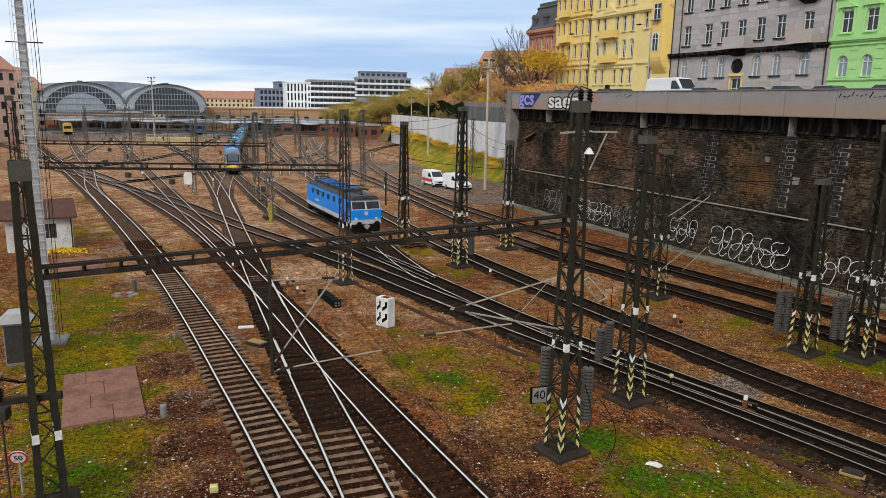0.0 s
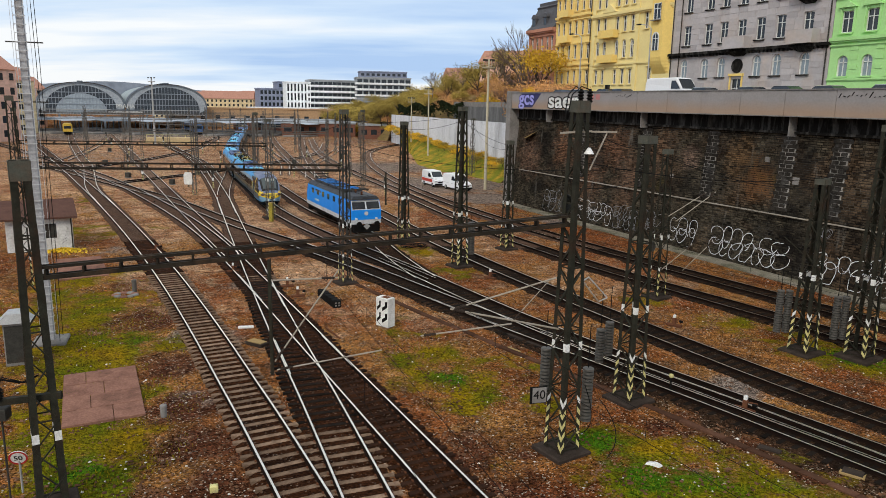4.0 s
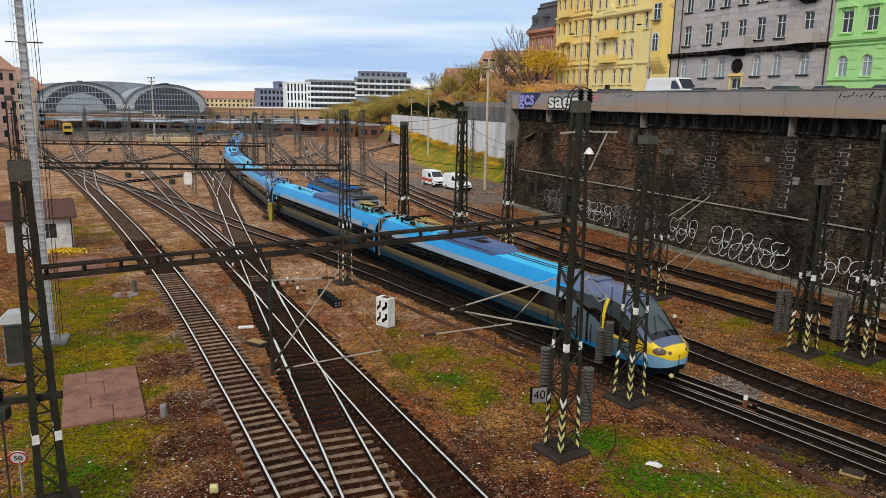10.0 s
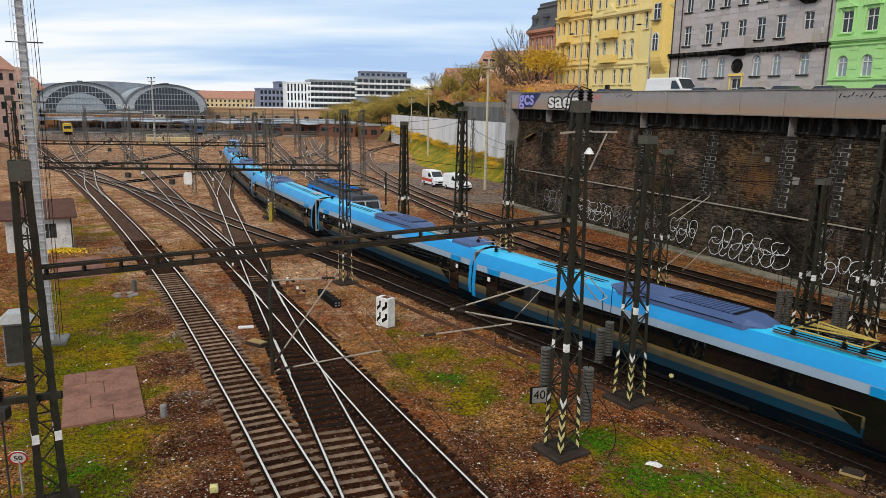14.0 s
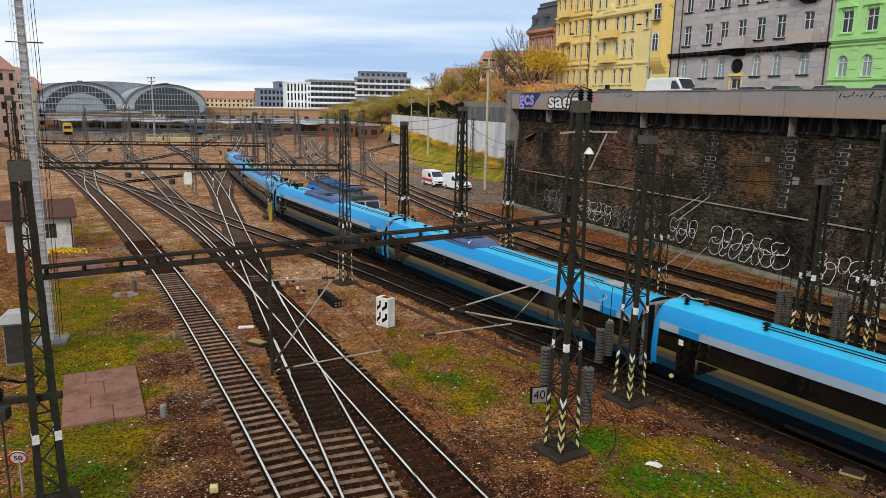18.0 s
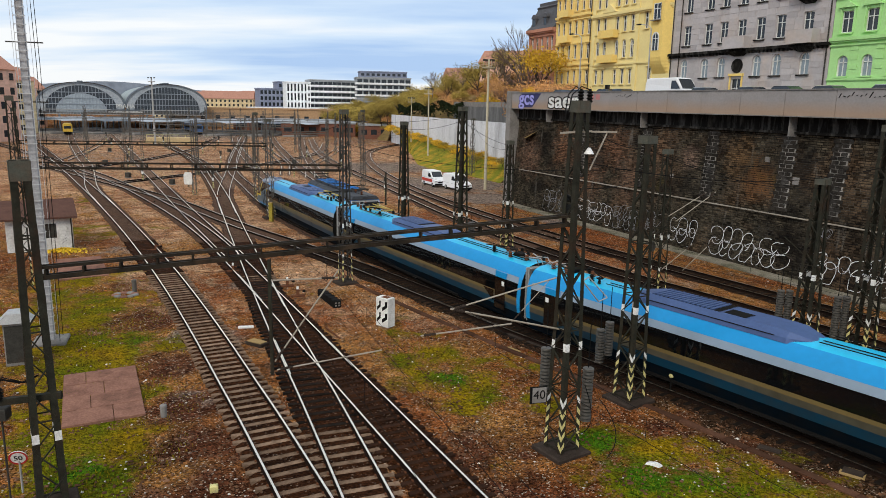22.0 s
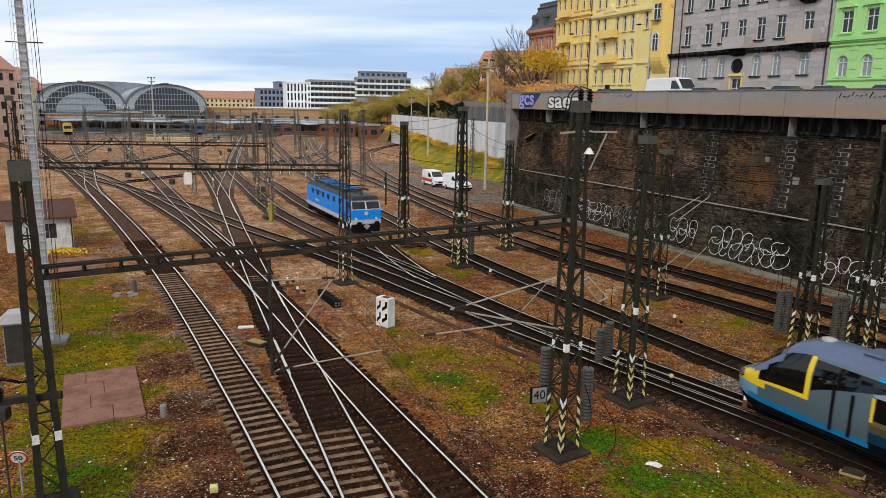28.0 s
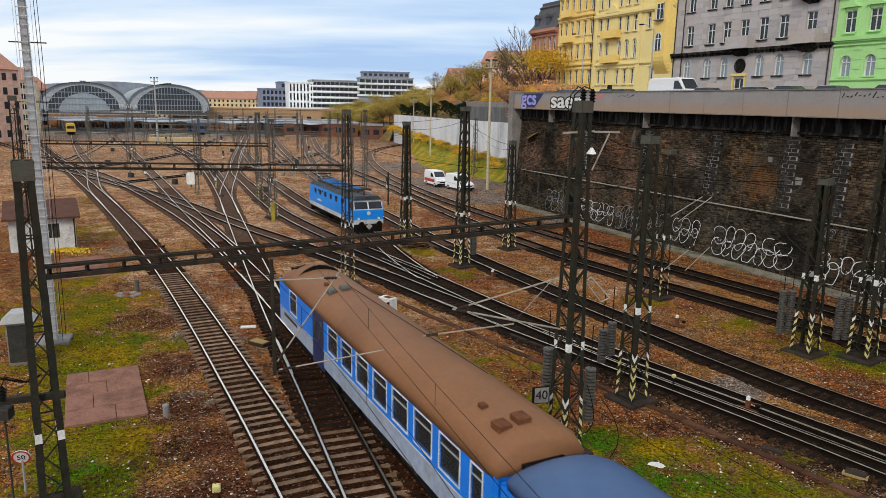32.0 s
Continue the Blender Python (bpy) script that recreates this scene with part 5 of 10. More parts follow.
    for j in range(6):
        z = 15.5 + j * 0.42
        for i in range(17):
            x = 26.05 + i * 0.8 + (0.4 if j % 2 else 0)
            if all(abs(x + 0.38 - c) > 1.05 for c in gc):
                part("ashlar", Mesh().box(x + 0.02, x + 0.75, -0.05, -0.004, z + 0.02, z + 0.4, chamfer=0.0), green, gr)
    # red house with a mansard roof further on
    rc = [-x for x in (22.4, 23.7, 25.3, 26.7, 28.1)]
    r = house("red_house", "pink-red corner house with a dark slate mansard roof", -29.3, -21.4, 23.9, red,
              [(rc, 14.4, 0.8, 1.9, False), (rc, 17.4, 0.8, 2.0, False), (rc, 20.6, 0.8, 2.0, False)], slate, bands=((23.4, 0.45, 0.6), (20.0, 0.2, 0.2)), roof=0.5, hood=red)
    rings = [(23.9, -0.1), (24.5, 0.35), (25.3, 0.62), (26.2, 0.82), (27.0, 1.1), (27.25, 0.95), (27.5, 1.3)]
    part("mansard", Mesh().sweep([[(a, b, z) for a, b in ((-29.3 + k, -0.3 + k), (-21.4 - k * 0.2, -0.3 + k), (-21.4 - k * 0.2, 11 - k), (-29.3 + k, 11 - k))] for z, k in rings]), slate, r)
    for x in (-27.9, -24.6):
        dm = part("dormer", Mesh().box(x - 0.6, x + 0.6, 0.0, 1.5, 24.1, 25.6).sweep([[(x - 0.75, yy, 25.6), (x + 0.75, yy, 25.6), (x + 0.5, yy, 26.05), (x, yy, 26.25), (x - 0.5, yy, 26.05)] for yy in (-0.12, 1.6)]), slate, r)
        part("pane", Mesh().box(x - 0.35, x + 0.35, -0.02, -0.004, 24.35, 25.45), M["glass"], dm)
    part("cresting", Mesh().box(-28.0, -21.8, 1.0, 1.06, 27.5, 27.95), slate, r)
    for x in (-26.2, -23.0):
        part("chimney", Mesh().box(x - 0.5, x + 0.5, 4.0, 4.8, 27.3, 29.2, chamfer=0.05), red, r)


RIB_A, RIB_B = Vector((11.5, 118.0, 0)), Vector((-17.0, 230.0, 0))


def ribbed_wall():
    """Ribbed concrete wall beyond the end of the stone wall, and the older wall set back above it."""
    a, b = RIB_A, RIB_B
    d = (b - a).normalized()
    nrm = Vector((-d.y, d.x, 0))  # towards the yard
    hold = thing("wall_ribbed", "light grey ribbed concrete retaining wall", "retaining wall", kind="structure")
    n = 64
    for i in range(n):
        p, q = a + (b - a) * (i / n), a + (b - a) * ((i + 1) / n)
        g0 = 0.06
        zt = 9.2 - 0.8 * i / n
        k0, k1 = p + d * g0, q - d * 0.02
        bar = Mesh().bar((*((k0.x + k1.x) / 2, (k0.y + k1.y) / 2), -0.5), (*((k0.x + k1.x) / 2, (k0.y + k1.y) / 2), zt), 0.5, (k1 - k0).length, up=(d.x, d.y, 0))
        part("concrete_panel", bar, M["fence"], hold)
    part("return_wall", Mesh().bar((9.6, 92.6, 5.0), (11.9, 118.2, 5.0), 0.5, 11.0), M["concrete"], hold)
    back = -nrm * 2.0
    for (s0, s1, z0, z1, mat, nm) in ((-0.2, 0.4, 8.6, 11.7, "old_wall", "upper_wall"), (-0.2, 0.4, 11.7, 12.65, "concrete", "upper_kerb")):
        p, q = a + (b - a) * s0 + back, a + (b - a) * s1 + back
        w = Mesh().bar((p.x, p.y, (z0 + z1) / 2), (q.x, q.y, (z0 + z1) / 2), 0.5, z1 - z0)
        part(nm, w, M[mat], hold)
    rail = surface("ochre_railing", (0.35, 0.2, 0.08), None, 3, 0.8)
    p, q = a + (b - a) * -0.15 + back, a + (b - a) * 0.35 + back
    for z in (13.2, 13.6):
        part("railing_bar", Mesh().bar((p.x, p.y, z), (q.x, q.y, z), 0.06), rail, hold)
    for i in range(15):
        e = p + (q - p) * (i / 14)
        part("railing_post", Mesh().bar((e.x, e.y, 12.65), (e.x, e.y, 13.65), 0.07), rail, hold)


def hill_edge(y):
    return 9.6 + (y - 93) * 0.076 if y < 118 else 11.5 - (y - 118) * 0.2545 if y < 230 else -17.0 - (y - 230) * 0.45


def hill_height(x, y):
    """Height of the slope: level with the street near the houses, low towards the station."""
    u = max(0.0, x - hill_edge(y))
    z = (8.8 if y < 215 else 8.8 - min(8.5, (y - 215) * 0.16)) + (0.5 if y < 215 else 0.24) * u
    return min(z, 15.0 + 0.12 * u) if y > 140 else min(z, 12.4 + 0.12 * max(0, u - 10))


def hill():
    """The wooded slope behind the walls, one uneven sheet."""
    verts, faces = [], []
    nx, ny = 26, 44
    for j in range(ny):
        s = j / (ny - 1)
        ya = 88 + 300 * s
        xa = hill_edge(ya)
        for i in range(nx):
            u = i / (nx - 1)
            x = xa + u * 120
            z = hill_height(x, ya) + 0.5 * noise.noise((x * 0.06, ya * 0.06, 2))
            if i == 0:
                z = 8.2 if ya < 230 else -0.5
            verts.append((x + (0.6 if ya < 230 else 0), ya, z))
    for j in range(ny - 1):
        for i in range(nx - 1):
            k = j * nx + i
            faces.append((k, k + 1, k + nx + 1, k + nx))
    me = bpy.data.meshes.new("hillside")
    me.from_pydata(verts, [], faces)
    me.materials.append(surface("leaf_littered_slope", (0.26, 0.16, 0.07), (0.16, 0.13, 0.05), 0.12, 0.95, 0, 0.8, 20, 0.5, (0.07, 0.06, 0.025), 0.3))
    me.shade_smooth()
    tagged(new("hillside", me), "leaf-littered autumn slope behind the walls", "hillside", kind="structure")
    # grass bank at the foot of the ribbed wall
    top = [(11.2, 118, 2.5), (1.9, 155, 3.2), (-7.5, 192.7, 3.9), (-16.7, 230, 4.6)]
    foot = [(9.0, 114.3), (4.3, 125.2), (-1.8, 133.5), (-5.7, 146.4), (-8.0, 172.0), (-11.0, 200.0), (-15.5, 229.0)]
    rows = []
    for i in range(33):
        f = i / 32
        k = min(2, int(f * 3))
        p = Vector(top[k]).lerp(Vector(top[k + 1]), f * 3 - k)
        g = f * (len(foot) - 1)
        m = min(len(foot) - 2, int(g))
        q = Vector((*foot[m], GROUND - 0.08)).lerp(Vector((*foot[m + 1], GROUND - 0.08)), g - m)
        rows.append([p.lerp(q, e) + Vector((0.3 * noise.noise((i, e * 5, 0)), 0, (0.7 * math.sin(e * math.pi) * (-0.6) + 0.15 * noise.noise((i * 0.7, e * 6, 3))) * (1 if 0 < e < 1 else 0))) for e in (0, 0.15, 0.3, 0.5, 0.7, 0.85, 1.0)])
    bank = Mesh().sweep(rows, closed=False)
    bank.smooth = True
    gb = part("grass_bank", bank, surface("bank_grass", (0.11, 0.15, 0.018), (0.27, 0.21, 0.025), 0.3, 0.95, 0, 1.0, 30, 0.4, (0.48, 0.26, 0.035), 0.3, grain=0.5, dirt_amount=0.8))
    tagged(gb, "green and yellow autumn grass bank below the ribbed wall", "grass bank", kind="structure")

# ---- masts, portals, wires ----
TURN = -57.0
MASTS = []
BEAMS = []


def lattice_mast(x, y, h, base=0.86, top=0.46, cell=0.75, striped=True, mat="mast", foot=True, turn=TURN, cap=0.25, white=True, single=False, stripes=5, white_z=4.0, leg=0.0, label="dark lattice steel catenary mast with striped foot"):
    hold = thing("catenary_mast", label, "catenary mast", group="catenary masts", m=pose(x, y, GROUND, 0, 0, turn))
    z0 = 0.15 if foot else 0.0
    hh = h - GROUND
    half = lambda z: (base + (top - base) * (z - z0) / (hh - z0)) / 2
    lw = leg or (0.16 if base > 0.84 else 0.085 if base > 0.6 else 0.06)
    for sx, sy in ((-1, -1), (1, -1), (1, 1), (-1, 1)):
        a, b = half(z0), half(hh)
        leg = Mesh().angle((sx * a, sy * a, z0), (sx * b, sy * b, hh), lw, 0.014, -sx, -sy)
        lg = part("leg", leg, M[mat], hold)
        if striped:
            for k in range(stripes):
                z = z0 + 0.06 + k * 0.42
                rise = lw * 1.3
                st = Mesh()
                for ax, ay in ((1, 0), (0, 1)):
                    c = lambda zz, u: (sx * (half(zz) + 0.005 - lw * u * ax), sy * (half(zz) + 0.005 - lw * u * ay), zz)
                    st.poly([c(z, 0), c(z + rise, 1), c(z + rise + 0.2, 1), c(z + 0.2, 0)])
                part("warning_stripe", st, M["yellow" if k < 4 else "white"], lg)
            if white:
                z = white_z
                c, d = half(z) + 0.004, half(z + 0.3) + 0.004
                part("white_band", Mesh().angle((sx * c, sy * c, z), (sx * d, sy * d, z + 0.3), lw + 0.002, 0.02, -sx, -sy), M["white"], lg)
    for face in range(4):
        mesh = Mesh()
        z, k = z0 + 0.1, 0
        ca, sa = math.cos(face * math.pi / 2), math.sin(face * math.pi / 2)
        rot = lambda px, py, pz: (px * ca - py * sa, px * sa + py * ca, pz)
        while z + cell < hh:
            a, b = half(z) - 0.02, half(z + cell) - 0.02
            s = 1 if (k + face) % 2 else -1
            mesh.bar(rot(-s * a, -a, z), rot(s * b, -b, z + cell), 0.06 if base > 0.84 else 0.05, 0.035 if base > 0.84 else 0.03)
            if single:
                part("brace", mesh, M[mat], hold)
                mesh = Mesh()
            if k % 3 == 0:
                mesh.bar(rot(-a, -a, z), rot(a, -a, z), 0.012, 0.05)
                if single:
                    part("tie", mesh, M[mat], hold)
                    mesh = Mesh()
            z += cell
            k += 1
        if not single:
            tagged(part("bracing", mesh, M[mat], hold), kind="stuff")
    if foot:
        part("footing", Mesh().box(-base / 2 - 0.32, base / 2 + 0.32, -base / 2 - 0.32, base / 2 + 0.32, -0.3, z0, chamfer=0.05), M["foot"], hold)
    if cap:
        t = half(hh) + 0.03
        part("head_plate", Mesh().box(-t, t, -t, t, hh - cap - 0.05, hh - cap).box(-t, t, -t, -t + 0.02, hh - cap, hh + 0.02).box(-t, t, t - 0.02, t, hh - cap, hh + 0.02).box(-t, -t + 0.02, -t, t, hh - cap, hh + 0.02).box(t - 0.02, t, -t, t, hh - cap, hh + 0.02), M["plate"], hold)
    MASTS.append(hold)
    return hold


def portal_beam(p, q, z0, z1, depth=0.55, wide=0.5, step=1.55, mat="beam"):
    """A Vierendeel portal beam from mast to mast."""
    p, q = Vector((*p, z0)), Vector((*q, z1))
    t = (q - p)
    ln = t.length
    t.normalize()
    s = Vector((-t.y, t.x, 0)).normalized() * wide / 2
    hold = thing("portal_beam", "dark steel portal beam spanning the tracks", "portal beam", group="portal beams")
    for sd in (-1, 1):
        for z in (0, -depth):
            o = s * sd + Vector((0, 0, z))
            part("chord", Mesh().bar(p + o, q + o, 0.09, 0.085 if z == 0 else 0.13), M[mat], hold)
        n = int(ln / step)
        for i in range(n + 1):
            e = p + t * (0.2 + (ln - 0.4) * i / n) + s * sd
            part("post", Mesh().bar(e + Vector((0, 0, -0.062)), e + Vector((0, 0, -depth + 0.062)), 0.12, 0.05, up=tuple(t)), M[mat], hold)
    lace = Mesh()
    n = int(ln / 0.9)
    for i in range(n):
        a, b = p + t * (ln * i / n), p + t * (ln * (i + 1) / n)
        sg = 1 if i % 2 else -1
        for z in (0.0, -depth):
            lace.bar(a + s * sg + Vector((0, 0, z)), b - s * sg + Vector((0, 0, z)), 0.05, 0.012)
    part("lacing", lace, M[mat], hold)
    BEAMS.append(hold)
    return hold


def fixed_to(ob, parent):
    """Makes ob, which was built in place, a part of parent."""
    ob.parent = parent
    ob.matrix_parent_inverse = parent.matrix_basis.inverted()
    return ob


def nearest_mast(p):
    return min(MASTS, key=lambda o: (o.location.xy - Vector(p[:2])).length)


def strut(name, label, p, q, r=0.032, mat="arm", tip=True, parent=None):
    hold = fixed_to(part(name, Mesh().tube(p, q, r), M[mat], None, label), parent or nearest_mast(p))
    if tip:
        p, q = Vector(p), Vector(q)
        t = (p - q).normalized()
        part("insulator", Mesh().turned([(r, 0)] + [v for k in range(4) for v in ((r * 2.2, 0.05 + k * 0.09), (r * 1.2, 0.09 + k * 0.09))] + [(r, 0.42)], Matrix.Translation(q + t * 0.1) @ t.to_track_quat("Z", "Y").to_matrix().to_4x4(), 8), M["foot"], hold)
    return hold


def weight_stack(x, y, z0, z1, r=0.17):
    hold = thing("tension_weight", "stack of grey round cast-iron tension weights", "weight stack", group="tension weights")
    n = int((z1 - z0) / 0.26)
    me = Mesh().turned([(r * 0.5, 0), (r * 0.5, 0.025), (r * 1.12, 0.035), (r * 1.12, 0.105), (r * 0.5, 0.115), (r * 0.5, 0.155), (r * 1.12, 0.165), (r * 1.12, 0.235), (r * 0.5, 0.245), (r * 0.5, 0.26)], None, 14).data("weight", M["iron"])
    for i in range(n):
        o = new("weight", me)
        o.parent = hold
        o.location = (x, y, z0 + i * 0.26)
    part("rod", Mesh().tube((x, y, z0 - 0.05), (x, y, z1 + 1.4), 0.018), M["wire"], hold)
    return hold


def masts():
    lattice_mast(4.5, 24.2, 12.4, 0.9, 0.44, cap=0.32, single=True, label="near dark lattice mast carrying a portal beam and a speed sign")
    lattice_mast(8.2, 29.0, 11.1, 0.95, 0.5, single=True)
    lattice_mast(19.0, 35.6, 8.9, 1.05, 0.5, single=True)
    lattice_mast(21.6, 34.9, 11.6, 1.05, 0.55, single=True)
    lattice_mast(14.4, 46.1, 9.6, 0.8, 0.45)
    lattice_mast(1.3, 54.3, 12.0, 0.95, 0.5)
    lattice_mast(5.6, 61.4, 9.2, 0.85, 0.45)
    lattice_mast(-3.6, 63.0, 10.6, 0.85, 0.5)
    lattice_mast(-6.8, 48.3, 11.7, 0.75, 0.42, single=True, label="grey lattice portal mast with striped foot", mat="mast_grey")
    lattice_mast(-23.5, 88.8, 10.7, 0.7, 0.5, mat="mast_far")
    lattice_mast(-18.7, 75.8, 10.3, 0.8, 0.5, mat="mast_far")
    lattice_mast(-11.93, 19.9, 10.45, 0.86, 0.5, cell=0.92, cap=0.5, stripes=0, single=True, white_z=2.35, leg=0.19, label="near lattice mast at the west end of the portal")
    lattice_mast(-27.8, 46.0, 12.2, 0.7, 0.45, foot=False)
    lattice_mast(-43.5, 72.5, 11.0, 0.7, 0.45, foot=False)
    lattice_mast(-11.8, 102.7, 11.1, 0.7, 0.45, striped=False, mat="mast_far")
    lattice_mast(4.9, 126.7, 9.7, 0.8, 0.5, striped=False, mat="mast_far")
    portal_beam((-11.7, 19.95), (4.35, 24.15), 7.38, 8.55, 0.30, 0.22, 1.02)
    portal_beam((-27.6, 46.0), (-7.0, 48.2), 8.0, 8.0, 0.35, 0.35)
    portal_beam((-43.3, 72.5), (-18.8, 75.7), 7.75, 7.75, 0.3, 0.3)
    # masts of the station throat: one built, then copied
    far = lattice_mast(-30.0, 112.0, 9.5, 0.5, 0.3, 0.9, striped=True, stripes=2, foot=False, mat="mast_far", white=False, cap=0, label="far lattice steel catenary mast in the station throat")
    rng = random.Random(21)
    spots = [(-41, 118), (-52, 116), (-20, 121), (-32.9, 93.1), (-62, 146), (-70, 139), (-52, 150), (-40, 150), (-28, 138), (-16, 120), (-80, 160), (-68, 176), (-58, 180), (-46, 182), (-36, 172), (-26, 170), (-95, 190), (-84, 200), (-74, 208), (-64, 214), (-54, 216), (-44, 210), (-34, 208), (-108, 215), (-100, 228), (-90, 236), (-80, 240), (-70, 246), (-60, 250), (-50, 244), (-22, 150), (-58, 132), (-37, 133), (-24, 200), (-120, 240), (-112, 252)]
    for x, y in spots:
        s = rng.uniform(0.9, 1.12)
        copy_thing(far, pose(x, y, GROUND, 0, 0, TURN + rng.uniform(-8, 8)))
    for a, b, z in (((-62, 146), (-28, 138), 7.4), ((-95, 190), (-36, 172), 7.6), ((-108, 215), (-44, 210), 7.6), ((-52, 116), (-20, 121), 7.2), ((-120, 240), (-50, 244), 7.8)):
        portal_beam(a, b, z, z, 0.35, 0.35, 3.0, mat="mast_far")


MAST_IN = pose(4.5, 24.2, GROUND, 0, 0, TURN)


def fixed_bar(p, q, w):
    """A bar given in place, for the near mast that carries it."""
    inv = MAST_IN.inverted()
    return Mesh().bar(inv @ Vector(p), inv @ Vector(q), w)


def arms():
    for p, q, r in (
            # near mast
            ((3.98, 24.06, 6.36), (0.34, 23.06, 5.43), 0.03), ((4.46, 24.19, 4.4), (0.29, 23.04, 5.45), 0.034), ((3.7, 23.98, 6.25), (2.43, 23.63, 4.85), 0.014),
            ((2.43, 23.63, 4.79), (-0.69, 22.78, 4.57), 0.028),
            # hung from the portal
                        # east masts
            ((14.09, 44.0, 5.58), (16.54, 44.6, 7.04), 0.026), ((14.57, 44.0, 5.26), (17.14, 44.6, 7.09), 0.026), ((13.94, 44.0, 2.15), (15.84, 44.3, 3.75), 0.026), ((15.27, 44.0, 2.11), (17.15, 44.3, 3.99), 0.026)):
        strut("catenary_arm", "grey steel catenary support arm", p, q, r)
    for p, q, r in (((16.08, 35.8, 5.97), (18.05, 35.6, 4.63), 0.028), ((17.48, 35.8, 5.88), (19.51, 35.6, 4.12), 0.028)):
        strut("catenary_arm", "dark steel catenary support arm", p, q, r, "mast")
    for p, q in (((-3.31, 22.06, 7.0), (-5.31, 21.51, 4.05)), ((-1.98, 22.42, 4.17), (-5.26, 21.52, 3.76)), ((-5.4, 21.48, 6.72), (-3.35, 22.05, 6.72))):
        strut("catenary_arm", "grey steel arm hung from the portal beam", p, q, 0.026, parent=BEAMS[0])
    for x, y, z1, z0 in ((-5.4, 21.48, 7.4, 3.6), (-4.0, 48.5, 7.6, 5.3)):
        part("drop_post", Mesh().bar((x, y, z0), (x, y, z1), 0.1, 0.1), M["mast"], BEAMS[0] if y < 30 else BEAMS[1], "dark steel drop post hung from the beam")
    fr = strut("pull_off_frame", "pale steel pull-off frame on the mast", (4.95, 24.3, 6.2), (5.6, 24.5, 5.4), 0.024, tip=False)
    part("frame_bar", Mesh().tube((5.2, 24.5, 6.3), (5.95, 24.7, 5.5), 0.024).tube((5.6, 24.5, 5.4), (5.95, 24.7, 5.5), 0.024).tube((4.95, 24.3, 6.2), (5.2, 24.5, 6.3), 0.024), M["galv"], fr)
    near = MASTS[0]
    part("cross_arm", fixed_bar((3.85, 24.0, 11.35), (4.95, 24.3, 11.42), 0.06), M["arm"], near, "pale steel cross arm")
    side_arm = part("side_arm", fixed_bar((4.95, 24.3, 11.4), (5.85, 24.5, 11.4), 0.06), M["arm"], near, "pale steel side arm with a brace")
    part("brace_rod", fixed_bar((5.5, 24.43, 11.35), (4.95, 24.3, 10.1), 0.04), M["arm"], side_arm)
    part("mast_lamp", Mesh().turned([(0.04, 0.16), (0.15, 0.0), (0.17, -0.05), (0.04, -0.06)], MAST_IN.inverted() @ pose(4.85, 24.05, 10.72), 12), M["white"], near, "white conical lamp")
    for k in range(2):
        part("insulator", Mesh().turned([(0.05, 0)] + [v for q in range(4) for v in ((0.12, 0.05 + q * 0.1), (0.06, 0.1 + q * 0.1))] + [(0.05, 0.46)], MAST_IN.inverted() @ pose(4.5 + 0.3 * k, 24.2, 12.35), 9), M["black"], near)
        pts = [(4.5 + 0.3 * k, 24.2, 12.78), (4.3 + 0.2 * k, 24.1, 12.88), (4.05 + 0.12 * k, 24.0, 12.6), (3.95 + 0.1 * k, 23.9, 12.0)]
        part("jumper_cable", Mesh().path([MAST_IN.inverted() @ Vector(p) for p in pts], 0.02), M["wire"], near)
    weight_stack(3.85, 24.7, 1.5, 3.6)
    weight_stack(5.35, 24.3, 0.9, 3.2, 0.18)
    weight_stack(2.2, 54.8, 0.6, 3.2, 0.24)
    weight_stack(7.35, 29.7, 1.5, 3.2)
    weight_stack(6.95, 29.6, 1.2, 3.0)
    for dx in (0, 0.45):
        weight_stack(17.9 + dx, 36.3, 0.6, 3.0, 0.17)
        weight_stack(20.55 + dx, 35.6, 0.5, 3.0, 0.17)
    # wheels of the tensioners
    for x, y, z in ((13.3, 44.2, 3.6), (4.3, 24.6, 8.9)):
        w = part("tension_wheel", Mesh().turned([(0.3, -0.04), (0.34, 0), (0.3, 0.04), (0.24, 0.02), (0.24, -0.02)], pose(x, y, z, 80, 0, 40), 18), M["mast_grey"])
        fixed_to(w, nearest_mast((x, y)))


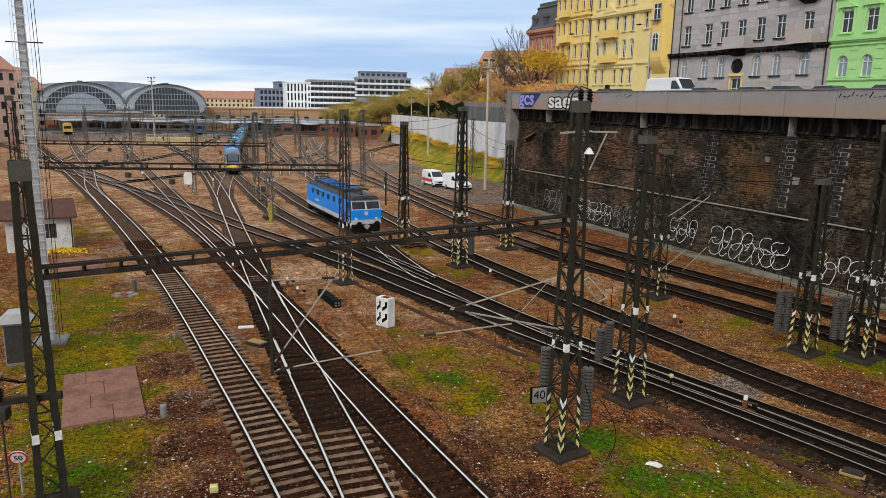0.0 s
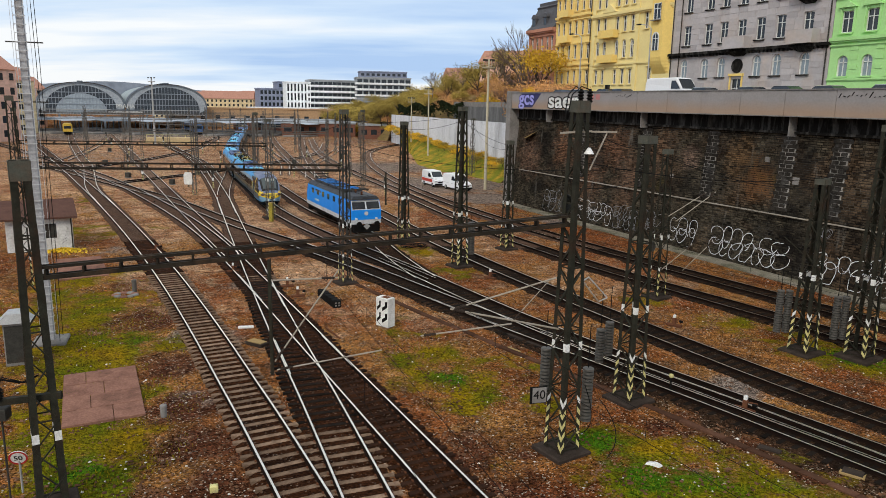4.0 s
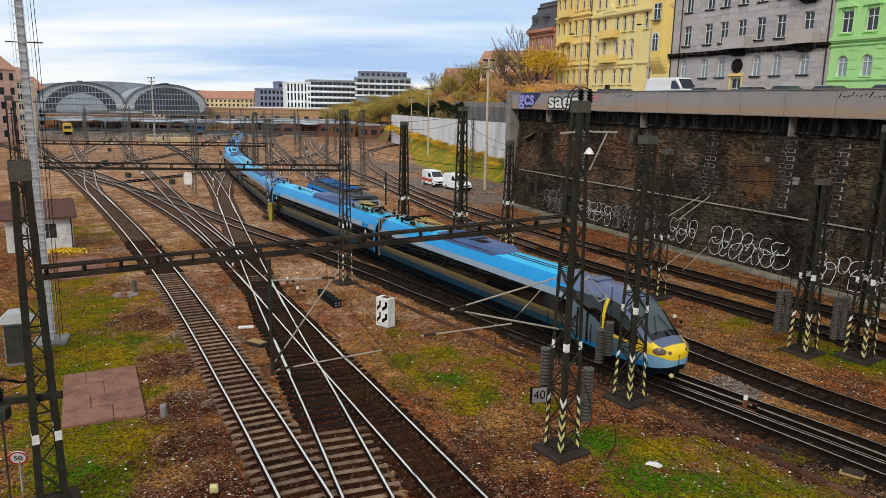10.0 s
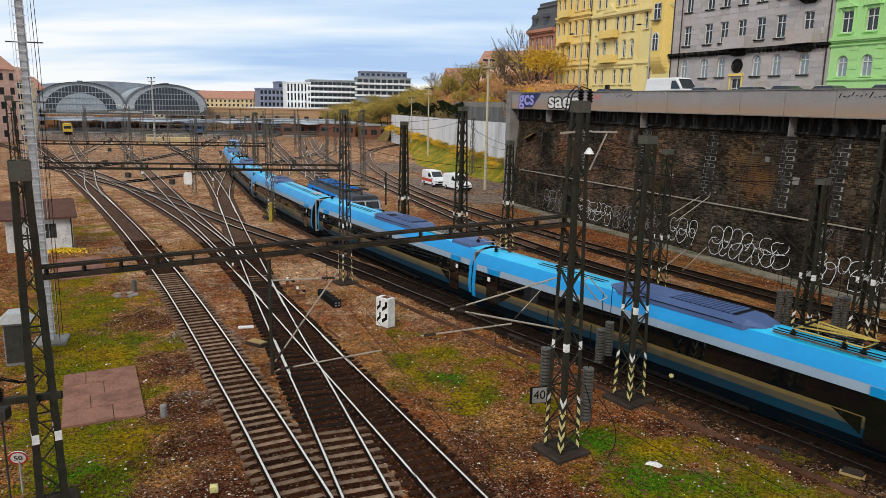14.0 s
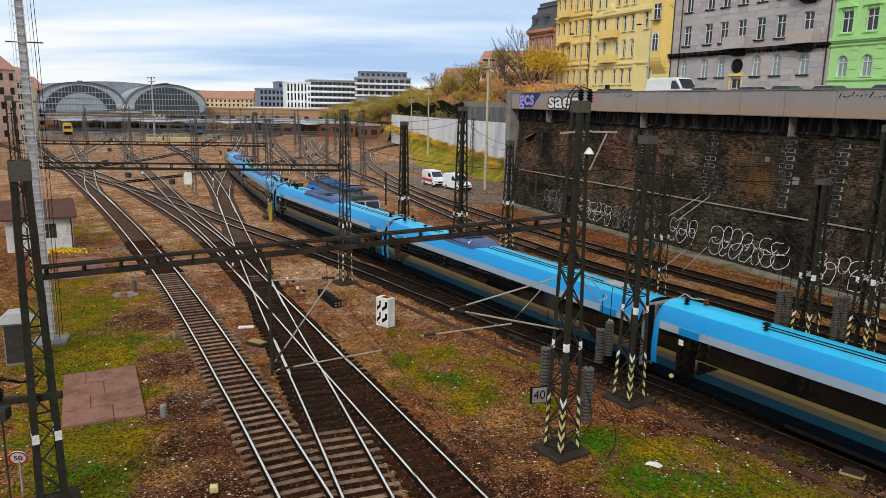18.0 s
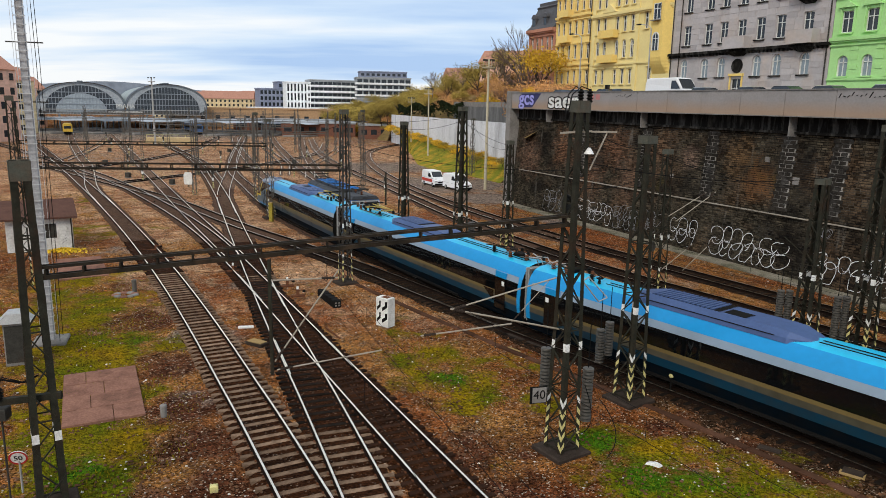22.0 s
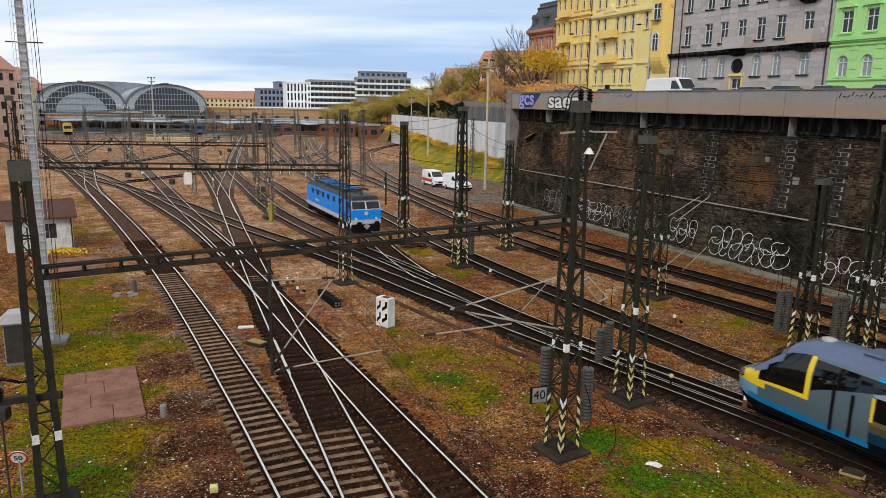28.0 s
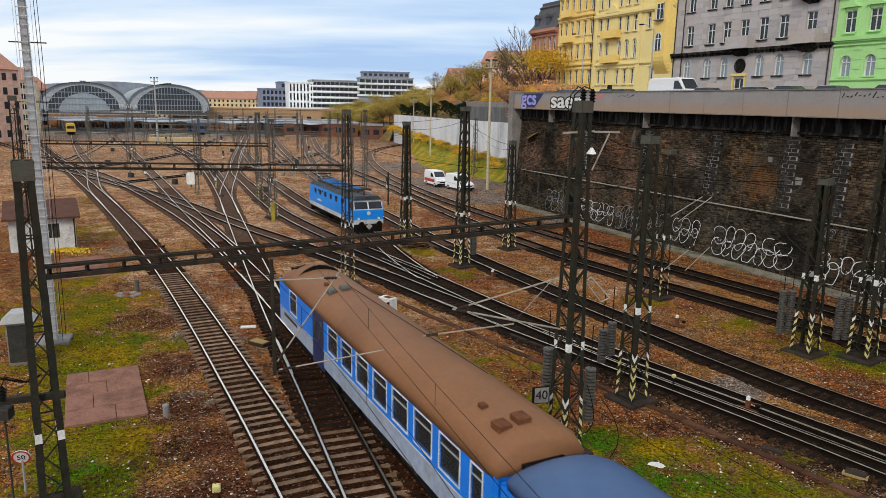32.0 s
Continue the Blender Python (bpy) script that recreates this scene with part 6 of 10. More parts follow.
def wires():
    """Contact and carrying wires over the tracks."""
    rng = random.Random(4)
    for name, a, b in (("west", -8, 150), ("middle", -8, 140), ("cross", -8, 110), ("main", -8, 160), ("east", -8, 170), ("far_east", -8, 170), ("wall_track", -8, 150), ("crossover", 6, 80), ("siding", 52, 170)):
        p = PATHS[name]
        idx = [i for i in range(len(p)) if a < p[i, 1] < b][::6]
        hold = thing("overhead_line", "black overhead contact and carrying wires above a track", "overhead line", group="overhead lines")
        con, car, drop = [], [], Mesh()
        for k, i in enumerate(idx):
            x, y = p[i]
            sag = 0.9 * (1 - (2 * ((k % 16) / 16) - 1) ** 2)
            con.append((x, y, 5.5))
            car.append((x, y, 7.0 - sag))
            if k % 2 == 0:
                drop.bar((x, y, 5.5), (x, y, 7.0 - sag), 0.009)
        part("contact_wire", Mesh().path(con, 0.007), M["wire"], hold)
        part("carrying_wire", Mesh().path(car, 0.006), M["wire"], hold)
        tagged(part("droppers", drop, M["wire"], hold), kind="stuff")
    # feeders and cross wires between masts and wall
    for p, q, sag in (((4.5, 24.2, 11.8), (8.2, 29.0, 10.6), 0.3), ((8.2, 29, 10.6), (19, 35.6, 8.4), 0.5), ((1.3, 54.3, 11.4), (-6.8, 48.3, 11), 0.3), ((1.3, 54.3, 11), (5.6, 61.4, 8.8), 0.3), ((14.4, 46.1, 9.2), (19, 35.6, 8.4), 0.4),
                      ((4.5, 24.2, 9.5), (14.4, 46.1, 9.0), 0.6), ((-11.9, 19.9, 9.8), (-27.8, 46, 9.8), 0.7), ((-27.8, 46, 10), (-43.5, 72.5, 10), 0.8), ((5.6, 61.4, 8.9), (16.6, 73.0, 9.0), 0.4), ((14.4, 46.1, 9.3), (25.5, 55.5, 8.0), 0.4),
                      ((19, 35.6, 8.0), (29.5, 46.6, 9.5), 0.4), ((21.6, 34.9, 11), (29.8, 46, 11), 0.3), ((-6.8, 48.3, 10.8), (-18.7, 75.8, 9.8), 0.8), ((-3.6, 63, 10), (1.3, 54.3, 11), 0.3), ((-3.6, 63, 9.6), (-11.8, 102.7, 10), 1.0), ((5.6, 61.4, 8.5), (4.9, 126.7, 9), 1.4),
                      ((8.2, 29, 9.8), (-6.8, 48.3, 9.5), 0.7), ((21.6, 34.9, 10.4), (14.4, 46.1, 8.6), 0.4), ((4.6, 24.2, 10.4), (21.6, 34.9, 9.6), 0.7)):
        pts = [Vector(p).lerp(Vector(q), k / 12) - Vector((0, 0, sag * 4 * (k / 12) * (1 - k / 12))) for k in range(13)]
        tagged(part("span_wire", Mesh().path(pts, 0.014), M["wire"]), "black span wire strung between masts", "wire", group="span wires")


def light_poles():
    def floodlight(x, y, h, r, mat, z=GROUND):
        hold = thing("floodlight_mast", "slim pale floodlight pole with a lamp platform", "light pole", group="floodlight poles", m=pose(x, y, z))
        hh = h - z
        part("pole", Mesh().tube((0, 0, 0), (0, 0, hh), r, r * 0.6, 10), mat, hold)
        part("platform", Mesh().turned([(0.9, hh - 1.3), (0.95, hh - 1.2), (0.95, hh - 1.12), (0.2, hh - 1.1)], None, 12), mat, hold)
        for k in range(4):
            a = k * math.pi / 2 + 0.4
            px, py = 0.75 * math.cos(a), 0.75 * math.sin(a)
            part("lamp", Mesh().box(px - 0.18, px + 0.18, py - 0.12, py + 0.12, hh - 0.3, hh, chamfer=0.03), M["mast_grey"], hold)
            part("railing", Mesh().bar((px * 1.15, py * 1.15, hh - 1.1), (px * 1.15, py * 1.15, hh - 0.1), 0.04), mat, hold)
    pale = surface("pale_pole_paint", (0.5, 0.45, 0.32), (0.4, 0.36, 0.27), 1.5, 0.6, 0, 0.1)
    floodlight(6.1, 105.6, 18.6, 0.24, pale)
    floodlight(-3.6, 152.0, 15.3, 0.2, pale, 1.2)
    floodlight(-9.0, 190.0, 13.6, 0.18, pale, 2.0)
    floodlight(-79.8, 196.9, 17.7, 0.3, M["galv"])
    # tall lattice light tower with its ladder
    hold = thing("light_tower", "tall grey concrete light tower with steel rungs", "light tower", m=pose(-20.3, 35.1, GROUND, 0, 0, 20))
    part("shaft", Mesh().sweep([[(sx * w, sy * w, z) for sx, sy in ((-1, -1), (1, -1), (1, 1), (-1, 1))] for z, w in ((0, 0.185), (26, 0.125))]), surface("light_concrete", (0.42, 0.42, 0.43), (0.30, 0.30, 0.31), 1.2, 0.85, 0, 0.3, dirt=(0.24, 0.235, 0.23), dirt_scale=0.8), hold)
    rungs = surface("galvanised_rungs", (0.55, 0.56, 0.57), (0.42, 0.43, 0.44), 4, 0.5, 0.4, 0.05)
    for k in range(62):
        z = 0.6 + k * 0.4
        w = 0.185 - 0.06 * z / 26
        part("rung", Mesh().bar((-w - 0.09, -w - 0.13, z), (w + 0.09, -w - 0.13, z), 0.035).bar((-w - 0.09, -w - 0.13, z), (-w - 0.09, 0, z), 0.02).bar((w + 0.09, -w - 0.13, z), (w + 0.09, 0, z), 0.02), rungs, hold)
    for sx in (-1, 1):
        part("ladder_stile", Mesh().bar((sx * 0.275, -0.315, 0.4), (sx * 0.215, -0.255, 25.4), 0.025), rungs, hold)
        part("guide_rail", Mesh().bar((sx * 0.42, -0.1, 0.4), (sx * 0.36, -0.1, 25.4), 0.015), rungs, hold)
    for z in (9.5, 12.2, 15.0, 17.6):
        part("bracket", Mesh().bar((-0.7, 0, z), (0.9, 0, z), 0.06), M["mast_grey"], hold)
    part("plinth", Mesh().box(-0.8, 0.8, -0.8, 0.8, -0.3, 0.12, chamfer=0.04), M["concrete"], hold)
    for sy in (-0.5, 0.5):
        part("cable", Mesh().path([(0.5, sy, 0.1), (0.6, sy * 0.9, 14), (0.5, sy * 0.8, 25)], 0.015), M["wire"], hold)


def street_lamps():
    for x, top in ((9.6, 20.6), (-3.5, 20.6)):
        p = WALL @ Vector((x, 7.5, 12.55))
        hold = thing("street_lamp", "slim grey street lamp with a curved arm", "street lamp", group="street lamps", m=pose(p.x, p.y, p.z, 0, 0, -66))
        hh = top - 12.55
        part("pole", Mesh().tube((0, 0, 0), (0, 0, hh), 0.1, 0.06, 10), M["galv"], hold)
        part("arm", Mesh().path([(0, 0, hh), (-0.3, -0.2, hh + 0.35), (-1.0, -0.7, hh + 0.5)], 0.045, 6), M["galv"], hold)
        part("lamp_head", Mesh().box(-1.5, -0.9, -0.85, -0.6, hh + 0.42, hh + 0.56, chamfer=0.03), M["black"], hold)


# ---- station and distance ----


def station():
    steel = surface("station_steel", (0.15, 0.17, 0.195), (0.10, 0.115, 0.135), 0.3, 0.6, 0.1, 0.1)
    roofm = surface("grey_metal_roof", (0.30, 0.34, 0.345), (0.23, 0.265, 0.27), 0.15, 0.6, 0.1, 0.2)
    glaz = surface("hall_glazing", (0.36, 0.41, 0.45), (0.26, 0.30, 0.34), 0.12, 0.35, 0, 0.05)
    dark = surface("dark_hall_glass", (0.05, 0.062, 0.078), (0.03, 0.038, 0.05), 0.2, 0.3, 0, 0.05)
    panel = surface("hall_haunch_panel", (0.40, 0.43, 0.46), (0.32, 0.35, 0.38), 0.2, 0.6, 0.1, 0.05)
    bars = surface("hall_mullion_paint", (0.30, 0.33, 0.37), (0.24, 0.27, 0.30), 0.5, 0.6, 0, 0.05)
    o, e = Vector((-158.0, 278.0, 0)), Vector((-101.0, 306.0, 0))
    ax = (e - o).normalized()
    m = Matrix.Translation(o) @ Matrix.Rotation(math.atan2(ax.y, ax.x), 4, "Z")
    span = (e - o).length / 2
    for k in range(2):
        hold = thing("train_hall", "wide arched train hall with steel ribs and grey glazing", "train hall", group="train halls", m=m @ Matrix.Translation((span * k, 0, 0)))
        c, zs, zt = span / 2, 8.3, 17.6
        arc = lambda s: [(c - (c - s) * math.cos(a), zs - s + (zt - zs) * math.sin(a) ** 0.85) for a in np.linspace(0, math.pi, 33)]
        out, inn = arc(0), arc(0.55)
        rim = Mesh()
        for i in range(32):
            a, b, d, f = out[i], out[i + 1], inn[i + 1], inn[i]
            rim.sweep([[(a[0], y, a[1]), (b[0], y, b[1]), (d[0], y, d[1]), (f[0], y, f[1])] for y in (-0.6, 0.4)])
        part("arch_rim", rim, steel, hold, "dark steel arched edge of the roof")
        part("roof", Mesh().sweep([[(x, y, z + 0.3) for x, z in out] for y in (0.4, 90)], closed=False), roofm, hold)
        part("ridge_vent", Mesh().box(c - 1.0, c + 1.0, -0.4, 88, zt + 0.2, zt + 0.7), steel, hold)
        # fan glazing: outer dark ring, inner pale field
        def zin(x, s):
            u = max(-1, min(1, (c - x) / (c - s)))
            return zs - s + (zt - zs) * math.sqrt(max(0, 1 - u * u)) ** 0.85
        outer, inner = Mesh(), Mesh()
        xs = np.linspace(1.0, span - 1.0, 26)
        for i in range(25):
            x0, x1 = xs[i], xs[i + 1]
            outer.quad((x0, 0, 5.4), (x1, 0, 5.4), (x1, 0, zin(x1, 0.9)), (x0, 0, zin(x0, 0.9)))
            if abs((x0 + x1) / 2 - c) < 8.5:
                f = lambda x: 6.0 + 7.5 * math.sqrt(max(0, 1 - ((x - c) / 9.2) ** 2))
                inner.quad((x0, -0.06, 6.0), (x1, -0.06, 6.0), (x1, -0.06, f(x1)), (x0, -0.06, f(x0)))
        part("glazing", outer, dark, hold)
        if k == 0:
            part("glazing", inner, glaz, hold, "pale inner fan of the hall glazing")
        # pale panels between the rim and the glazed arch, widest at the haunches
        ring, band = [], Mesh()
        for a in np.linspace(0, math.pi, 33):
            ring.append((c - (c - 3.0) * math.cos(a), 6.2 + (zt - 1.1 - 6.2) * math.sin(a) ** 0.87))
        for i in range(32):
            (a0, b0), (a1, b1), (c0, d0), (c1, d1) = inn[i], inn[i + 1], ring[i], ring[i + 1]
            band.sweep([[(a0, y, b0), (a1, y, b1), (c1, y, d1), (c0, y, d0)] for y in (-0.34, -0.1)])
        part("haunch_panel", band, panel, hold, "pale grey panels under the arched rim")
        for x in xs[::1]:
            top = zin(x, 0.9)
            if top > 5.6:
                part("mullion", Mesh().bar((x, -0.15, 5.4), (x, -0.15, top), 0.17), bars, hold)
        for z in (5.4, 7.2, 9.3, 11.6, 13.8):
            u = math.sqrt(max(0, 1 - ((z - (zs - 0.9)) / (zt - zs)) ** 2)) if z > zs else 1
            part("transom", Mesh().bar((c - (c - 1.0) * u, -0.2, z), (c + (c - 1.0) * u, -0.2, z), 0.28), M["galv"] if z < 8 else bars, hold)
        for x in (0.6, c - 8, c, c + 8, span - 0.6):
            part("column", Mesh().bar((x, 0.2, GROUND), (x, 0.2, 9 if x in (0.6, span - 0.6) else 5.4), 0.7), steel, hold)
    sign = thing("station_sign", "white letters of the station name on a steel beam", "station sign", m=m @ Matrix.Translation((span, -1.0, 8.6)))
    part("beam", Mesh().box(-5.4, 5.4, 0.1, 0.4, -1.9, -1.2), steel, sign)
    lettering("letters", "PRAHA", 2.2, pose(0, 0, 0, 90, 0, 0), M["white"], sign, deep=0.08)
    part("line_of_writing", Mesh().box(-6.5, 6.5, 0, 0.08, -2.4, -1.95), M["white"], sign)
    # platform roofs and platforms before the halls
    rng = random.Random(8)
    for k in range(9):
        x, y = -150 + k * 13.5, 262 + k * 1.2
        hold = thing("platform_canopy", "low dark platform roof on steel posts", "platform roof", group="platform roofs", m=pose(x, y, GROUND, 0, 0, 63))
        part("roof", Mesh().sweep([[(xx, -4, 4.3), (xx, 0, 4.9), (xx, 4, 4.3), (xx, 0, 4.6)] for xx in (-22, 24)]), steel if k % 2 else panel, hold)
        part("platform", Mesh().box(-26, 26, -3.2, 3.2, -0.2, 0.55, chamfer=0.04), M["concrete"], hold)
        for i in range(7):
            part("post", Mesh().bar((-20 + i * 7, 0, 0.55), (-20 + i * 7, 0, 4.6), 0.25), steel, hold)
    # signal bridge and service walkway across the throat
    for a, b, z, d in (((-150, 252), (-46, 262), 5.6, 0.9), ((-140, 246), (-60, 252), 7.0, 0.3)):
        portal_beam(a, b, z, z, d, 0.8, 4.0, mat="mast_far")
    # wagons and far trains stabled by the halls
    blue = surface("far_train_blue", (0.05, 0.13, 0.32), (0.04, 0.1, 0.25), 1, 0.5, 0, 0.1)
    yel = surface("works_yellow", (0.62, 0.40, 0.04), (0.5, 0.33, 0.05), 1, 0.6, 0, 0.1)
    for x, y, ln, mat, name, label, cat in ((-124.5, 236.5, 9, yel, "works_vehicle", "yellow track works vehicle standing in the station throat", "rail vehicle"), (-148, 246, 22, blue, "passenger_coach", "dark blue passenger coach standing at the halls", "coach"), (-92, 262, 24, blue, "passenger_coach", "dark blue passenger coach standing at a platform", "coach")):
        hold = thing(name, label, cat, m=pose(x, y, 0, 0, 0, 118))
        part("body", Mesh().sweep([[(xx, -1.4, 0.9), (xx, 1.4, 0.9), (xx, 1.4, 2.9), (xx, 1.0, 3.5), (xx, -1.0, 3.5), (xx, -1.4, 2.9)] for xx in (-ln / 2, ln / 2)]), mat, hold)
        part("windows", Mesh().box(-ln / 2 + 0.6, ln / 2 - 0.6, -1.42, 1.42, 1.9, 2.7), M["glass"], hold)
        part("windscreen", Mesh().box(-ln / 2 - 0.02, -ln / 2, -1.1, 1.1, 1.9, 2.8), M["glass"], hold)
        part("underframe", Mesh().box(-ln / 2 + 0.3, ln / 2 - 0.3, -1.1, 1.1, 0.1, 0.9), M["black"], hold)


def throat_things():
    """Dwarf signals, relay boxes and a tan loading ramp in the station throat."""
    rng = random.Random(77)
    sig = thing("dwarf_signal", "small dwarf signal on a striped post among far tracks", "signal", group="far signals", m=pose(-33, 101, GROUND))
    part("post", Mesh().bar((0, 0, 0), (0, 0, 2.6), 0.14), M["mast_grey"], sig)
    part("head", Mesh().box(-0.18, 0.18, -0.16, 0.1, 2.0, 2.6, chamfer=0.04), M["mast_grey"], sig)
    part("board", Mesh().box(-0.15, 0.15, -0.1, -0.06, 1.1, 1.5), M["white"], sig)
    for k in range(3):
        part("stripe", Mesh().box(-0.09, 0.09, -0.09, 0.09, 0.1 + 0.3 * k, 0.25 + 0.3 * k), M["yellow"], sig)
    box = thing("relay_box", "grey trackside relay box among far tracks", "relay box", group="relay boxes", m=pose(-25, 97, GROUND))
    part("body", Mesh().box(-0.4, 0.4, -0.25, 0.25, 0.1, 0.85, chamfer=0.03), M["mast_grey"], box)
    part("plinth", Mesh().box(-0.45, 0.45, -0.3, 0.3, 0.0, 0.1), M["concrete"], box)
    for x, y in ((-46, 108), (-57, 128), (-44, 140), (-70, 158), (-56, 165), (-34, 128), (-25, 118), (-83, 178), (-74, 188), (-62, 196), (-40, 166), (-31, 160), (-97, 205), (-88, 218), (-52, 205), (-15, 108), (-8, 96), (-20, 138)):
        copy_thing(sig, pose(x, y, GROUND, 0, 0, rng.uniform(-40, 10)))
    for x, y in ((-50, 112), (-64, 134), (-40, 104), (-78, 166), (-30, 142), (-92, 196), (-14, 98), (-52, 172), (-68, 204), (-27, 108)):
        copy_thing(box, pose(x, y, GROUND, 0, 0, rng.uniform(-40, 40)))
    ramp = thing("loading_ramp", "tan concrete loading ramp in the station throat", "ramp", m=pose(-77, 203, GROUND, 0, 0, 8))
    part("ramp_body", Mesh().box(-7, 6, -2, 2, 0, 1.6, chamfer=0.05), surface("tan_concrete", (0.52, 0.40, 0.22), (0.44, 0.34, 0.2), 0.4, 0.9), ramp)
    part("ramp_rail", Mesh().bar((-6.8, -1.9, 2.4), (5.8, -1.9, 2.4), 0.08), M["yellow"], ramp)
    for k in range(7):
        part("ramp_post", Mesh().bar((-6.8 + 2.1 * k, -1.9, 1.6), (-6.8 + 2.1 * k, -1.9, 2.4), 0.08), M["yellow"], ramp)


def block(name, label, x, y, w, d, h, rz, wall, rows, cols, band=None, z=0.0, roof=None, base=0.0, wh=0.5, ww=0.6, glass=None, flat=True):
    """A far building with rows of separate windows in its two seen sides."""
    hold = thing(name, label, "building", m=pose(x, y, z, 0, 0, rz))
    part("wall", Mesh().box(-w / 2, w / 2, -d / 2, d / 2, -2, h), wall, hold)
    fh = (h - base) / rows
    for r in range(rows):
        z0 = base + r * fh + fh * (1 - wh) / 2
        for c in range(cols):
            cw = w / cols
            xc = -w / 2 + cw * (c + 0.5)
            part("window", Mesh().box(xc - cw * ww / 2, xc + cw * ww / 2, -d / 2 - 0.06, -d / 2 + 0.05, z0, z0 + fh * wh), glass or M["glass"], hold)
        n2 = max(2, int(cols * d / w))
        for c in range(n2):
            cw = d / n2
            yc = -d / 2 + cw * (c + 0.5)
            for s in (1,):
                part("window", Mesh().box(s * w / 2 - 0.05, s * w / 2 + 0.06, yc - cw * ww / 2, yc + cw * ww / 2, z0, z0 + fh * wh) if s > 0 else Mesh().box(-w / 2 - 0.06, -w / 2 + 0.05, yc - cw * ww / 2, yc + cw * ww / 2, z0, z0 + fh * wh), glass or M["glass"], hold)
        if band:
            part("balcony_band", Mesh().box(-w / 2 - 0.9, w / 2 + 0.9, -d / 2 - 0.9, d / 2 + 0.9, base + r * fh - 0.25, base + r * fh + 0.75), band, hold)
    if flat:
        part("roof", Mesh().box(-w / 2 - 0.3, w / 2 + 0.3, -d / 2 - 0.3, d / 2 + 0.3, h, h + 0.6), roof or wall, hold)
    else:
        part("roof", Mesh().sweep([[(xx, -d / 2 - 0.5, h), (xx, 0, h + d * 0.33), (xx, d / 2 + 0.5, h)] for xx in (-w / 2 - 0.4, w / 2 + 0.4)]), roof, hold)
    return hold


def distance():
    white = surface("white_render", (0.82, 0.83, 0.84), (0.74, 0.75, 0.76), 0.1, 0.8, 0, 0.1)
    navy = surface("slate_blue_cladding", (0.22, 0.25, 0.34), (0.17, 0.19, 0.27), 0.2, 0.7, 0, 0.1)
    # plaster and tile colours lightened and desaturated to include distance haze
    och = surface("hazed_ochre_facade", (0.74, 0.60, 0.36), (0.66, 0.54, 0.33), 0.1, 0.85, 0, 0.1)
    sal = surface("hazed_salmon_facade", (0.72, 0.46, 0.36), (0.64, 0.42, 0.33), 0.1, 0.85, 0, 0.1)
    tiles = surface("hazed_red_tiles", (0.42, 0.22, 0.16), (0.36, 0.19, 0.14), 0.3, 0.85, 0, 0.2)
    grey = surface("grey_roof_sheet", (0.34, 0.36, 0.38), (0.26, 0.275, 0.29), 0.3, 0.7, 0, 0.1)
    # modern blocks
    block("office_block", "slate-blue modern office block", -98.5, 404, 13, 14, 16, 25, navy, 5, 6, wh=0.6, z=2)
    block("office_block", "tall slate-blue modern office block", -91.5, 416, 12, 14, 20, 25, navy, 6, 5, wh=0.6, z=2)
    block("office_block", "white modern block with tall window slots", -81.5, 396, 13, 12, 19.5, 22, white, 4, 7, wh=0.78, ww=0.45, z=2)
    block("apartment_block", "long white modern block with balcony bands", -64.5, 404, 25, 14, 21, 20, grey, 7, 10, band=white, z=2, wh=0.6, ww=0.9)
    block("apartment_block", "white terraced block with dark penthouse on the hill", -36, 410, 30, 16, 9.5, 12, grey, 3, 9, band=white, z=15.5, wh=0.6, ww=0.8)
    block("apartment_block", "low dark penthouse floor on the hill block", -36, 410, 26, 12, 2.6, 12, navy, 1, 9, z=25.7)
    block("low_office_block", "pale low block with a roof terrace", -78, 380, 50, 16, 8, 20, white, 2, 14, wh=0.4)
    # villas among the trees on the slope
    for x, y, z, w, h, rz in ((7.5, 236, 11.5, 15, 8.6, 15), (15.5, 182, 16.0, 12, 6.0, -20)):
        block("villa", "pink plastered villa with a red tiled roof on the slope", x, y, w, 10, h, rz, sal, 3, 5, z=z, roof=tiles, flat=False, wh=0.5, ww=0.4)
    # older rows
    for x, y, w, h, rz, mat, cols in ((-132, 440, 30, 12.5, 10, och, 12), (-112, 462, 34, 13, 12, sal, 12), (-165, 452, 30, 12, 5, och, 10)):
        block("tenement", "old plastered tenement with a red tiled roof", x, y, w, 14, h, rz, mat, 5, cols, roof=tiles, flat=False, wh=0.55, ww=0.4)
    for x, y, w, h, rz, mat in ((-128.5, 192, 22, 19, 70, sal), (-150, 235, 26, 17, 70, och), (-175, 282, 30, 15, 60, sal), (-122, 165, 20, 14, 65, och)):
        block("tenement", "salmon old town house with a red tiled roof", x, y, w, 14, h, rz, mat, 5, 7, roof=tiles, flat=False, wh=0.5, ww=0.4)
    # brown sheds at the edge of the throat
    for x, y, w in ((-46, 262, 26), (-20, 250, 20), (-30, 278, 22), (-66, 296, 40)):
        block("shed", "low brown brick railway shed", x, y, w, 9, 4.2, 8, surface("brown_brick", (0.2, 0.09, 0.06), (0.15, 0.07, 0.05), 1), 1, 6, roof=grey, wh=0.4)
    block("road_bridge", "long ochre viaduct wall behind the station throat", -60, 330, 130, 8, 8, 6, surface("ochre_wall", (0.42, 0.27, 0.15), (0.35, 0.23, 0.14), 0.2), 1, 20, wh=0.3, ww=0.3)
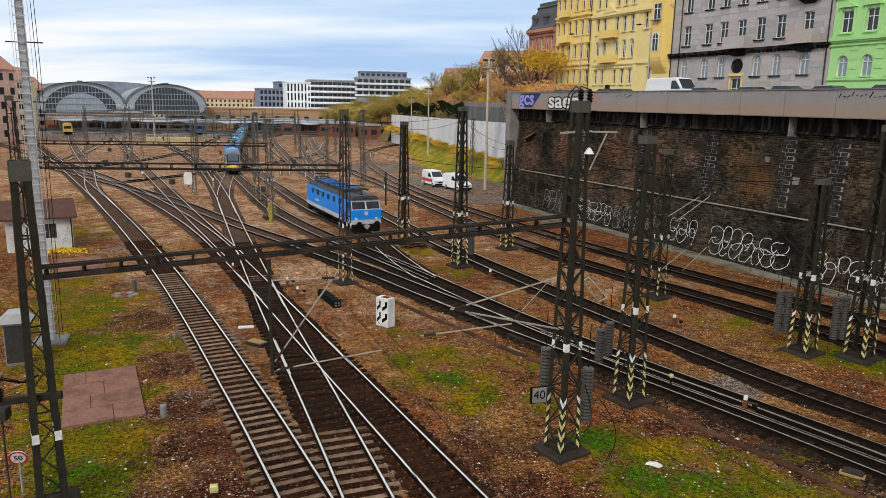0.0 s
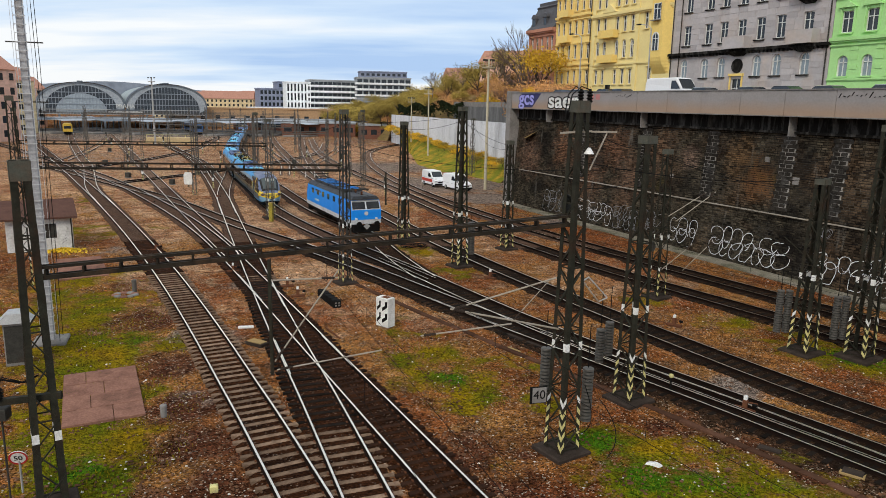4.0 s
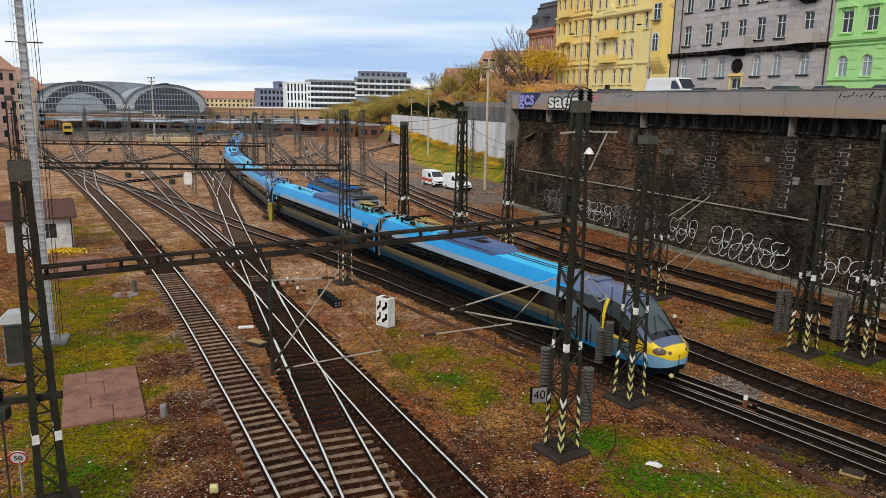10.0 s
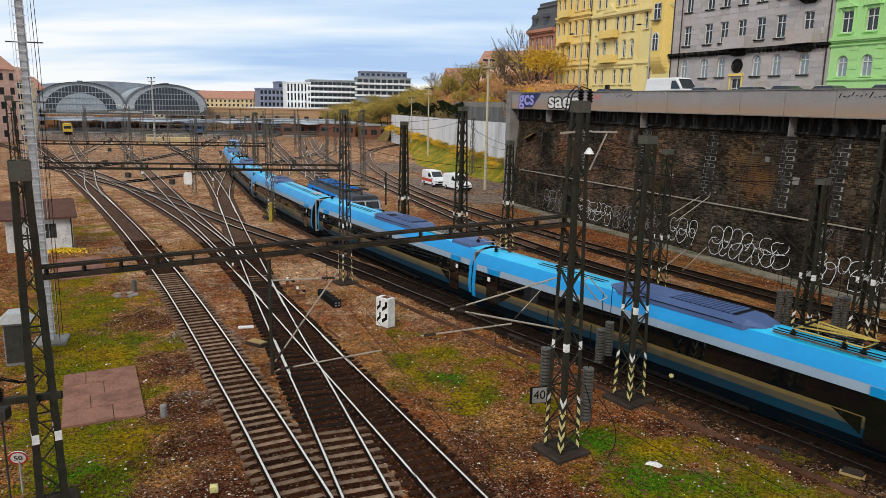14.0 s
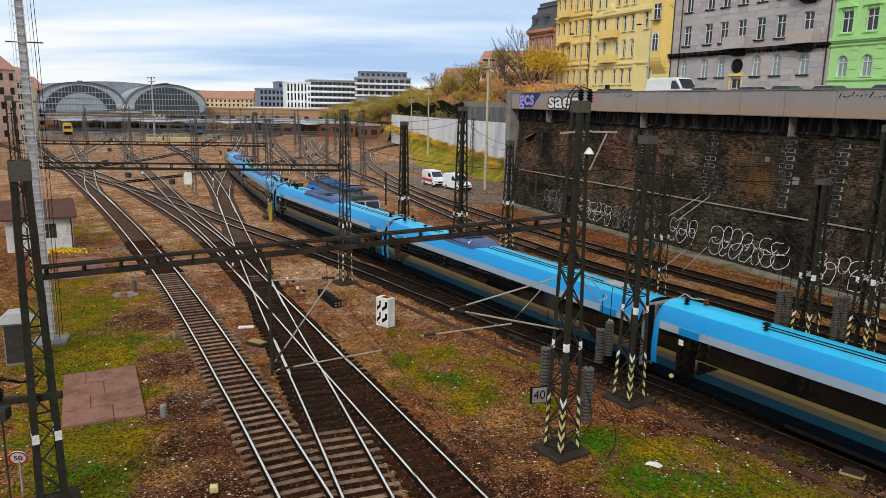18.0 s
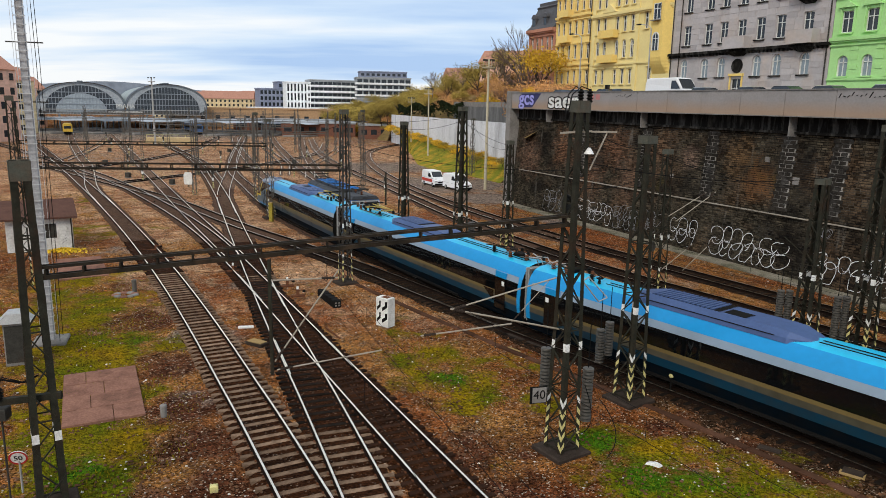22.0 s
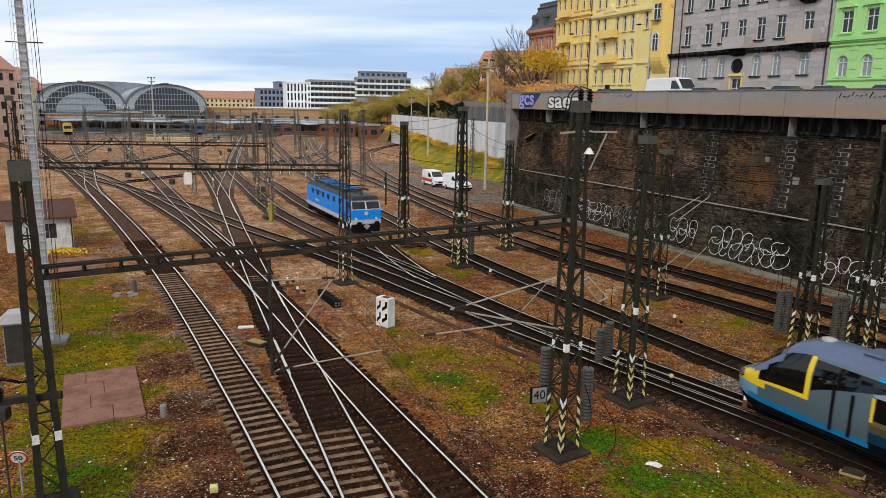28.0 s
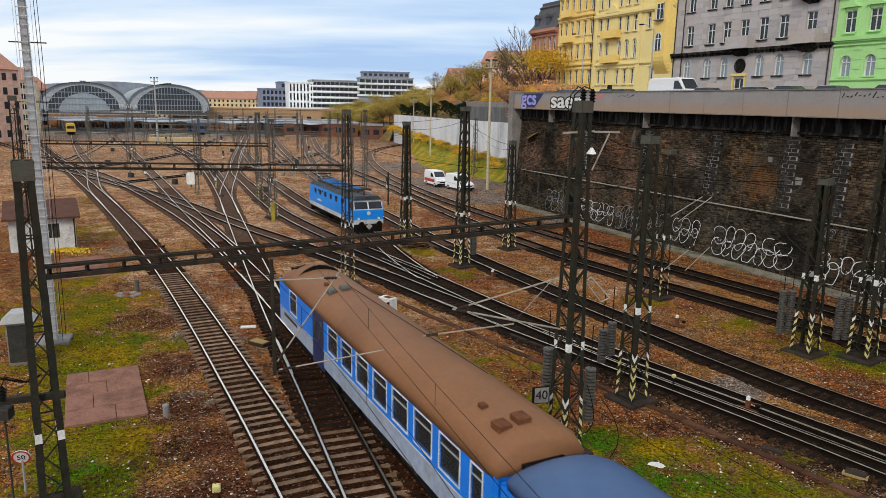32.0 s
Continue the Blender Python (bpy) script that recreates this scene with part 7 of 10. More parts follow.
    # far ridges with the town on them, one low sheet each; haze painted in
    for r, z, amp, col, nm in ((950, 24, 10, (0.17, 0.2, 0.25), "far town ridge coloured with haze"), (1500, 52, 16, (0.26, 0.31, 0.38), "far hills coloured pale blue for haze")):
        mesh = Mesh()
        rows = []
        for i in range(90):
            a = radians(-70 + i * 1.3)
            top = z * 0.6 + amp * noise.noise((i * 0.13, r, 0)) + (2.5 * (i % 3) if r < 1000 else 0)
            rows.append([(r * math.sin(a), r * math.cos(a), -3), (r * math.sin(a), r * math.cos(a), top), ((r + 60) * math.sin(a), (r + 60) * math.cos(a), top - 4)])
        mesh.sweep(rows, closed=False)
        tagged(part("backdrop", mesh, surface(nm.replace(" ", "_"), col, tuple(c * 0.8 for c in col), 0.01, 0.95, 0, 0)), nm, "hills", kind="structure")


# ---- plants ----


def leaf_material(name, a, b):
    return by_island(surface(name, a, b, 0.5, 0.8, 0, 0, random=0.25), 0.65, 1.4)


def grown(name, label, seed, height, spread, leaf, bark, leaves, size, bare=False):
    """A shrub or tree: trunk, limbs and many small leaf clumps."""
    rng = random.Random(seed)
    hold = thing(name, label, "tree" if name == "tree" else "bush", group="trees and bushes on the slope")
    trunk, tips = Mesh(), []
    th = height * (0.4 if name == "tree" else 0.15)
    trunk.tube((0, 0, -0.4), (0.05 * height, 0, th), 0.028 * height, 0.018 * height, 7)

    def limb(p, way, ln, r, depth):
        q = p + way * ln
        trunk.tube(p, q, r * (1.7 if bare and name != "tree" else 1), r * (1.0 if bare and name != "tree" else 0.55), 5, caps=False)
        if depth == 0:
            tips.append(q)
            return
        for k in range(3 if bare else 2):
            w = (way + Vector((rng.uniform(-0.7, 0.7), rng.uniform(-0.7, 0.7), rng.uniform(-0.15, 0.55)))).normalized()
            limb(p + way * ln * rng.uniform(0.6, 1.0), w, ln * rng.uniform(0.6, 0.8), r * 0.55, depth - 1)
    for k in range(6):
        a = 2 * math.pi * k / 6 + rng.uniform(-0.4, 0.4)
        e = rng.uniform(0.5, 1.2)
        limb(Vector((0.05 * height, 0, th * rng.uniform(0.7, 1.0))), Vector((math.cos(a) * math.cos(e) * spread, math.sin(a) * math.cos(e) * spread, math.sin(e))).normalized(), height * (0.26 if bare else 0.3), 0.014 * height, (4 if name == "tree" else 3) if bare else 2)
    part("trunk", trunk, bark, hold)
    if leaves:
        crown = Mesh()
        for i in range(leaves):
            t = tips[rng.randrange(len(tips))]
            p = t + Vector((rng.gauss(0, 1), rng.gauss(0, 1), rng.gauss(0, 0.8))) * height * 0.11
            if p.z < 0.1:
                p.z = rng.uniform(0.1, 0.6)
            u = Vector((rng.gauss(0, 1), rng.gauss(0, 1), rng.gauss(0, 1))).normalized()
            v = u.orthogonal().normalized()
            s = size * rng.uniform(0.6, 1.4)
            w = u.cross(v)
            crown.quad(p - v * s, p - w * s * 0.6, p + v * s, p + w * s * 0.6)
        part("crown", crown, leaf, hold)
    return hold


def plants():
    bark = surface("grey_brown_bark", (0.09, 0.07, 0.055), (0.05, 0.04, 0.034), 3, 0.9, 0, 0.4)
    gold = leaf_material("golden_leaves", (0.66, 0.42, 0.035), (0.52, 0.31, 0.04))
    rust = leaf_material("rust_leaves", (0.62, 0.34, 0.13), (0.50, 0.27, 0.13))
    olive = leaf_material("olive_leaves", (0.40, 0.29, 0.075), (0.27, 0.22, 0.06))
    ivy = leaf_material("dark_ivy_leaves", (0.025, 0.035, 0.015), (0.015, 0.02, 0.01))
    kinds = [grown("bush", "golden-yellow autumn bush on the slope", 1, 4.5, 1.4, gold, bark, 1700, 0.14), grown("bush", "rust-brown autumn bush on the slope", 2, 5, 1.4, rust, bark, 1700, 0.14),
             grown("bush", "olive-green thinning bush on the slope", 3, 4.2, 1.4, olive, bark, 1700, 0.14), grown("tree", "rust-coloured autumn tree on the slope", 4, 9, 1.0, rust, bark, 2500, 0.15),
             grown("tree", "olive and yellow autumn tree on the slope", 5, 8, 1.0, olive, bark, 2500, 0.15), grown("tree", "golden autumn tree by the houses", 6, 8.5, 1.0, gold, bark, 2800, 0.15)]
    twig = surface("purple_brown_twigs", (0.40, 0.26, 0.19), (0.30, 0.20, 0.15), 3, 0.9, 0, 0.2)
    kinds.append(grown("bush", "leafless purple-brown twiggy bush on the slope", 8, 4.6, 1.5, rust, twig, 1000, 0.12, bare=True))
    bare = grown("tree", "bare leafless tree on top of the slope", 7, 11, 0.55, None, surface("bare_tree_bark", (0.17, 0.125, 0.10), (0.11, 0.085, 0.07), 3, 0.9, 0, 0.3), 0, 0.1, bare=True)
    for b, (x, y) in zip(kinds + [bare], ((15.0, 128), (13, 120), (9, 150), (22, 150), (0, 185), (16.0, 119), (16.5, 117), (12.5, 119.5))):
        b.matrix_world = pose(x, y, hill_height(x, y) - 0.3)
    bare.scale = (1.2, 1.2, 1.45)
    rng = random.Random(31)
    for i in range(330):
        y = 98 + 200 * rng.random() ** 1.1
        u = rng.random() ** 1.25 * (44 if y > 120 else 14)
        x = hill_edge(y) + (4.2 if y < 166 else 1.6) + u
        # keep off the street and the houses
        loc = WALL.inverted() @ Vector((x, y, 0))
        if (loc.y > 9 and -45 < loc.x and loc.y < 40) or (-1 < loc.y < 14 and loc.x > -9):
            continue
        z = hill_height(x, y) - 0.4
        pool = [0, 0, 1, 1, 6, 6, 6, 6, 2] if y < 165 else [1, 1, 2, 2, 6, 4, 0, 2]
        k = kinds[pool[rng.randrange(len(pool))]]
        o = copy_thing(k, pose(x, y, z, 0, 0, rng.uniform(0, 360)))
        f = rng.uniform(0.6, 1.1)
        o.scale = (f, f, f * rng.uniform(0.8, 1.05))
    for x, yy, k, f in ((-19.5, 12, 5, 0.95), (-16, 10.5, 6, 0.95), (-19, 9, 6, 0.9), (-12, 11, 6, 0.8), (-9, 10, 6, 0.85), (-12, 8, 6, 0.9), (-15, 7.5, 0, 0.7), (-6, 10.5, 1, 0.5), (-22, 11, 6, 0.8), (-25, 8, 6, 0.9), (-28, 11, 1, 0.7), (-2, 10.8, 1, 0.35), (-7, 8.5, 6, 0.6)):
        p = WALL @ Vector((x, yy, 12.5 if x > -9 else 12.3))
        o = copy_thing(kinds[k], pose(p.x, p.y, p.z, 0, 0, rng.uniform(0, 360)))
        o.scale = (f, f, f)
    for i in range(150):
        y = 226 + 110 * rng.random()
        u = rng.random() * 40
        x = hill_edge(y) + 1.5 + u
        k = kinds[(2, 2, 2, 2, 4, 4, 4, 1)[rng.randrange(8)]]
        o = copy_thing(k, pose(x, y, hill_height(x, y) - 0.4, 0, 0, rng.uniform(0, 360)))
        f = rng.uniform(0.7, 1.15)
        o.scale = (f * 1.2, f * 1.2, f)
    for x, y, f in ((11.6, 113, 0.95), (10.4, 116, 0.7), (24, 128, 1.0), (12, 165, 0.8), (4, 190, 0.8), (18, 150, 0.7), (-4, 210, 0.8), (14, 180, 0.8), (27, 140, 0.9)):
        o = copy_thing(bare, pose(x, y, hill_height(x, y) - 0.3, 0, 0, rng.uniform(0, 360)))
        o.scale = (f, f, f)
    # yellow scrub along the foot of the ribbed wall
    a, b = RIB_A, RIB_B
    for i in range(34):
        p = a.lerp(b, 0.01 + i / 35) + Vector((-1.4 - (i % 2) * 1.1, -0.3, 0))
        o = copy_thing(kinds[0 if i % 3 else 2], pose(p.x - rng.uniform(-0.6, 1.0), p.y, 2.2 + 1.9 * i / 34 - (i % 2) * 0.5, 0, 0, rng.uniform(0, 360)))
        f = rng.uniform(0.42, 0.7)
        o.scale = (f, f, f * 0.7)
    # ivy hanging over the old wall
    hang = Mesh()
    for i in range(3600):
        t = rng.random()
        p = a.lerp(b, 0.30 + 0.62 * t) + Vector((1.0 - 1.0 * rng.random(), 0.0, 0))
        drop = abs(rng.gauss(0, 1.0)) + 0.7 * math.sin(t * 17)
        p.z = 12.6 - 1.6 * t - drop
        u = Vector((rng.gauss(0, 1), rng.gauss(0, 1), rng.gauss(0, 1))).normalized()
        v = u.orthogonal().normalized() * 0.24
        w = u.cross(v)
        hang.quad(p - v, p - w, p + v, p + w)
    tagged(part("ivy", hang, ivy), "dark ivy hanging over the old wall", "ivy", kind="stuff")


def undergrowth():
    """Grass blades in the moss patches and loose stones on the ground."""
    rng = random.Random(17)
    grass = leaf_material("ground_grass", (0.11, 0.13, 0.005), (0.24, 0.16, 0.008))
    mesh = Mesh()
    for x, y, r, s in GRASS[:18]:
        n = int(r * r * 70 * s)
        for i in range(n):
            a, q = rng.uniform(0, 6.283), r * math.sqrt(rng.random()) * 1.05
            px, py = x + q * math.cos(a), y + q * math.sin(a)
            if noise.noise((px * 0.5, py * 0.5, 7)) < -0.08:
                continue
            h, b = rng.uniform(0.03, 0.11), rng.uniform(0, 6.283)
            c, d = 0.022 * math.cos(b), 0.022 * math.sin(b)
            ox, oy = rng.uniform(-0.06, 0.06), rng.uniform(-0.06, 0.06)
            k = len(mesh.v)
            mesh.v += [(px - c, py - d, GROUND - 0.06), (px + c, py + d, GROUND - 0.06), (px + ox, py + oy, GROUND + h)]
            mesh.f.append((k, k + 1, k + 2))
    tagged(part("grass", mesh, grass), "short mossy green grass between the tracks", "grass", kind="stuff")
    stone = leaf_material("loose_stone", (0.24, 0.125, 0.07), (0.03, 0.016, 0.01))
    pale = leaf_material("pale_litter", (0.62, 0.58, 0.52), (0.5, 0.45, 0.4))
    for name, label, mat, n, s0, s1 in (("gravel", "loose rust-brown gravel stones", stone, 20000, 0.025, 0.085), ("litter", "pale stones and scraps of litter", pale, 2200, 0.02, 0.06)):
        mesh = Mesh()
        for i in range(n):
            y = 16 + 50 * rng.random() ** 1.7
            x = rng.uniform(-0.62, 0.68) * (y + 4)
            loc = WALL.inverted() @ Vector((x, y, 0))
            if loc.y > -0.5:
                continue
            s = rng.uniform(s0, s1)
            k = len(mesh.v)
            c, d = math.cos(rng.uniform(0, 6)), math.sin(rng.uniform(0, 6))
            z = GROUND - 0.01
            for dx, dy, dz in ((1, 0.2, 0), (-0.3, 1, 0), (-1, -0.3, 0), (0.3, -1, 0), (rng.uniform(-0.3, 0.3), 0.1, rng.uniform(0.5, 1.0))):
                mesh.v.append((x + s * (dx * c - dy * d) * rng.uniform(0.7, 1.2), y + s * (dx * d + dy * c) * rng.uniform(0.7, 1.2), z + s * dz))
            mesh.f += [(k, k + 1, k + 4), (k + 1, k + 2, k + 4), (k + 2, k + 3, k + 4), (k + 3, k, k + 4)]
        tagged(part(name, mesh, mat), label, "gravel", kind="stuff")

# ---- trains and road vehicles ----


def wheelset(hold, x, r=0.44, axle_mat=None):
    for sy in (-1, 1):
        w = part("wheel", Mesh().turned([(r + 0.03, -0.03), (r + 0.03, 0.0), (r, 0.01), (r, 0.1), (r * 0.75, 0.1), (r * 0.7, 0.06), (0.1, 0.05)], pose(x, sy * 0.72, r, -90 * sy, 0, 0), 18), M["rail_side"], hold)
    part("axle", Mesh().tube((x, -0.72, r), (x, 0.72, r), 0.08), M["rail_side"], hold)


def bogie(hold, x, half=1.35):
    b = part("bogie_frame", Mesh().box(x - half - 0.5, x + half + 0.5, -1.15, -0.98, 0.38, 0.68, chamfer=0.03).box(x - half - 0.5, x + half + 0.5, 0.98, 1.15, 0.38, 0.68, chamfer=0.03).box(x - 0.3, x + 0.3, -0.98, 0.98, 0.45, 0.75), M["black"], hold)
    for s in (-half, half):
        wheelset(b, x + s)


# cross-section of the tilting train: (half width, height, zone that begins here)
SECTION = [(0.0, 0.18, "floor"), (1.02, 0.18, "skirt"), (1.22, 0.56, "skirt"), (1.345, 0.85, "belt"), (1.41, 1.25, "lower"), (1.42, 1.53, "stripe"), (1.415, 1.70, "glass"), (1.36, 2.52, "upper"), (1.27, 2.86, "edge"), (1.10, 3.22, "edge"), (0.86, 3.47, "roof"), (0.45, 3.62, "roof"), (0.0, 3.66, "roof")]


def livery():
    return dict(
        # blue skirt, darkened to near black to hold the shade under the train
        skirt=surface("shaded_blue_skirt", (0.002, 0.008, 0.014), (0.001, 0.004, 0.008), 0.6, 0.8, 0.0, 0.02, dirt=(0.012, 0.011, 0.01), dirt_scale=1.2, grain=0.08, spec=0.05),
        # silver side; the brown ground's reflection is tinted into its base colour
        lower=surface("reflection_gold_side", (0.115, 0.105, 0.075), (0.095, 0.09, 0.065), 0.5, 0.32, 0.4, 0.01, dirt=(0.05, 0.042, 0.028), dirt_scale=0.5, grain=0.04),
        belt=surface("teal_blue_belt", (0.005, 0.050, 0.090), (0.004, 0.038, 0.070), 0.5, 0.35, 0.2, 0.01, dirt=(0.02, 0.03, 0.035), dirt_scale=0.6, grain=0.04),
        stripe=surface("ochre_stripe", (0.165, 0.115, 0.04), (0.13, 0.092, 0.035), 0.8, 0.4, 0.1, 0.01, grain=0.05),
        glass=plain_glass("train_glass", (0.003, 0.0035, 0.004), 0.05),
        upper=surface("silver_band", (0.27, 0.34, 0.42), (0.23, 0.30, 0.37), 0.4, 0.35, 0.3, 0.01, grain=0.03),
        edge=surface("bright_blue_band", (0.004, 0.27, 0.62), (0.004, 0.24, 0.55), 0.5, 0.35, 0.1, 0.01, grain=0.04),
        roof=surface("cyan_blue_roof", (0.015, 0.49, 0.78), (0.015, 0.43, 0.70), 0.5, 0.35, 0.05, 0.02, dirt=(0.06, 0.28, 0.42), dirt_scale=0.4, grain=0.05),
        floor=M["black"],
        grey=surface("cab_grey", (0.13, 0.155, 0.245), (0.10, 0.125, 0.20), 0.6, 0.35, 0.3, 0.01, grain=0.04),
        yellow=surface("cab_yellow", (0.80, 0.56, 0.02), (0.72, 0.49, 0.02), 1, 0.35, 0, 0.01, grain=0.04),
        silver=surface("cab_silver", (0.14, 0.20, 0.245), (0.105, 0.16, 0.20), 0.5, 0.32, 0.4, 0.01, grain=0.03),
        bumper=surface("bumper_pale_blue", (0.20, 0.40, 0.58), (0.18, 0.36, 0.52), 0.8, 0.4, 0.1, 0.01, grain=0.04),
        navy=surface("roof_equipment_blue", (0.06, 0.105, 0.25), (0.045, 0.08, 0.19), 1.0, 0.5, 0.1, 0.05, grain=0.08),
        screen=plain_glass("windscreen_glass", (0.06, 0.075, 0.075), 0.12),
    )


def skin(hold, stations, zone_of, paint, flip=False):
    """Skins the section along stations (x, width, height) and splits it into its colour zones."""
    rows = []
    for x, w, h, lift in stations:
        r = []
        for y, z, _ in SECTION:
            # the sides keep their height, the upper part sinks towards the nose
            p = min(1.45, 0.30 + (h - 0.30) * 0.8)
            zz = 0.30 + lift + (z - 0.30) / 1.15 * (p - 0.30 - lift) if z < 1.45 else p + (z - 1.45) / 2.21 * (h - p)
            r.append((x, y * w, zz))
        rows.append(r)
    meshes = {}
    for i in range(len(rows) - 1):
        for j in range(len(SECTION) - 1):
            z = zone_of((stations[i][0] + stations[i + 1][0]) / 2, j, SECTION[j][2])
            me = meshes.setdefault(z, Mesh())
            for s in (1, -1):
                q = [(p[0], p[1] * s, p[2]) for p in (rows[i][j], rows[i + 1][j], rows[i + 1][j + 1], rows[i][j + 1])]
                me.poly(q if s < 0 else q[::-1])
    names = dict(skirt="skirt", belt="lower_belt", lower="side_panel", stripe="stripe", glass="window_band", upper="cantrail_band", edge="roof_edge", roof="roof", floor="floor", grey="cab_shell", yellow="nose_band", silver="cab_side", screen="windscreen", bumper="bumper", navy="roof_panel", cabglass="cab_window")
    for z, me in meshes.items():
        ob = part(names[z], me, paint["glass"] if z == "cabglass" else paint[z], hold)
        bm = bmesh.new()
        bm.from_mesh(ob.data)
        bmesh.ops.remove_doubles(bm, verts=bm.verts, dist=0.001)
        for f in bm.faces:
            f.smooth = True
        bm.to_mesh(ob.data)
        bm.free()


def roof_box(hold, paint, x0, x1, grooved, square):
    """Long slate-blue equipment box with wedge ends; part of its top is a grille of cross bars. x0 is its rear end."""
    prof = lambda k: ((-0.98, 3.38), (0.98, 3.38), (0.98 - 0.06 * k, 3.58), (0.72, 3.64 + 0.20 * k), (-0.72, 3.64 + 0.20 * k), (-0.98 + 0.06 * k, 3.58))
    box = part("equipment_box", Mesh().sweep([[(x, y * w, z) for y, z in prof(k)] for x, k, w in ((x0, 0, 0.55), (x0 + 0.9, 0.9, 1), (x0 + 1.2, 1, 1), (x1 - 1.4, 1, 1), (x1 - 0.9, 0.85, 1), (x1, 0, 0.5))]), paint["navy"], hold, "slate-blue roof equipment box")
    a, b = (x0 + 1.2, x0 + 1.2 + (x1 - x0) * 0.40) if grooved == "rear" else (x1 - 1.4 - (x1 - x0) * 0.40, x1 - 1.4)
    part("grille_bed", Mesh().box(a, b, -0.70, 0.70, 3.841, 3.848), M["black"], box)
    n = int((b - a) / 0.23)
    for k in range(n):
        part("grille_bar", Mesh().box(a + 0.23 * k, a + 0.23 * k + 0.13, -0.70, 0.70, 3.85, 3.89), paint["navy"], box)
    if square:
        c = b + 0.15 if grooved == "rear" else a - 1.15
        part("hatch_opening", Mesh().box(c, c + 1.0, -0.62, 0.1, 3.842, 3.856), M["black"], box)
    for y in (-0.99, 0.99):
        part("box_seam", Mesh().bar((x0 + 1.2, y * 0.955, 3.585), (x1 - 1.4, y * 0.955, 3.585), 0.03), M["black"], box)


def joint_gear(hold, end, d, heavy):
    """Insulators, cables and boxes on the roof next to a joint; end is the x of the car's end, d points inwards."""
    rng = random.Random(int(end * 10) + heavy)
    spots = [(0.5, 0.55), (0.9, -0.35), (1.5, 0.2), (2.1, -0.6), (2.6, 0.6), (3.3, 0.1), (3.8, -0.55)][:7 if heavy else 3]
    for a, y in spots:
        part("insulator", Mesh().turned([(0.06, 0), (0.14, 0.06), (0.07, 0.1), (0.14, 0.17), (0.07, 0.21), (0.13, 0.28), (0.05, 0.36)], pose(end + d * a, y, 3.6), 8), M["rusty"] if rng.random() < 0.4 else M["black"], hold)
    for a, y, c in (((0.1, 0.5, 0), (0.3, -0.3, 1), (0.2, 0.0, 0)) if heavy else ((0.1, 0.3, 0),)):
        pts = [(end - d * 0.15, y, 3.55), (end + d * 0.2, y + 0.1, 3.84), (end + d * (0.7 + a), y - 0.15, 3.8), (end + d * (1.3 + a), y, 3.86 - 0.15 * c)]
        part("cable", Mesh().path(pts, 0.03), M["iron"] if c else M["galv"], hold)
    if heavy:
        part("breaker_box", Mesh().box(*sorted((end + d * 1.6, end + d * 2.3)), -0.25, 0.35, 3.6, 3.85, chamfer=0.05), M["black"], hold)
        part("cable", Mesh().path([(end + d * 2.3, 0, 3.8), (end + d * 3.0, 0.3, 3.98), (end + d * 3.9, -0.2, 3.9), (end + d * 4.6, -0.6, 3.92)], 0.03), M["black"], hold)


def pantograph(hold, x, d):
    yl = surface("yellow_brown_bar", (0.55, 0.40, 0.08), (0.42, 0.30, 0.07), 3, 0.6)
    a, b = x - 1.3, x + 1.3
    pan = part("pantograph", Mesh().path([(a, 0, 3.9), (a, -0.6, 3.9), (b, -0.6, 3.9), (b, 0.6, 3.9), (a, 0.6, 3.9), (a, 0, 3.9)], 0.035), yl, hold, "folded yellow-brown pantograph")
    for s in (-1, 1):
        part("lower_arm", Mesh().bar((a, s * 0.3, 3.95), (b + 0.2, 0, 4.10), 0.05), yl, pan)
        part("upper_arm", Mesh().bar((b + 0.2, 0, 4.1), (a + 0.2, s * 0.25, 4.2), 0.05), yl, pan)
    part("collector_head", Mesh().bar((a + 0.2, -0.85, 4.22), (a + 0.2, 0.85, 4.22), 0.07).bar((a + 0.5, -0.85, 4.22), (a + 0.5, 0.85, 4.22), 0.07), M["black"], pan)
    for xx in (a, b):
        for y in (-0.6, 0.6):
            part("insulator", Mesh().turned([(0.06, 0), (0.13, 0.06), (0.07, 0.1), (0.13, 0.16), (0.05, 0.32)], pose(xx, y, 3.58), 8), M["black"], hold)


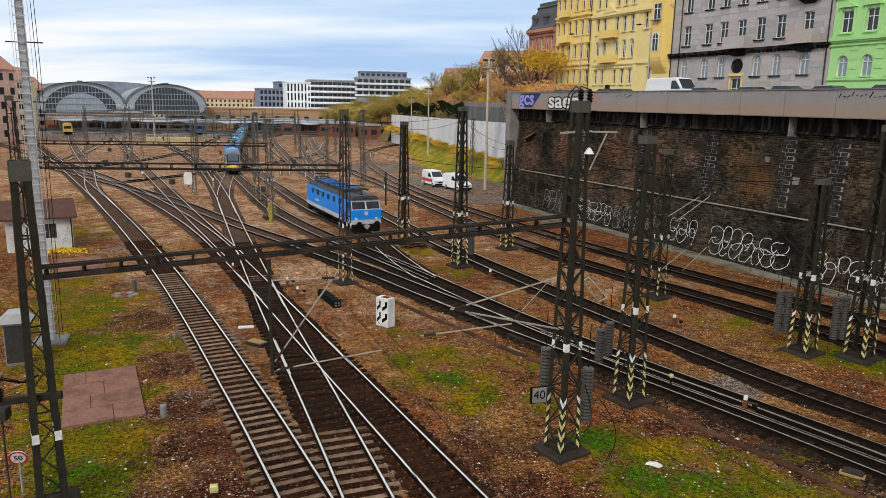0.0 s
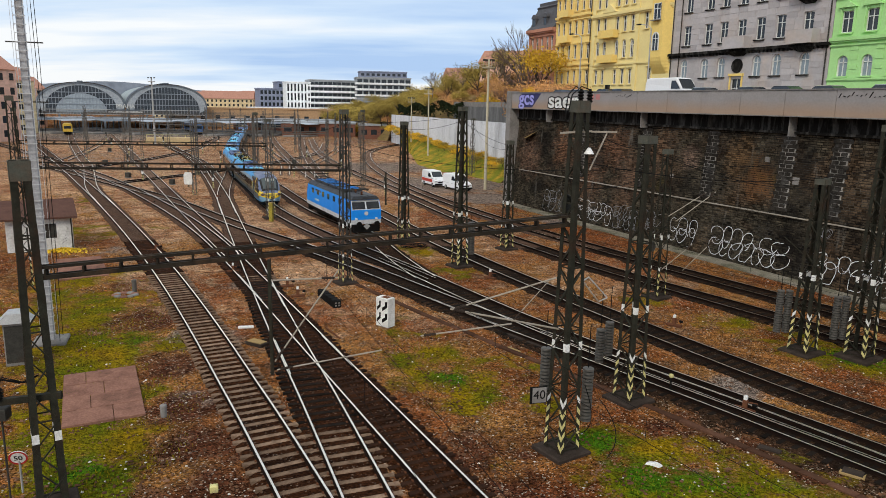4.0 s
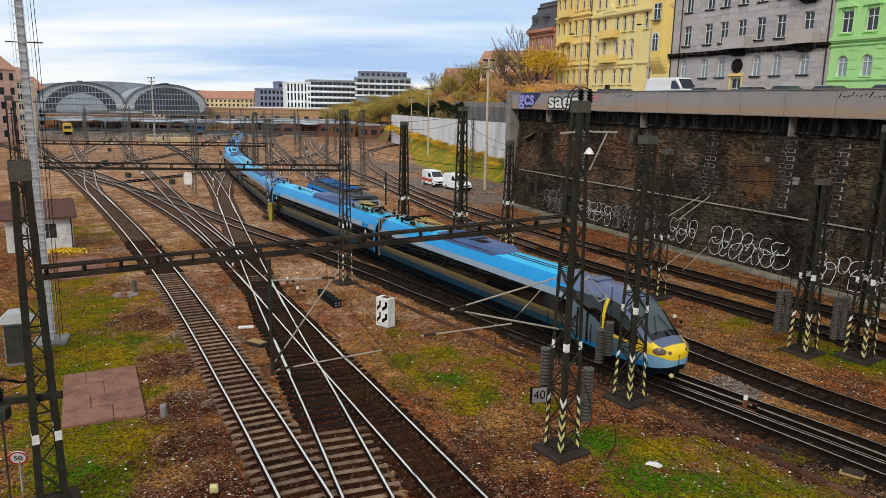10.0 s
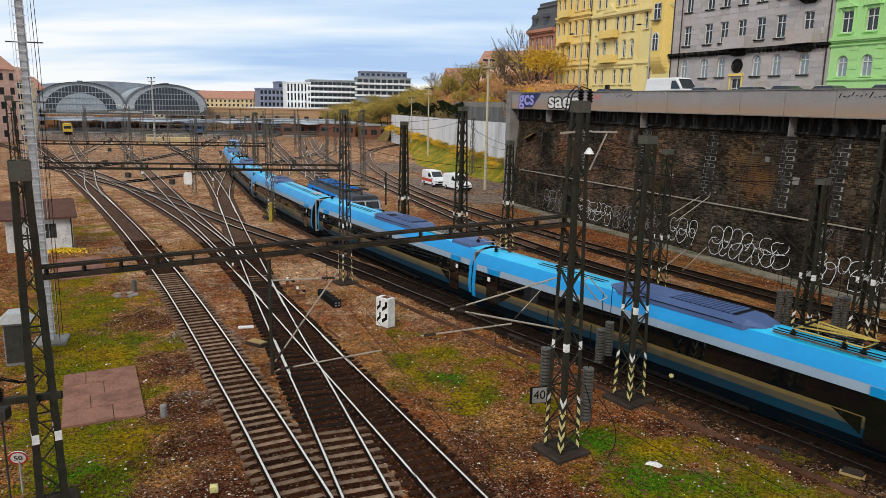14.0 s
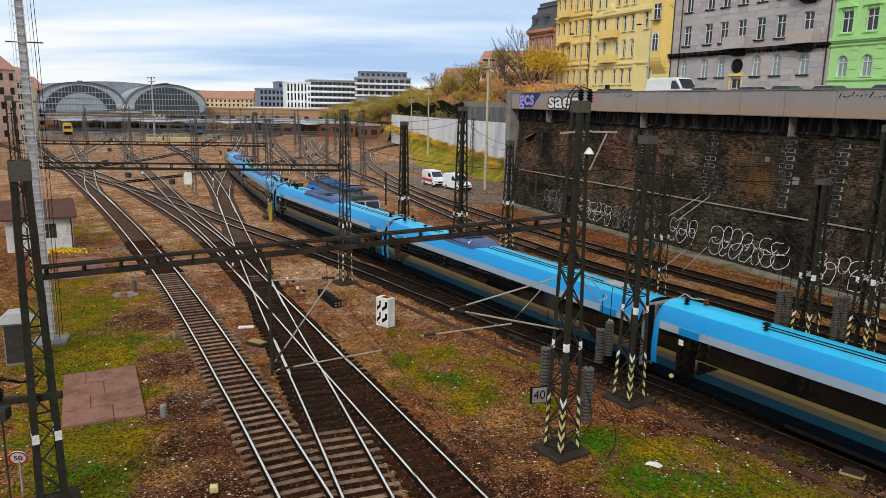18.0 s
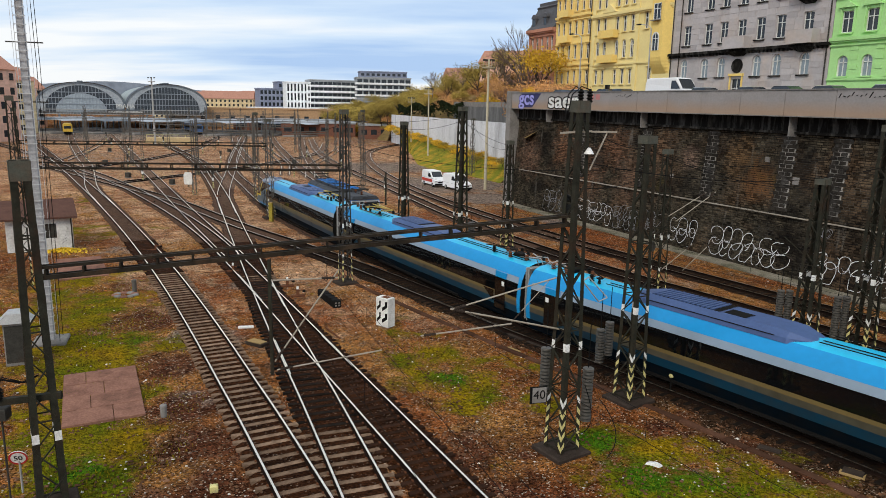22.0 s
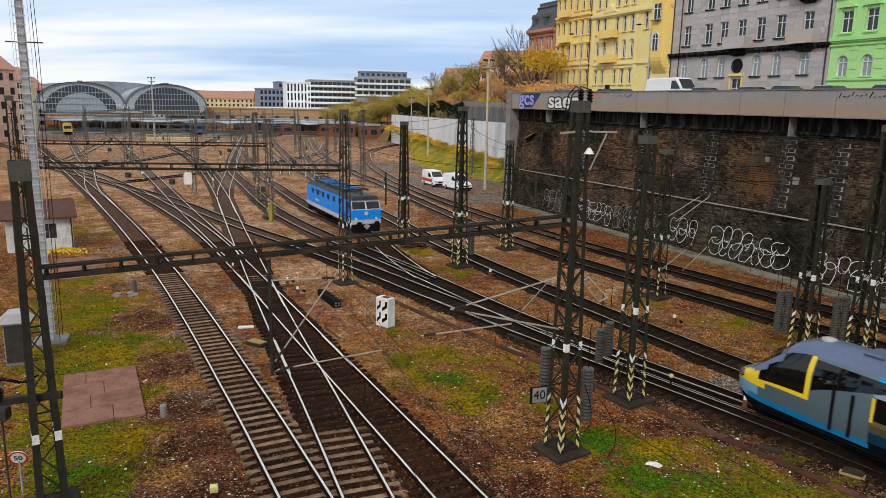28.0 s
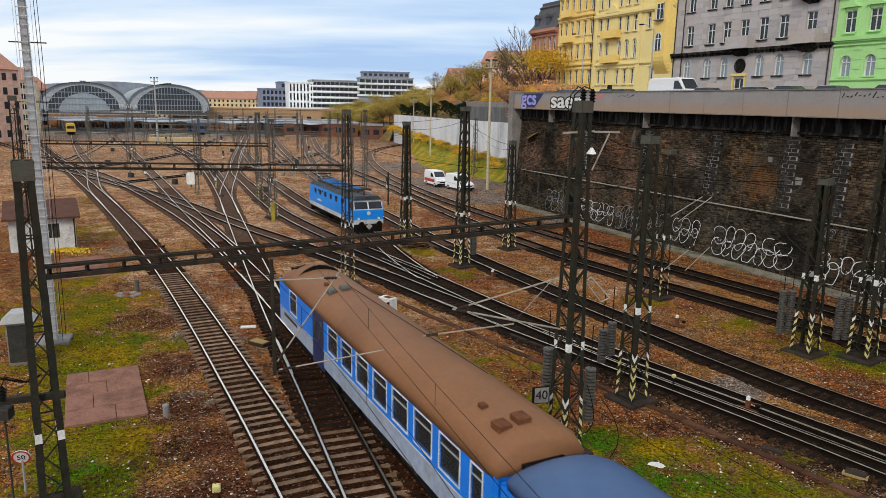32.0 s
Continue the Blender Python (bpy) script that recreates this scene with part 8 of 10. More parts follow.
def roof_gear(hold, paint, L, front, box, grooved, square=False, panto=None, joints="", trays=None, dome=None, hatch=None, ring=None):
    """Roof equipment of one car; distances are metres behind its front end."""
    X = lambda d: L / 2 - d
    lo = X(box[1]) - 0.3
    for s in (-0.62, -0.30, 0.62):
        part("roof_rail", Mesh().bar((-L / 2 + (4.8 if "r" in joints else 0.6), s, 3.69), (lo, s, 3.69), 0.035), M["black"], hold)
        if box[0] > 4 and not trays:
            part("roof_rail", Mesh().bar((X(box[0]) + 0.2, s, 3.69), (X(front), s, 3.69), 0.035), M["black"], hold)
    roof_box(hold, paint, X(box[1]), X(box[0]), grooved, square)
    if "r" in joints:
        joint_gear(hold, -L / 2, 1, "R" in joints)
    if "f" in joints:
        joint_gear(hold, L / 2, -1, "F" in joints)
    if panto:
        pantograph(hold, X(panto), 1)
        for s in (-0.8, 0.8):
            part("support_bar", Mesh().bar((X(panto) - 2.0, s, 3.66), (X(panto) + 2.0, s, 3.66), 0.07), M["iron"], hold)
    if trays:
        for k in range(trays[1]):
            a, b = X(trays[0] + 3.1 * k), X(trays[0] + 3.1 * k + 2.8)
            t = part("cable_tray", Mesh().box(b, a, -0.75, 0.75, 3.62, 3.72, chamfer=0.03), M["galv"], hold, "pale ribbed roof tray")
            for y in (-0.5, -0.25, 0, 0.25, 0.5):
                part("tray_bar", Mesh().box(b + 0.1, a - 0.1, y - 0.05, y + 0.05, 3.722, 3.76), M["iron"], t)
    if dome:
        part("domed_box", Mesh().sweep([[(X(dome) + a, y * w, z) for y, z in ((-0.9, 3.4), (0.9, 3.4), (0.85, 3.62), (0.5, 3.66 + h), (-0.5, 3.66 + h), (-0.85, 3.62))] for a, w, h in ((-1.5, 0.6, 0), (-1.1, 1, 0.2), (1.0, 1, 0.2), (1.5, 0.6, 0))]), paint["navy"], hold)
    if hatch:
        part("hatch", Mesh().box(X(hatch) - 0.6, X(hatch) + 0.6, -0.35, 0.35, 3.62, 3.72, chamfer=0.03), M["galv"], hold)
    if ring:
        part("aerial", Mesh().turned([(0.09, 0), (0.06, 0.25), (0.17, 0.27), (0.17, 0.31), (0.05, 0.36)], pose(X(ring), -0.55, 3.55), 10), M["black"], hold)


def tilting_car(kind, paint, label, **gear):
    L = 27.4 if kind == "cab" else 24.9
    hold = thing("tilting_train_car", label, "train car", group="tilting train")
    if kind == "cab":
        # distance from the tip, width, height, lift of the underside
        nose = [(27.4, 1, 3.66, 0), (14, 1, 3.66, 0), (7.4, 1, 3.66, 0), (5.9, 1, 3.66, 0), (5.4, 1, 3.66, 0), (4.8, 1, 3.66, 0), (3.6, 1, 3.64, 0), (3.4, 1, 3.62, 0), (3.0, 0.99, 3.56, 0), (2.65, 0.98, 3.46, 0), (2.3, 0.965, 3.29, 0), (2.0, 0.95, 3.06, 0), (1.7, 0.93, 2.77, 0), (1.35, 0.90, 2.41, 0), (1.05, 0.865, 2.12, 0.02), (0.8, 0.83, 1.90, 0.05),
                (0.55, 0.77, 1.74, 0.10), (0.33, 0.69, 1.66, 0.17), (0.16, 0.58, 1.57, 0.24), (0.05, 0.45, 1.46, 0.30), (0.0, 0.33, 1.36, 0.36), (-0.02, 0.02, 1.30, 0.40)]
        st = [(L / 2 - a, w, h, lf) for a, w, h, lf in nose]

        def zone(x, j, z):
            a = L / 2 - x
            if a > 7.4 or j < 2:
                return z
            if j == 2:
                return "bumper" if a < 0.8 else "edge" if a < 5.9 else z
            if a > 5.9:
                return z if j < 9 else "roof" if a > 6.9 else "grey"
            if a < 0.8:
                return "bumper" if j == 3 else "grey" if j >= 9 and a > 0.33 else "yellow"
            if j in (3, 4):
                return "bumper" if a < 1.35 and j == 3 else "yellow" if j == 4 and a < 1.7 else "silver"
            if a > 3.6:
                return "grey" if j > 8 else "silver"
            if a > 3.4:
                return "yellow" if j < 9 else "grey"
            if j == 5:
                return "yellow"
            if a > 2.3:
                return "cabglass" if j in (6, 7, 8) else "grey"
            if a > 1.05:
                return "screen" if j >= 10 else "cabglass" if j == 9 or (j == 6 and a > 1.35) or (j == 7 and a > 1.7) else "yellow" if j == 6 else "grey"
            return "cabglass" if j >= 9 else "yellow" if j < 8 else "grey"
        skin(hold, st, zone, paint)
        part("end_wall", Mesh().poly([(-L / 2, y, z) for y, z, _ in SECTION] + [(-L / 2, -y, z) for y, z, _ in SECTION[::-1][1:-1]]), M["black"], hold)
        lamp_glass = plain_glass("lamp_glass", (0.10, 0.06, 0.05), 0.1)
        for s in (-1, 1):
            part("headlight", Mesh().turned([(0.19, -0.12), (0.19, 0.05), (0.15, 0.08), (0.0, 0.095)], Matrix.Translation((L / 2 - 0.35, s * 0.91, 1.47)) @ Matrix.Rotation(radians(s * 48), 4, "Z") @ Matrix.Rotation(radians(72), 4, "Y") @ Matrix.Diagonal((0.85, 1.6, 1, 1)), 16), lamp_glass, hold, "dark oval headlight")
            part("lamp", Mesh().turned([(0.09, -0.05), (0.09, 0.03), (0.0, 0.04)], Matrix.Translation((L / 2 - 0.08, s * 0.55, 1.42)) @ Matrix.Rotation(radians(s * 25), 4, "Z") @ Matrix.Rotation(radians(70), 4, "Y"), 10), lamp_glass, hold)
            part("wiper", Mesh().bar((L / 2 - 0.95, s * 0.5, 2.06), (L / 2 - 1.5, s * 0.12, 2.72), 0.03), M["black"], hold)
            for xx in (L / 2 - 5.3, L / 2 - 4.6):
                part("door_edge", Mesh().box(xx, xx + 0.12, s * 1.40, s * 1.432, 0.75, 2.35) if s > 0 else Mesh().box(xx, xx + 0.12, -1.432, -1.40, 0.75, 2.35), M["black"], hold)
            part("window_frame", Mesh().box(L / 2 - 6.0, L / 2 - 5.9, min(s * 1.38, s * 1.428), max(s * 1.38, s * 1.428), 1.62, 2.5), paint["yellow"], hold)
            # dark cab side window, tapering back under the roof edge
            strip = Mesh()
            rows = []
            for k in range(9):
                a = 3.65 + 3.4 * k / 8
                lo, hi = 1.95 + 0.95 * (k / 8) ** 0.8, 3.12 - 0.06 * k / 8
                side_y = lambda z: float(np.interp(z, [q[1] for q in SECTION[5:11]], [q[0] for q in SECTION[5:11]])) + 0.012
                rows.append([(L / 2 - a, s * side_y(lo + (hi - lo) * e), lo + (hi - lo) * e) for e in (0, 0.25, 0.5, 0.75, 1)])
            part("cab_window", strip.sweep(rows if s > 0 else [r[::-1] for r in rows], closed=False), paint["glass"], hold, "dark tapering cab side window")
        part("nose_dome", Mesh().turned([(0.3, 0), (0.28, 0.08), (0.1, 0.14)], pose(L / 2 - 3.3, 0, 3.58), 12), M["galv"], hold)
        part("roof_scoop", Mesh().box(L / 2 - 5.6, L / 2 - 4.9, -0.5, 0.5, 3.64, 3.74, chamfer=0.05), paint["grey"], hold)
        part("coupler", Mesh().box(L / 2 - 0.9, L / 2 - 0.1, -0.22, 0.22, 0.3, 0.62), M["black"], hold)
    else:
        st = [(x, 1, 3.66, 0) for x in (-L / 2, -L / 2 + 0.3, -4, 4, L / 2 - 0.3, L / 2)]

        def zone(x, j, z):
            if abs(x) > L / 2 - 0.3 and j >= 3:
                return "edge" if j < 10 else z
            return z
        skin(hold, st, zone, paint)
        for e in (-1, 1):
            part("end_wall", Mesh().poly([(e * L / 2, y, z) for y, z, _ in SECTION] + [(e * L / 2, -y, z) for y, z, _ in SECTION[::-1][1:-1]]), M["black"], hold)
            for s in (-1, 1):
                lo, hi = sorted((s * 1.412, s * 1.436))
                part("door", Mesh().box(e * (L / 2 - 1.9) - 0.5, e * (L / 2 - 1.9) + 0.5, lo, hi, 0.7, 2.5), paint["glass"], hold)
                part("door_panel", Mesh().box(e * (L / 2 - 1.9) - 0.5, e * (L / 2 - 1.9) + 0.5, *sorted((s * 1.30, s * 1.395)), 2.52, 2.85), paint["edge"], hold)
                part("sign_plate", Mesh().box(e * (L / 2 - 1.6) - 0.12, e * (L / 2 - 1.6) + 0.12, *sorted((s * 1.42, s * 1.442)), 2.1, 2.35), M["white"], hold)
                part("slanted_panel", Mesh().poly([(e * (L / 2 - 2.5), s * 1.424, 1.0), (e * (L / 2 - 2.5), s * 1.424, 1.66), (e * (L / 2 - 3.6), s * 1.424, 1.66)][::(1 if s * e > 0 else -1)]), paint["glass"], hold)
    # gangway at the trailing end
    part("gangway", Mesh().box(-L / 2 - 0.28, -L / 2, -1.0, 1.0, 0.8, 3.4), M["rubber"], hold)
    for k in (0, 1):
        part("gangway_rib", Mesh().box(-L / 2 - 0.1 - 0.14 * k, -L / 2 - 0.04 - 0.14 * k, -1.12, 1.12, 0.6, 3.5), M["galv"] if k else M["iron"], hold)
    if kind != "cab":
        part("gangway", Mesh().box(L / 2, L / 2 + 0.28, -1.0, 1.0, 0.8, 3.4), M["rubber"], hold)
        part("gangway_rib", Mesh().box(L / 2 + 0.06, L / 2 + 0.12, -1.12, 1.12, 0.6, 3.5), M["galv"], hold)
    for x in (-9, 8.4 if kind == "cab" else 9):
        bogie(hold, x)
    part("underfloor_box", Mesh().box(-6, 5.6, -1.15, 1.15, 0.18, 0.32, chamfer=0.03), M["black"], hold)
    roof_gear(hold, paint, L, 7.0 if kind == "cab" else 0.6, **gear)
    return hold


def locomotive():
    """Blue and white electric locomotive on the siding."""
    blue = surface("loco_blue", (0.010, 0.25, 0.80), (0.010, 0.22, 0.72), 0.7, 0.4, 0, 0.02, grain=0.05)
    pale = surface("loco_pale_grey", (0.55, 0.56, 0.58), (0.45, 0.46, 0.47), 0.7, 0.5, 0, 0.03, dirt=(0.2, 0.18, 0.16), dirt_scale=1.0)
    roof = surface("loco_dark_roof", (0.035, 0.038, 0.045), (0.02, 0.022, 0.026), 1, 0.6, 0, 0.1)
    hold = thing("electric_locomotive", "blue and white electric locomotive standing on a siding", "locomotive")
    L, w = 15.6, 1.47
    ends = [(-L / 2, 0.0), (-L / 2 + 0.75, 1.0), (L / 2 - 0.75, 1.0), (L / 2, 0.0)]
    lower = Mesh().sweep([[(x, -w, 0.95), (x, w, 0.95), (x, w, 1.36), (x, -w, 1.36)] for x in (-L / 2, L / 2)])
    part("lower_body", lower, pale, hold, "pale grey lower body band")
    part("mid_body", Mesh().sweep([[(-L / 2, -w, 1.36), (L / 2, -w, 1.36), (L / 2, w, 1.36), (-L / 2, w, 1.36)], [(-L / 2, -w, 2.25), (L / 2, -w, 2.25), (L / 2, w, 2.25), (-L / 2, w, 2.25)]]), blue, hold)
    part("upper_body", Mesh().sweep([[(-L / 2, -w, 2.25), (L / 2, -w, 2.25), (L / 2, w, 2.25), (-L / 2, w, 2.25)], [(-L / 2 + 0.42, -w * 0.97, 3.2), (L / 2 - 0.42, -w * 0.97, 3.2), (L / 2 - 0.42, w * 0.97, 3.2), (-L / 2 + 0.42, w * 0.97, 3.2)]]), blue, hold)
    part("roof", Mesh().sweep([[(-L / 2 + 0.25, -w * 0.97, 3.2), (L / 2 - 0.25, -w * 0.97, 3.2), (L / 2 - 0.25, w * 0.97, 3.2), (-L / 2 + 0.25, w * 0.97, 3.2)], [(-L / 2 + 0.4, -1.1, 3.55), (L / 2 - 0.4, -1.1, 3.55), (L / 2 - 0.4, 1.1, 3.55), (-L / 2 + 0.4, 1.1, 3.55)]]), roof, hold)
    slope = lambda z, e: e * (L / 2 - 0.42 * (z - 2.25) / 0.95 + 0.012)
    for e in (-1, 1):
        for s in (-1, 1):
            a, b = sorted((s * 0.07, s * 1.36))
            pts = [(slope(2.36, e), a, 2.36), (slope(2.36, e), b, 2.36), (slope(3.02, e), b * 0.97, 3.02), (slope(3.02, e), a * 0.97, 3.02)]
            part("windscreen", Mesh().poly(pts if e > 0 else pts[::-1]), M["cab_glass"], hold)
            part("headlight", Mesh().turned([(0.12, 0), (0.11, 0.06), (0.07, 0.07)], pose(e * (L / 2), s * 1.0, 1.45, 0, 90 * e, 0), 12), M["white"], hold)
            part("buffer", Mesh().tube((e * L / 2, s * 0.88, 1.02), (e * (L / 2 + 0.5), s * 0.88, 1.02), 0.1).turned([(0.26, 0), (0.26, 0.06)], pose(e * (L / 2 + 0.5), s * 0.88, 1.02, 0, 90 * e, 0), 14), M["black"], hold)
        part("front_band", Mesh().box(*sorted((e * L / 2, e * (L / 2 + 0.012))), -w, w, 0.98, 1.20), pale, hold)
        fr = [(slope(2.30, e) - e * 0.006, -1.42, 2.30), (slope(2.30, e) - e * 0.006, 1.42, 2.30), (slope(3.15, e) - e * 0.006, 1.38, 3.15), (slope(3.15, e) - e * 0.006, -1.38, 3.15)]
        part("window_surround", Mesh().poly(fr if e > 0 else fr[::-1]), pale, hold, "pale surround of the windscreens")
        part("lamp_box", Mesh().box(*sorted((e * (L / 2 - 0.5), e * (L / 2 - 0.28))), -0.25, 0.25, 3.25, 3.5), roof, hold)
        part("plough", Mesh().box(*sorted((e * (L / 2 - 0.2), e * (L / 2 + 0.12))), -1.3, 1.3, 0.2, 0.85, chamfer=0.03), M["black"], hold)
        part("badge", Mesh().turned([(0.20, 0), (0.17, 0.015)], pose(e * (L / 2 + 0.001), 0, 1.95, 0, 90 * e, 0), 14), pale, hold)
    part("plate", Mesh().poly([(L / 2 + 0.14, 0.0, 0.42), (L / 2 + 0.14, 0.33, 0.75), (L / 2 + 0.14, 0.0, 1.08), (L / 2 + 0.14, -0.33, 0.75)]), M["galv"], hold, "grey diamond plate on the coupler")
    for s in (-1, 1):
        for x in (-5.3, -3.4, -1.5, 0.4, 2.3, 4.2):
            part("side_window", Mesh().box(x - 0.35, x + 0.35, *sorted((s * w * 0.985, s * (w + 0.006))), 2.42, 2.95), M["glass"], hold)
        part("cab_door", Mesh().box(5.6, 6.3, *sorted((s * w, s * (w + 0.02))), 1.1, 3.0), blue, hold)
        part("side_window", Mesh().box(6.5, 7.3, *sorted((s * w * 0.985, s * (w + 0.006))), 2.4, 2.95), M["glass"], hold)
        part("line_of_writing", Mesh().box(-4.6, -2.9, *sorted((s * w, s * (w + 0.008))), 1.72, 1.92), pale, hold)
        for k in range(3):
            part("engine_room_window", Mesh().box(-5.9 + 1.5 * k, -5.4 + 1.5 * k, *sorted((s * w * 0.97, s * (w * 0.985))), 2.55, 2.95), M["glass"], hold)
        part("underframe", Mesh().box(-L / 2 + 0.4, L / 2 - 0.4, *sorted((s * 1.1, s * 1.4)), 0.72, 0.95), M["black"], hold)
    for x in (-5, -2.4, 0.2, 2.8):
        g = part("roof_grille", Mesh().box(x - 1.1, x + 1.1, -0.95, 0.95, 3.55, 3.82, chamfer=0.04), roof, hold)
        for k in range(6):
            part("grille_bar", Mesh().box(x - 1.0 + k * 0.36, x - 0.86 + k * 0.36, -0.9, 0.9, 3.824, 3.85), blue if k % 2 else M["black"], g)
    for x in (-6.4, 5.6):
        p = part("pantograph", Mesh().bar((x - 1, -0.7, 3.9), (x + 1, -0.7, 3.9), 0.06).bar((x - 1, 0.7, 3.9), (x + 1, 0.7, 3.9), 0.06).bar((x - 1, -0.4, 3.95), (x + 1.2, 0, 4.1), 0.05).bar((x - 1, 0.4, 3.95), (x + 1.2, 0, 4.1), 0.05).bar((x + 1.2, 0, 4.1), (x - 0.8, 0.0, 4.25), 0.05), M["mast_grey"], hold)
        part("collector_head", Mesh().bar((x - 0.8, -0.9, 4.27), (x - 0.8, 0.9, 4.27), 0.08), M["black"], p)
        for dx in (-0.9, 0.9):
            part("insulator", Mesh().turned([(0.07, 0), (0.14, 0.08), (0.07, 0.12), (0.14, 0.2), (0.06, 0.33)], pose(x + dx, 0, 3.55), 8), M["rusty"], hold)
    for x in (-4.2, 4.2):
        bogie(hold, x, 1.6)
    hold.matrix_world = pose(-10.7, 73.1, 0, 0, 0, -64)


def regional_coach(label, roof_mat, lead=True):
    blue = surface("coach_blue", (0.006, 0.20, 0.80), (0.006, 0.17, 0.70), 0.5, 0.35, 0, 0.02, dirt=(0.01, 0.14, 0.5), dirt_scale=0.7, grain=0.05)
    pale = surface("coach_pale_grey", (0.33, 0.39, 0.50), (0.26, 0.31, 0.41), 0.5, 0.45, 0, 0.03, dirt=(0.25, 0.22, 0.19), dirt_scale=0.8)
    navy = surface("door_navy", (0.012, 0.025, 0.10), (0.01, 0.02, 0.08), 1, 0.4, 0, 0.02)
    L, w = 22.1, 1.42
    hold = thing("passenger_coach", label, "train car", group="regional train")
    wins = [L / 2 - 2.75] + [L / 2 - 9.0 - 1.78 * k for k in range(7)]
    for s in (-1, 1):
        wall = Mesh()
        holes = [(x - 0.62, x + 0.62, 1.93, 1.93 + 1.08) for x in wins] + [(-L / 2 + 0.55, -L / 2 + 1.15, 1.93, 3.01)]
        pierced(wall, -L / 2, L / 2, 1.72, 3.12, holes, 0, 0.06)
        wall.v = [(x, s * (w - y), z) for x, y, z in wall.v]
        if s > 0:
            wall.f = [f[::-1] for f in wall.f]
        part("upper_side", wall, blue, hold)
        part("lower_side", Mesh().box(-L / 2, L / 2, *sorted((s * (w - 0.05), s * w)), 0.95, 1.716), pale, hold, "pale grey lower side panel")
        part("trim_line", Mesh().box(-L / 2, L / 2, *sorted((s * (w - 0.03), s * (w + 0.006))), 1.70, 1.735), M["white"], hold)
        for (a, b, c, d) in holes:
            fr = part("window_frame", Mesh().box(a - 0.05, a, *sorted((s * (w - 0.03), s * (w + 0.012))), c - 0.05, d + 0.05).box(b, b + 0.05, *sorted((s * (w - 0.03), s * (w + 0.012))), c - 0.05, d + 0.05).box(a, b, *sorted((s * (w - 0.03), s * (w + 0.012))), c - 0.05, c).box(a, b, *sorted((s * (w - 0.03), s * (w + 0.012))), d, d + 0.05), M["white"], hold)
            y = s * (w - 0.05)
            part("pane", Mesh().quad((a, y, c), (b, y, c), (b, y, d), (a, y, d)), M["cab_glass"], fr)
            part("sash_bar", Mesh().box(a, b, *sorted((s * (w - 0.05), s * (w - 0.02))), d - 0.34, d - 0.3), M["galv"], fr)
        for x in (L / 2 - 6.95,):
            part("door", Mesh().box(x - 0.8, x + 0.8, *sorted((s * (w - 0.02), s * (w + 0.014))), 0.75, 3.2), navy, hold, "dark blue folding door")
            for e in (-0.4, 0.4):
                part("door_pane", Mesh().box(x + e - 0.24, x + e + 0.24, *sorted((s * w, s * (w + 0.022))), 1.9, 2.9), M["glass"], hold)
        part("line_of_writing", Mesh().box(L / 2 - 3.4, L / 2 - 0.9, *sorted((s * w, s * (w + 0.006))), 1.42, 1.58), M["mast_grey"], hold)
    prof = [(-1.44, 3.10), (-1.40, 3.42), (-1.2, 3.74), (-0.8, 3.94), (-0.4, 4.03), (0, 4.06), (0.4, 4.03), (0.8, 3.94), (1.2, 3.74), (1.40, 3.42), (1.44, 3.10)]
    ends = [(-L / 2 - 0.02, 0.95, 0.25), (-L / 2 + 0.3, 1.0, 0.05), (-L / 2 + 0.8, 1.0, 0.0), (L / 2 - 1.7, 1.0, 0.0), (L / 2 - 1.0, 0.99, 0.10), (L / 2 - 0.5, 0.97, 0.28), (L / 2 - 0.15, 0.93, 0.48), (L / 2 + 0.03, 0.86, 0.68)]
    rf = Mesh().sweep([[(x, y * k, z - d * (z - 3.1) * 1.1) for y, z in prof] for x, k, d in ends], closed=True)
    rf.smooth = True
    ro = part("roof", rf, roof_mat, hold)
    # end wall, gangway, ventilators, recess in the roof end
    for e in (-1, 1):
        part("end_wall", Mesh().box(*sorted((e * (L / 2 - 0.04), e * L / 2)), -w + 0.01, w - 0.01, 0.95, 3.15), blue, hold)
        part("gangway", Mesh().box(*sorted((e * L / 2, e * (L / 2 + 0.45))), -0.62, 0.62, 1.1, 3.35), M["rubber"], hold)
        part("corner_rail", Mesh().tube((e * (L / 2 + 0.1), w - 0.2, 1.1), (e * (L / 2 + 0.1), w - 0.2, 2.6), 0.03), M["galv"], hold)
        for s in (-1, 1):
            part("buffer", Mesh().tube((e * L / 2, s * 0.88, 1.05), (e * (L / 2 + 0.55), s * 0.88, 1.05), 0.1), M["black"], hold)
    if lead:
        # raised hood over the cab end: open towards the rear, with a hatch and a round vent
        hood = lambda x, up, drop: [(x, y * 0.97, z - drop * (z - 3.2) * 1.2 + up * (1 - (abs(y) / 1.2) ** 2)) for y, z in prof[2:9]]
        hd = part("roof_hood", Mesh().sweep([hood(L / 2 - 2.55, 0.24, 0), hood(L / 2 - 1.7, 0.13, 0), hood(L / 2 - 1.45, 0.03, 0.02)], closed=False), roof_mat, ro, "raised roof hood open at the back")
        part("hood_opening", Mesh().poly([(x + 0.02, y * 0.93, z) for x, y, z in hood(L / 2 - 2.55, 0.2, 0)] + [(x + 0.02, y * 0.93, z) for x, y, z in hood(L / 2 - 2.55, 0.01, 0)][::-1]), M["black"], hd, "dark arched opening")
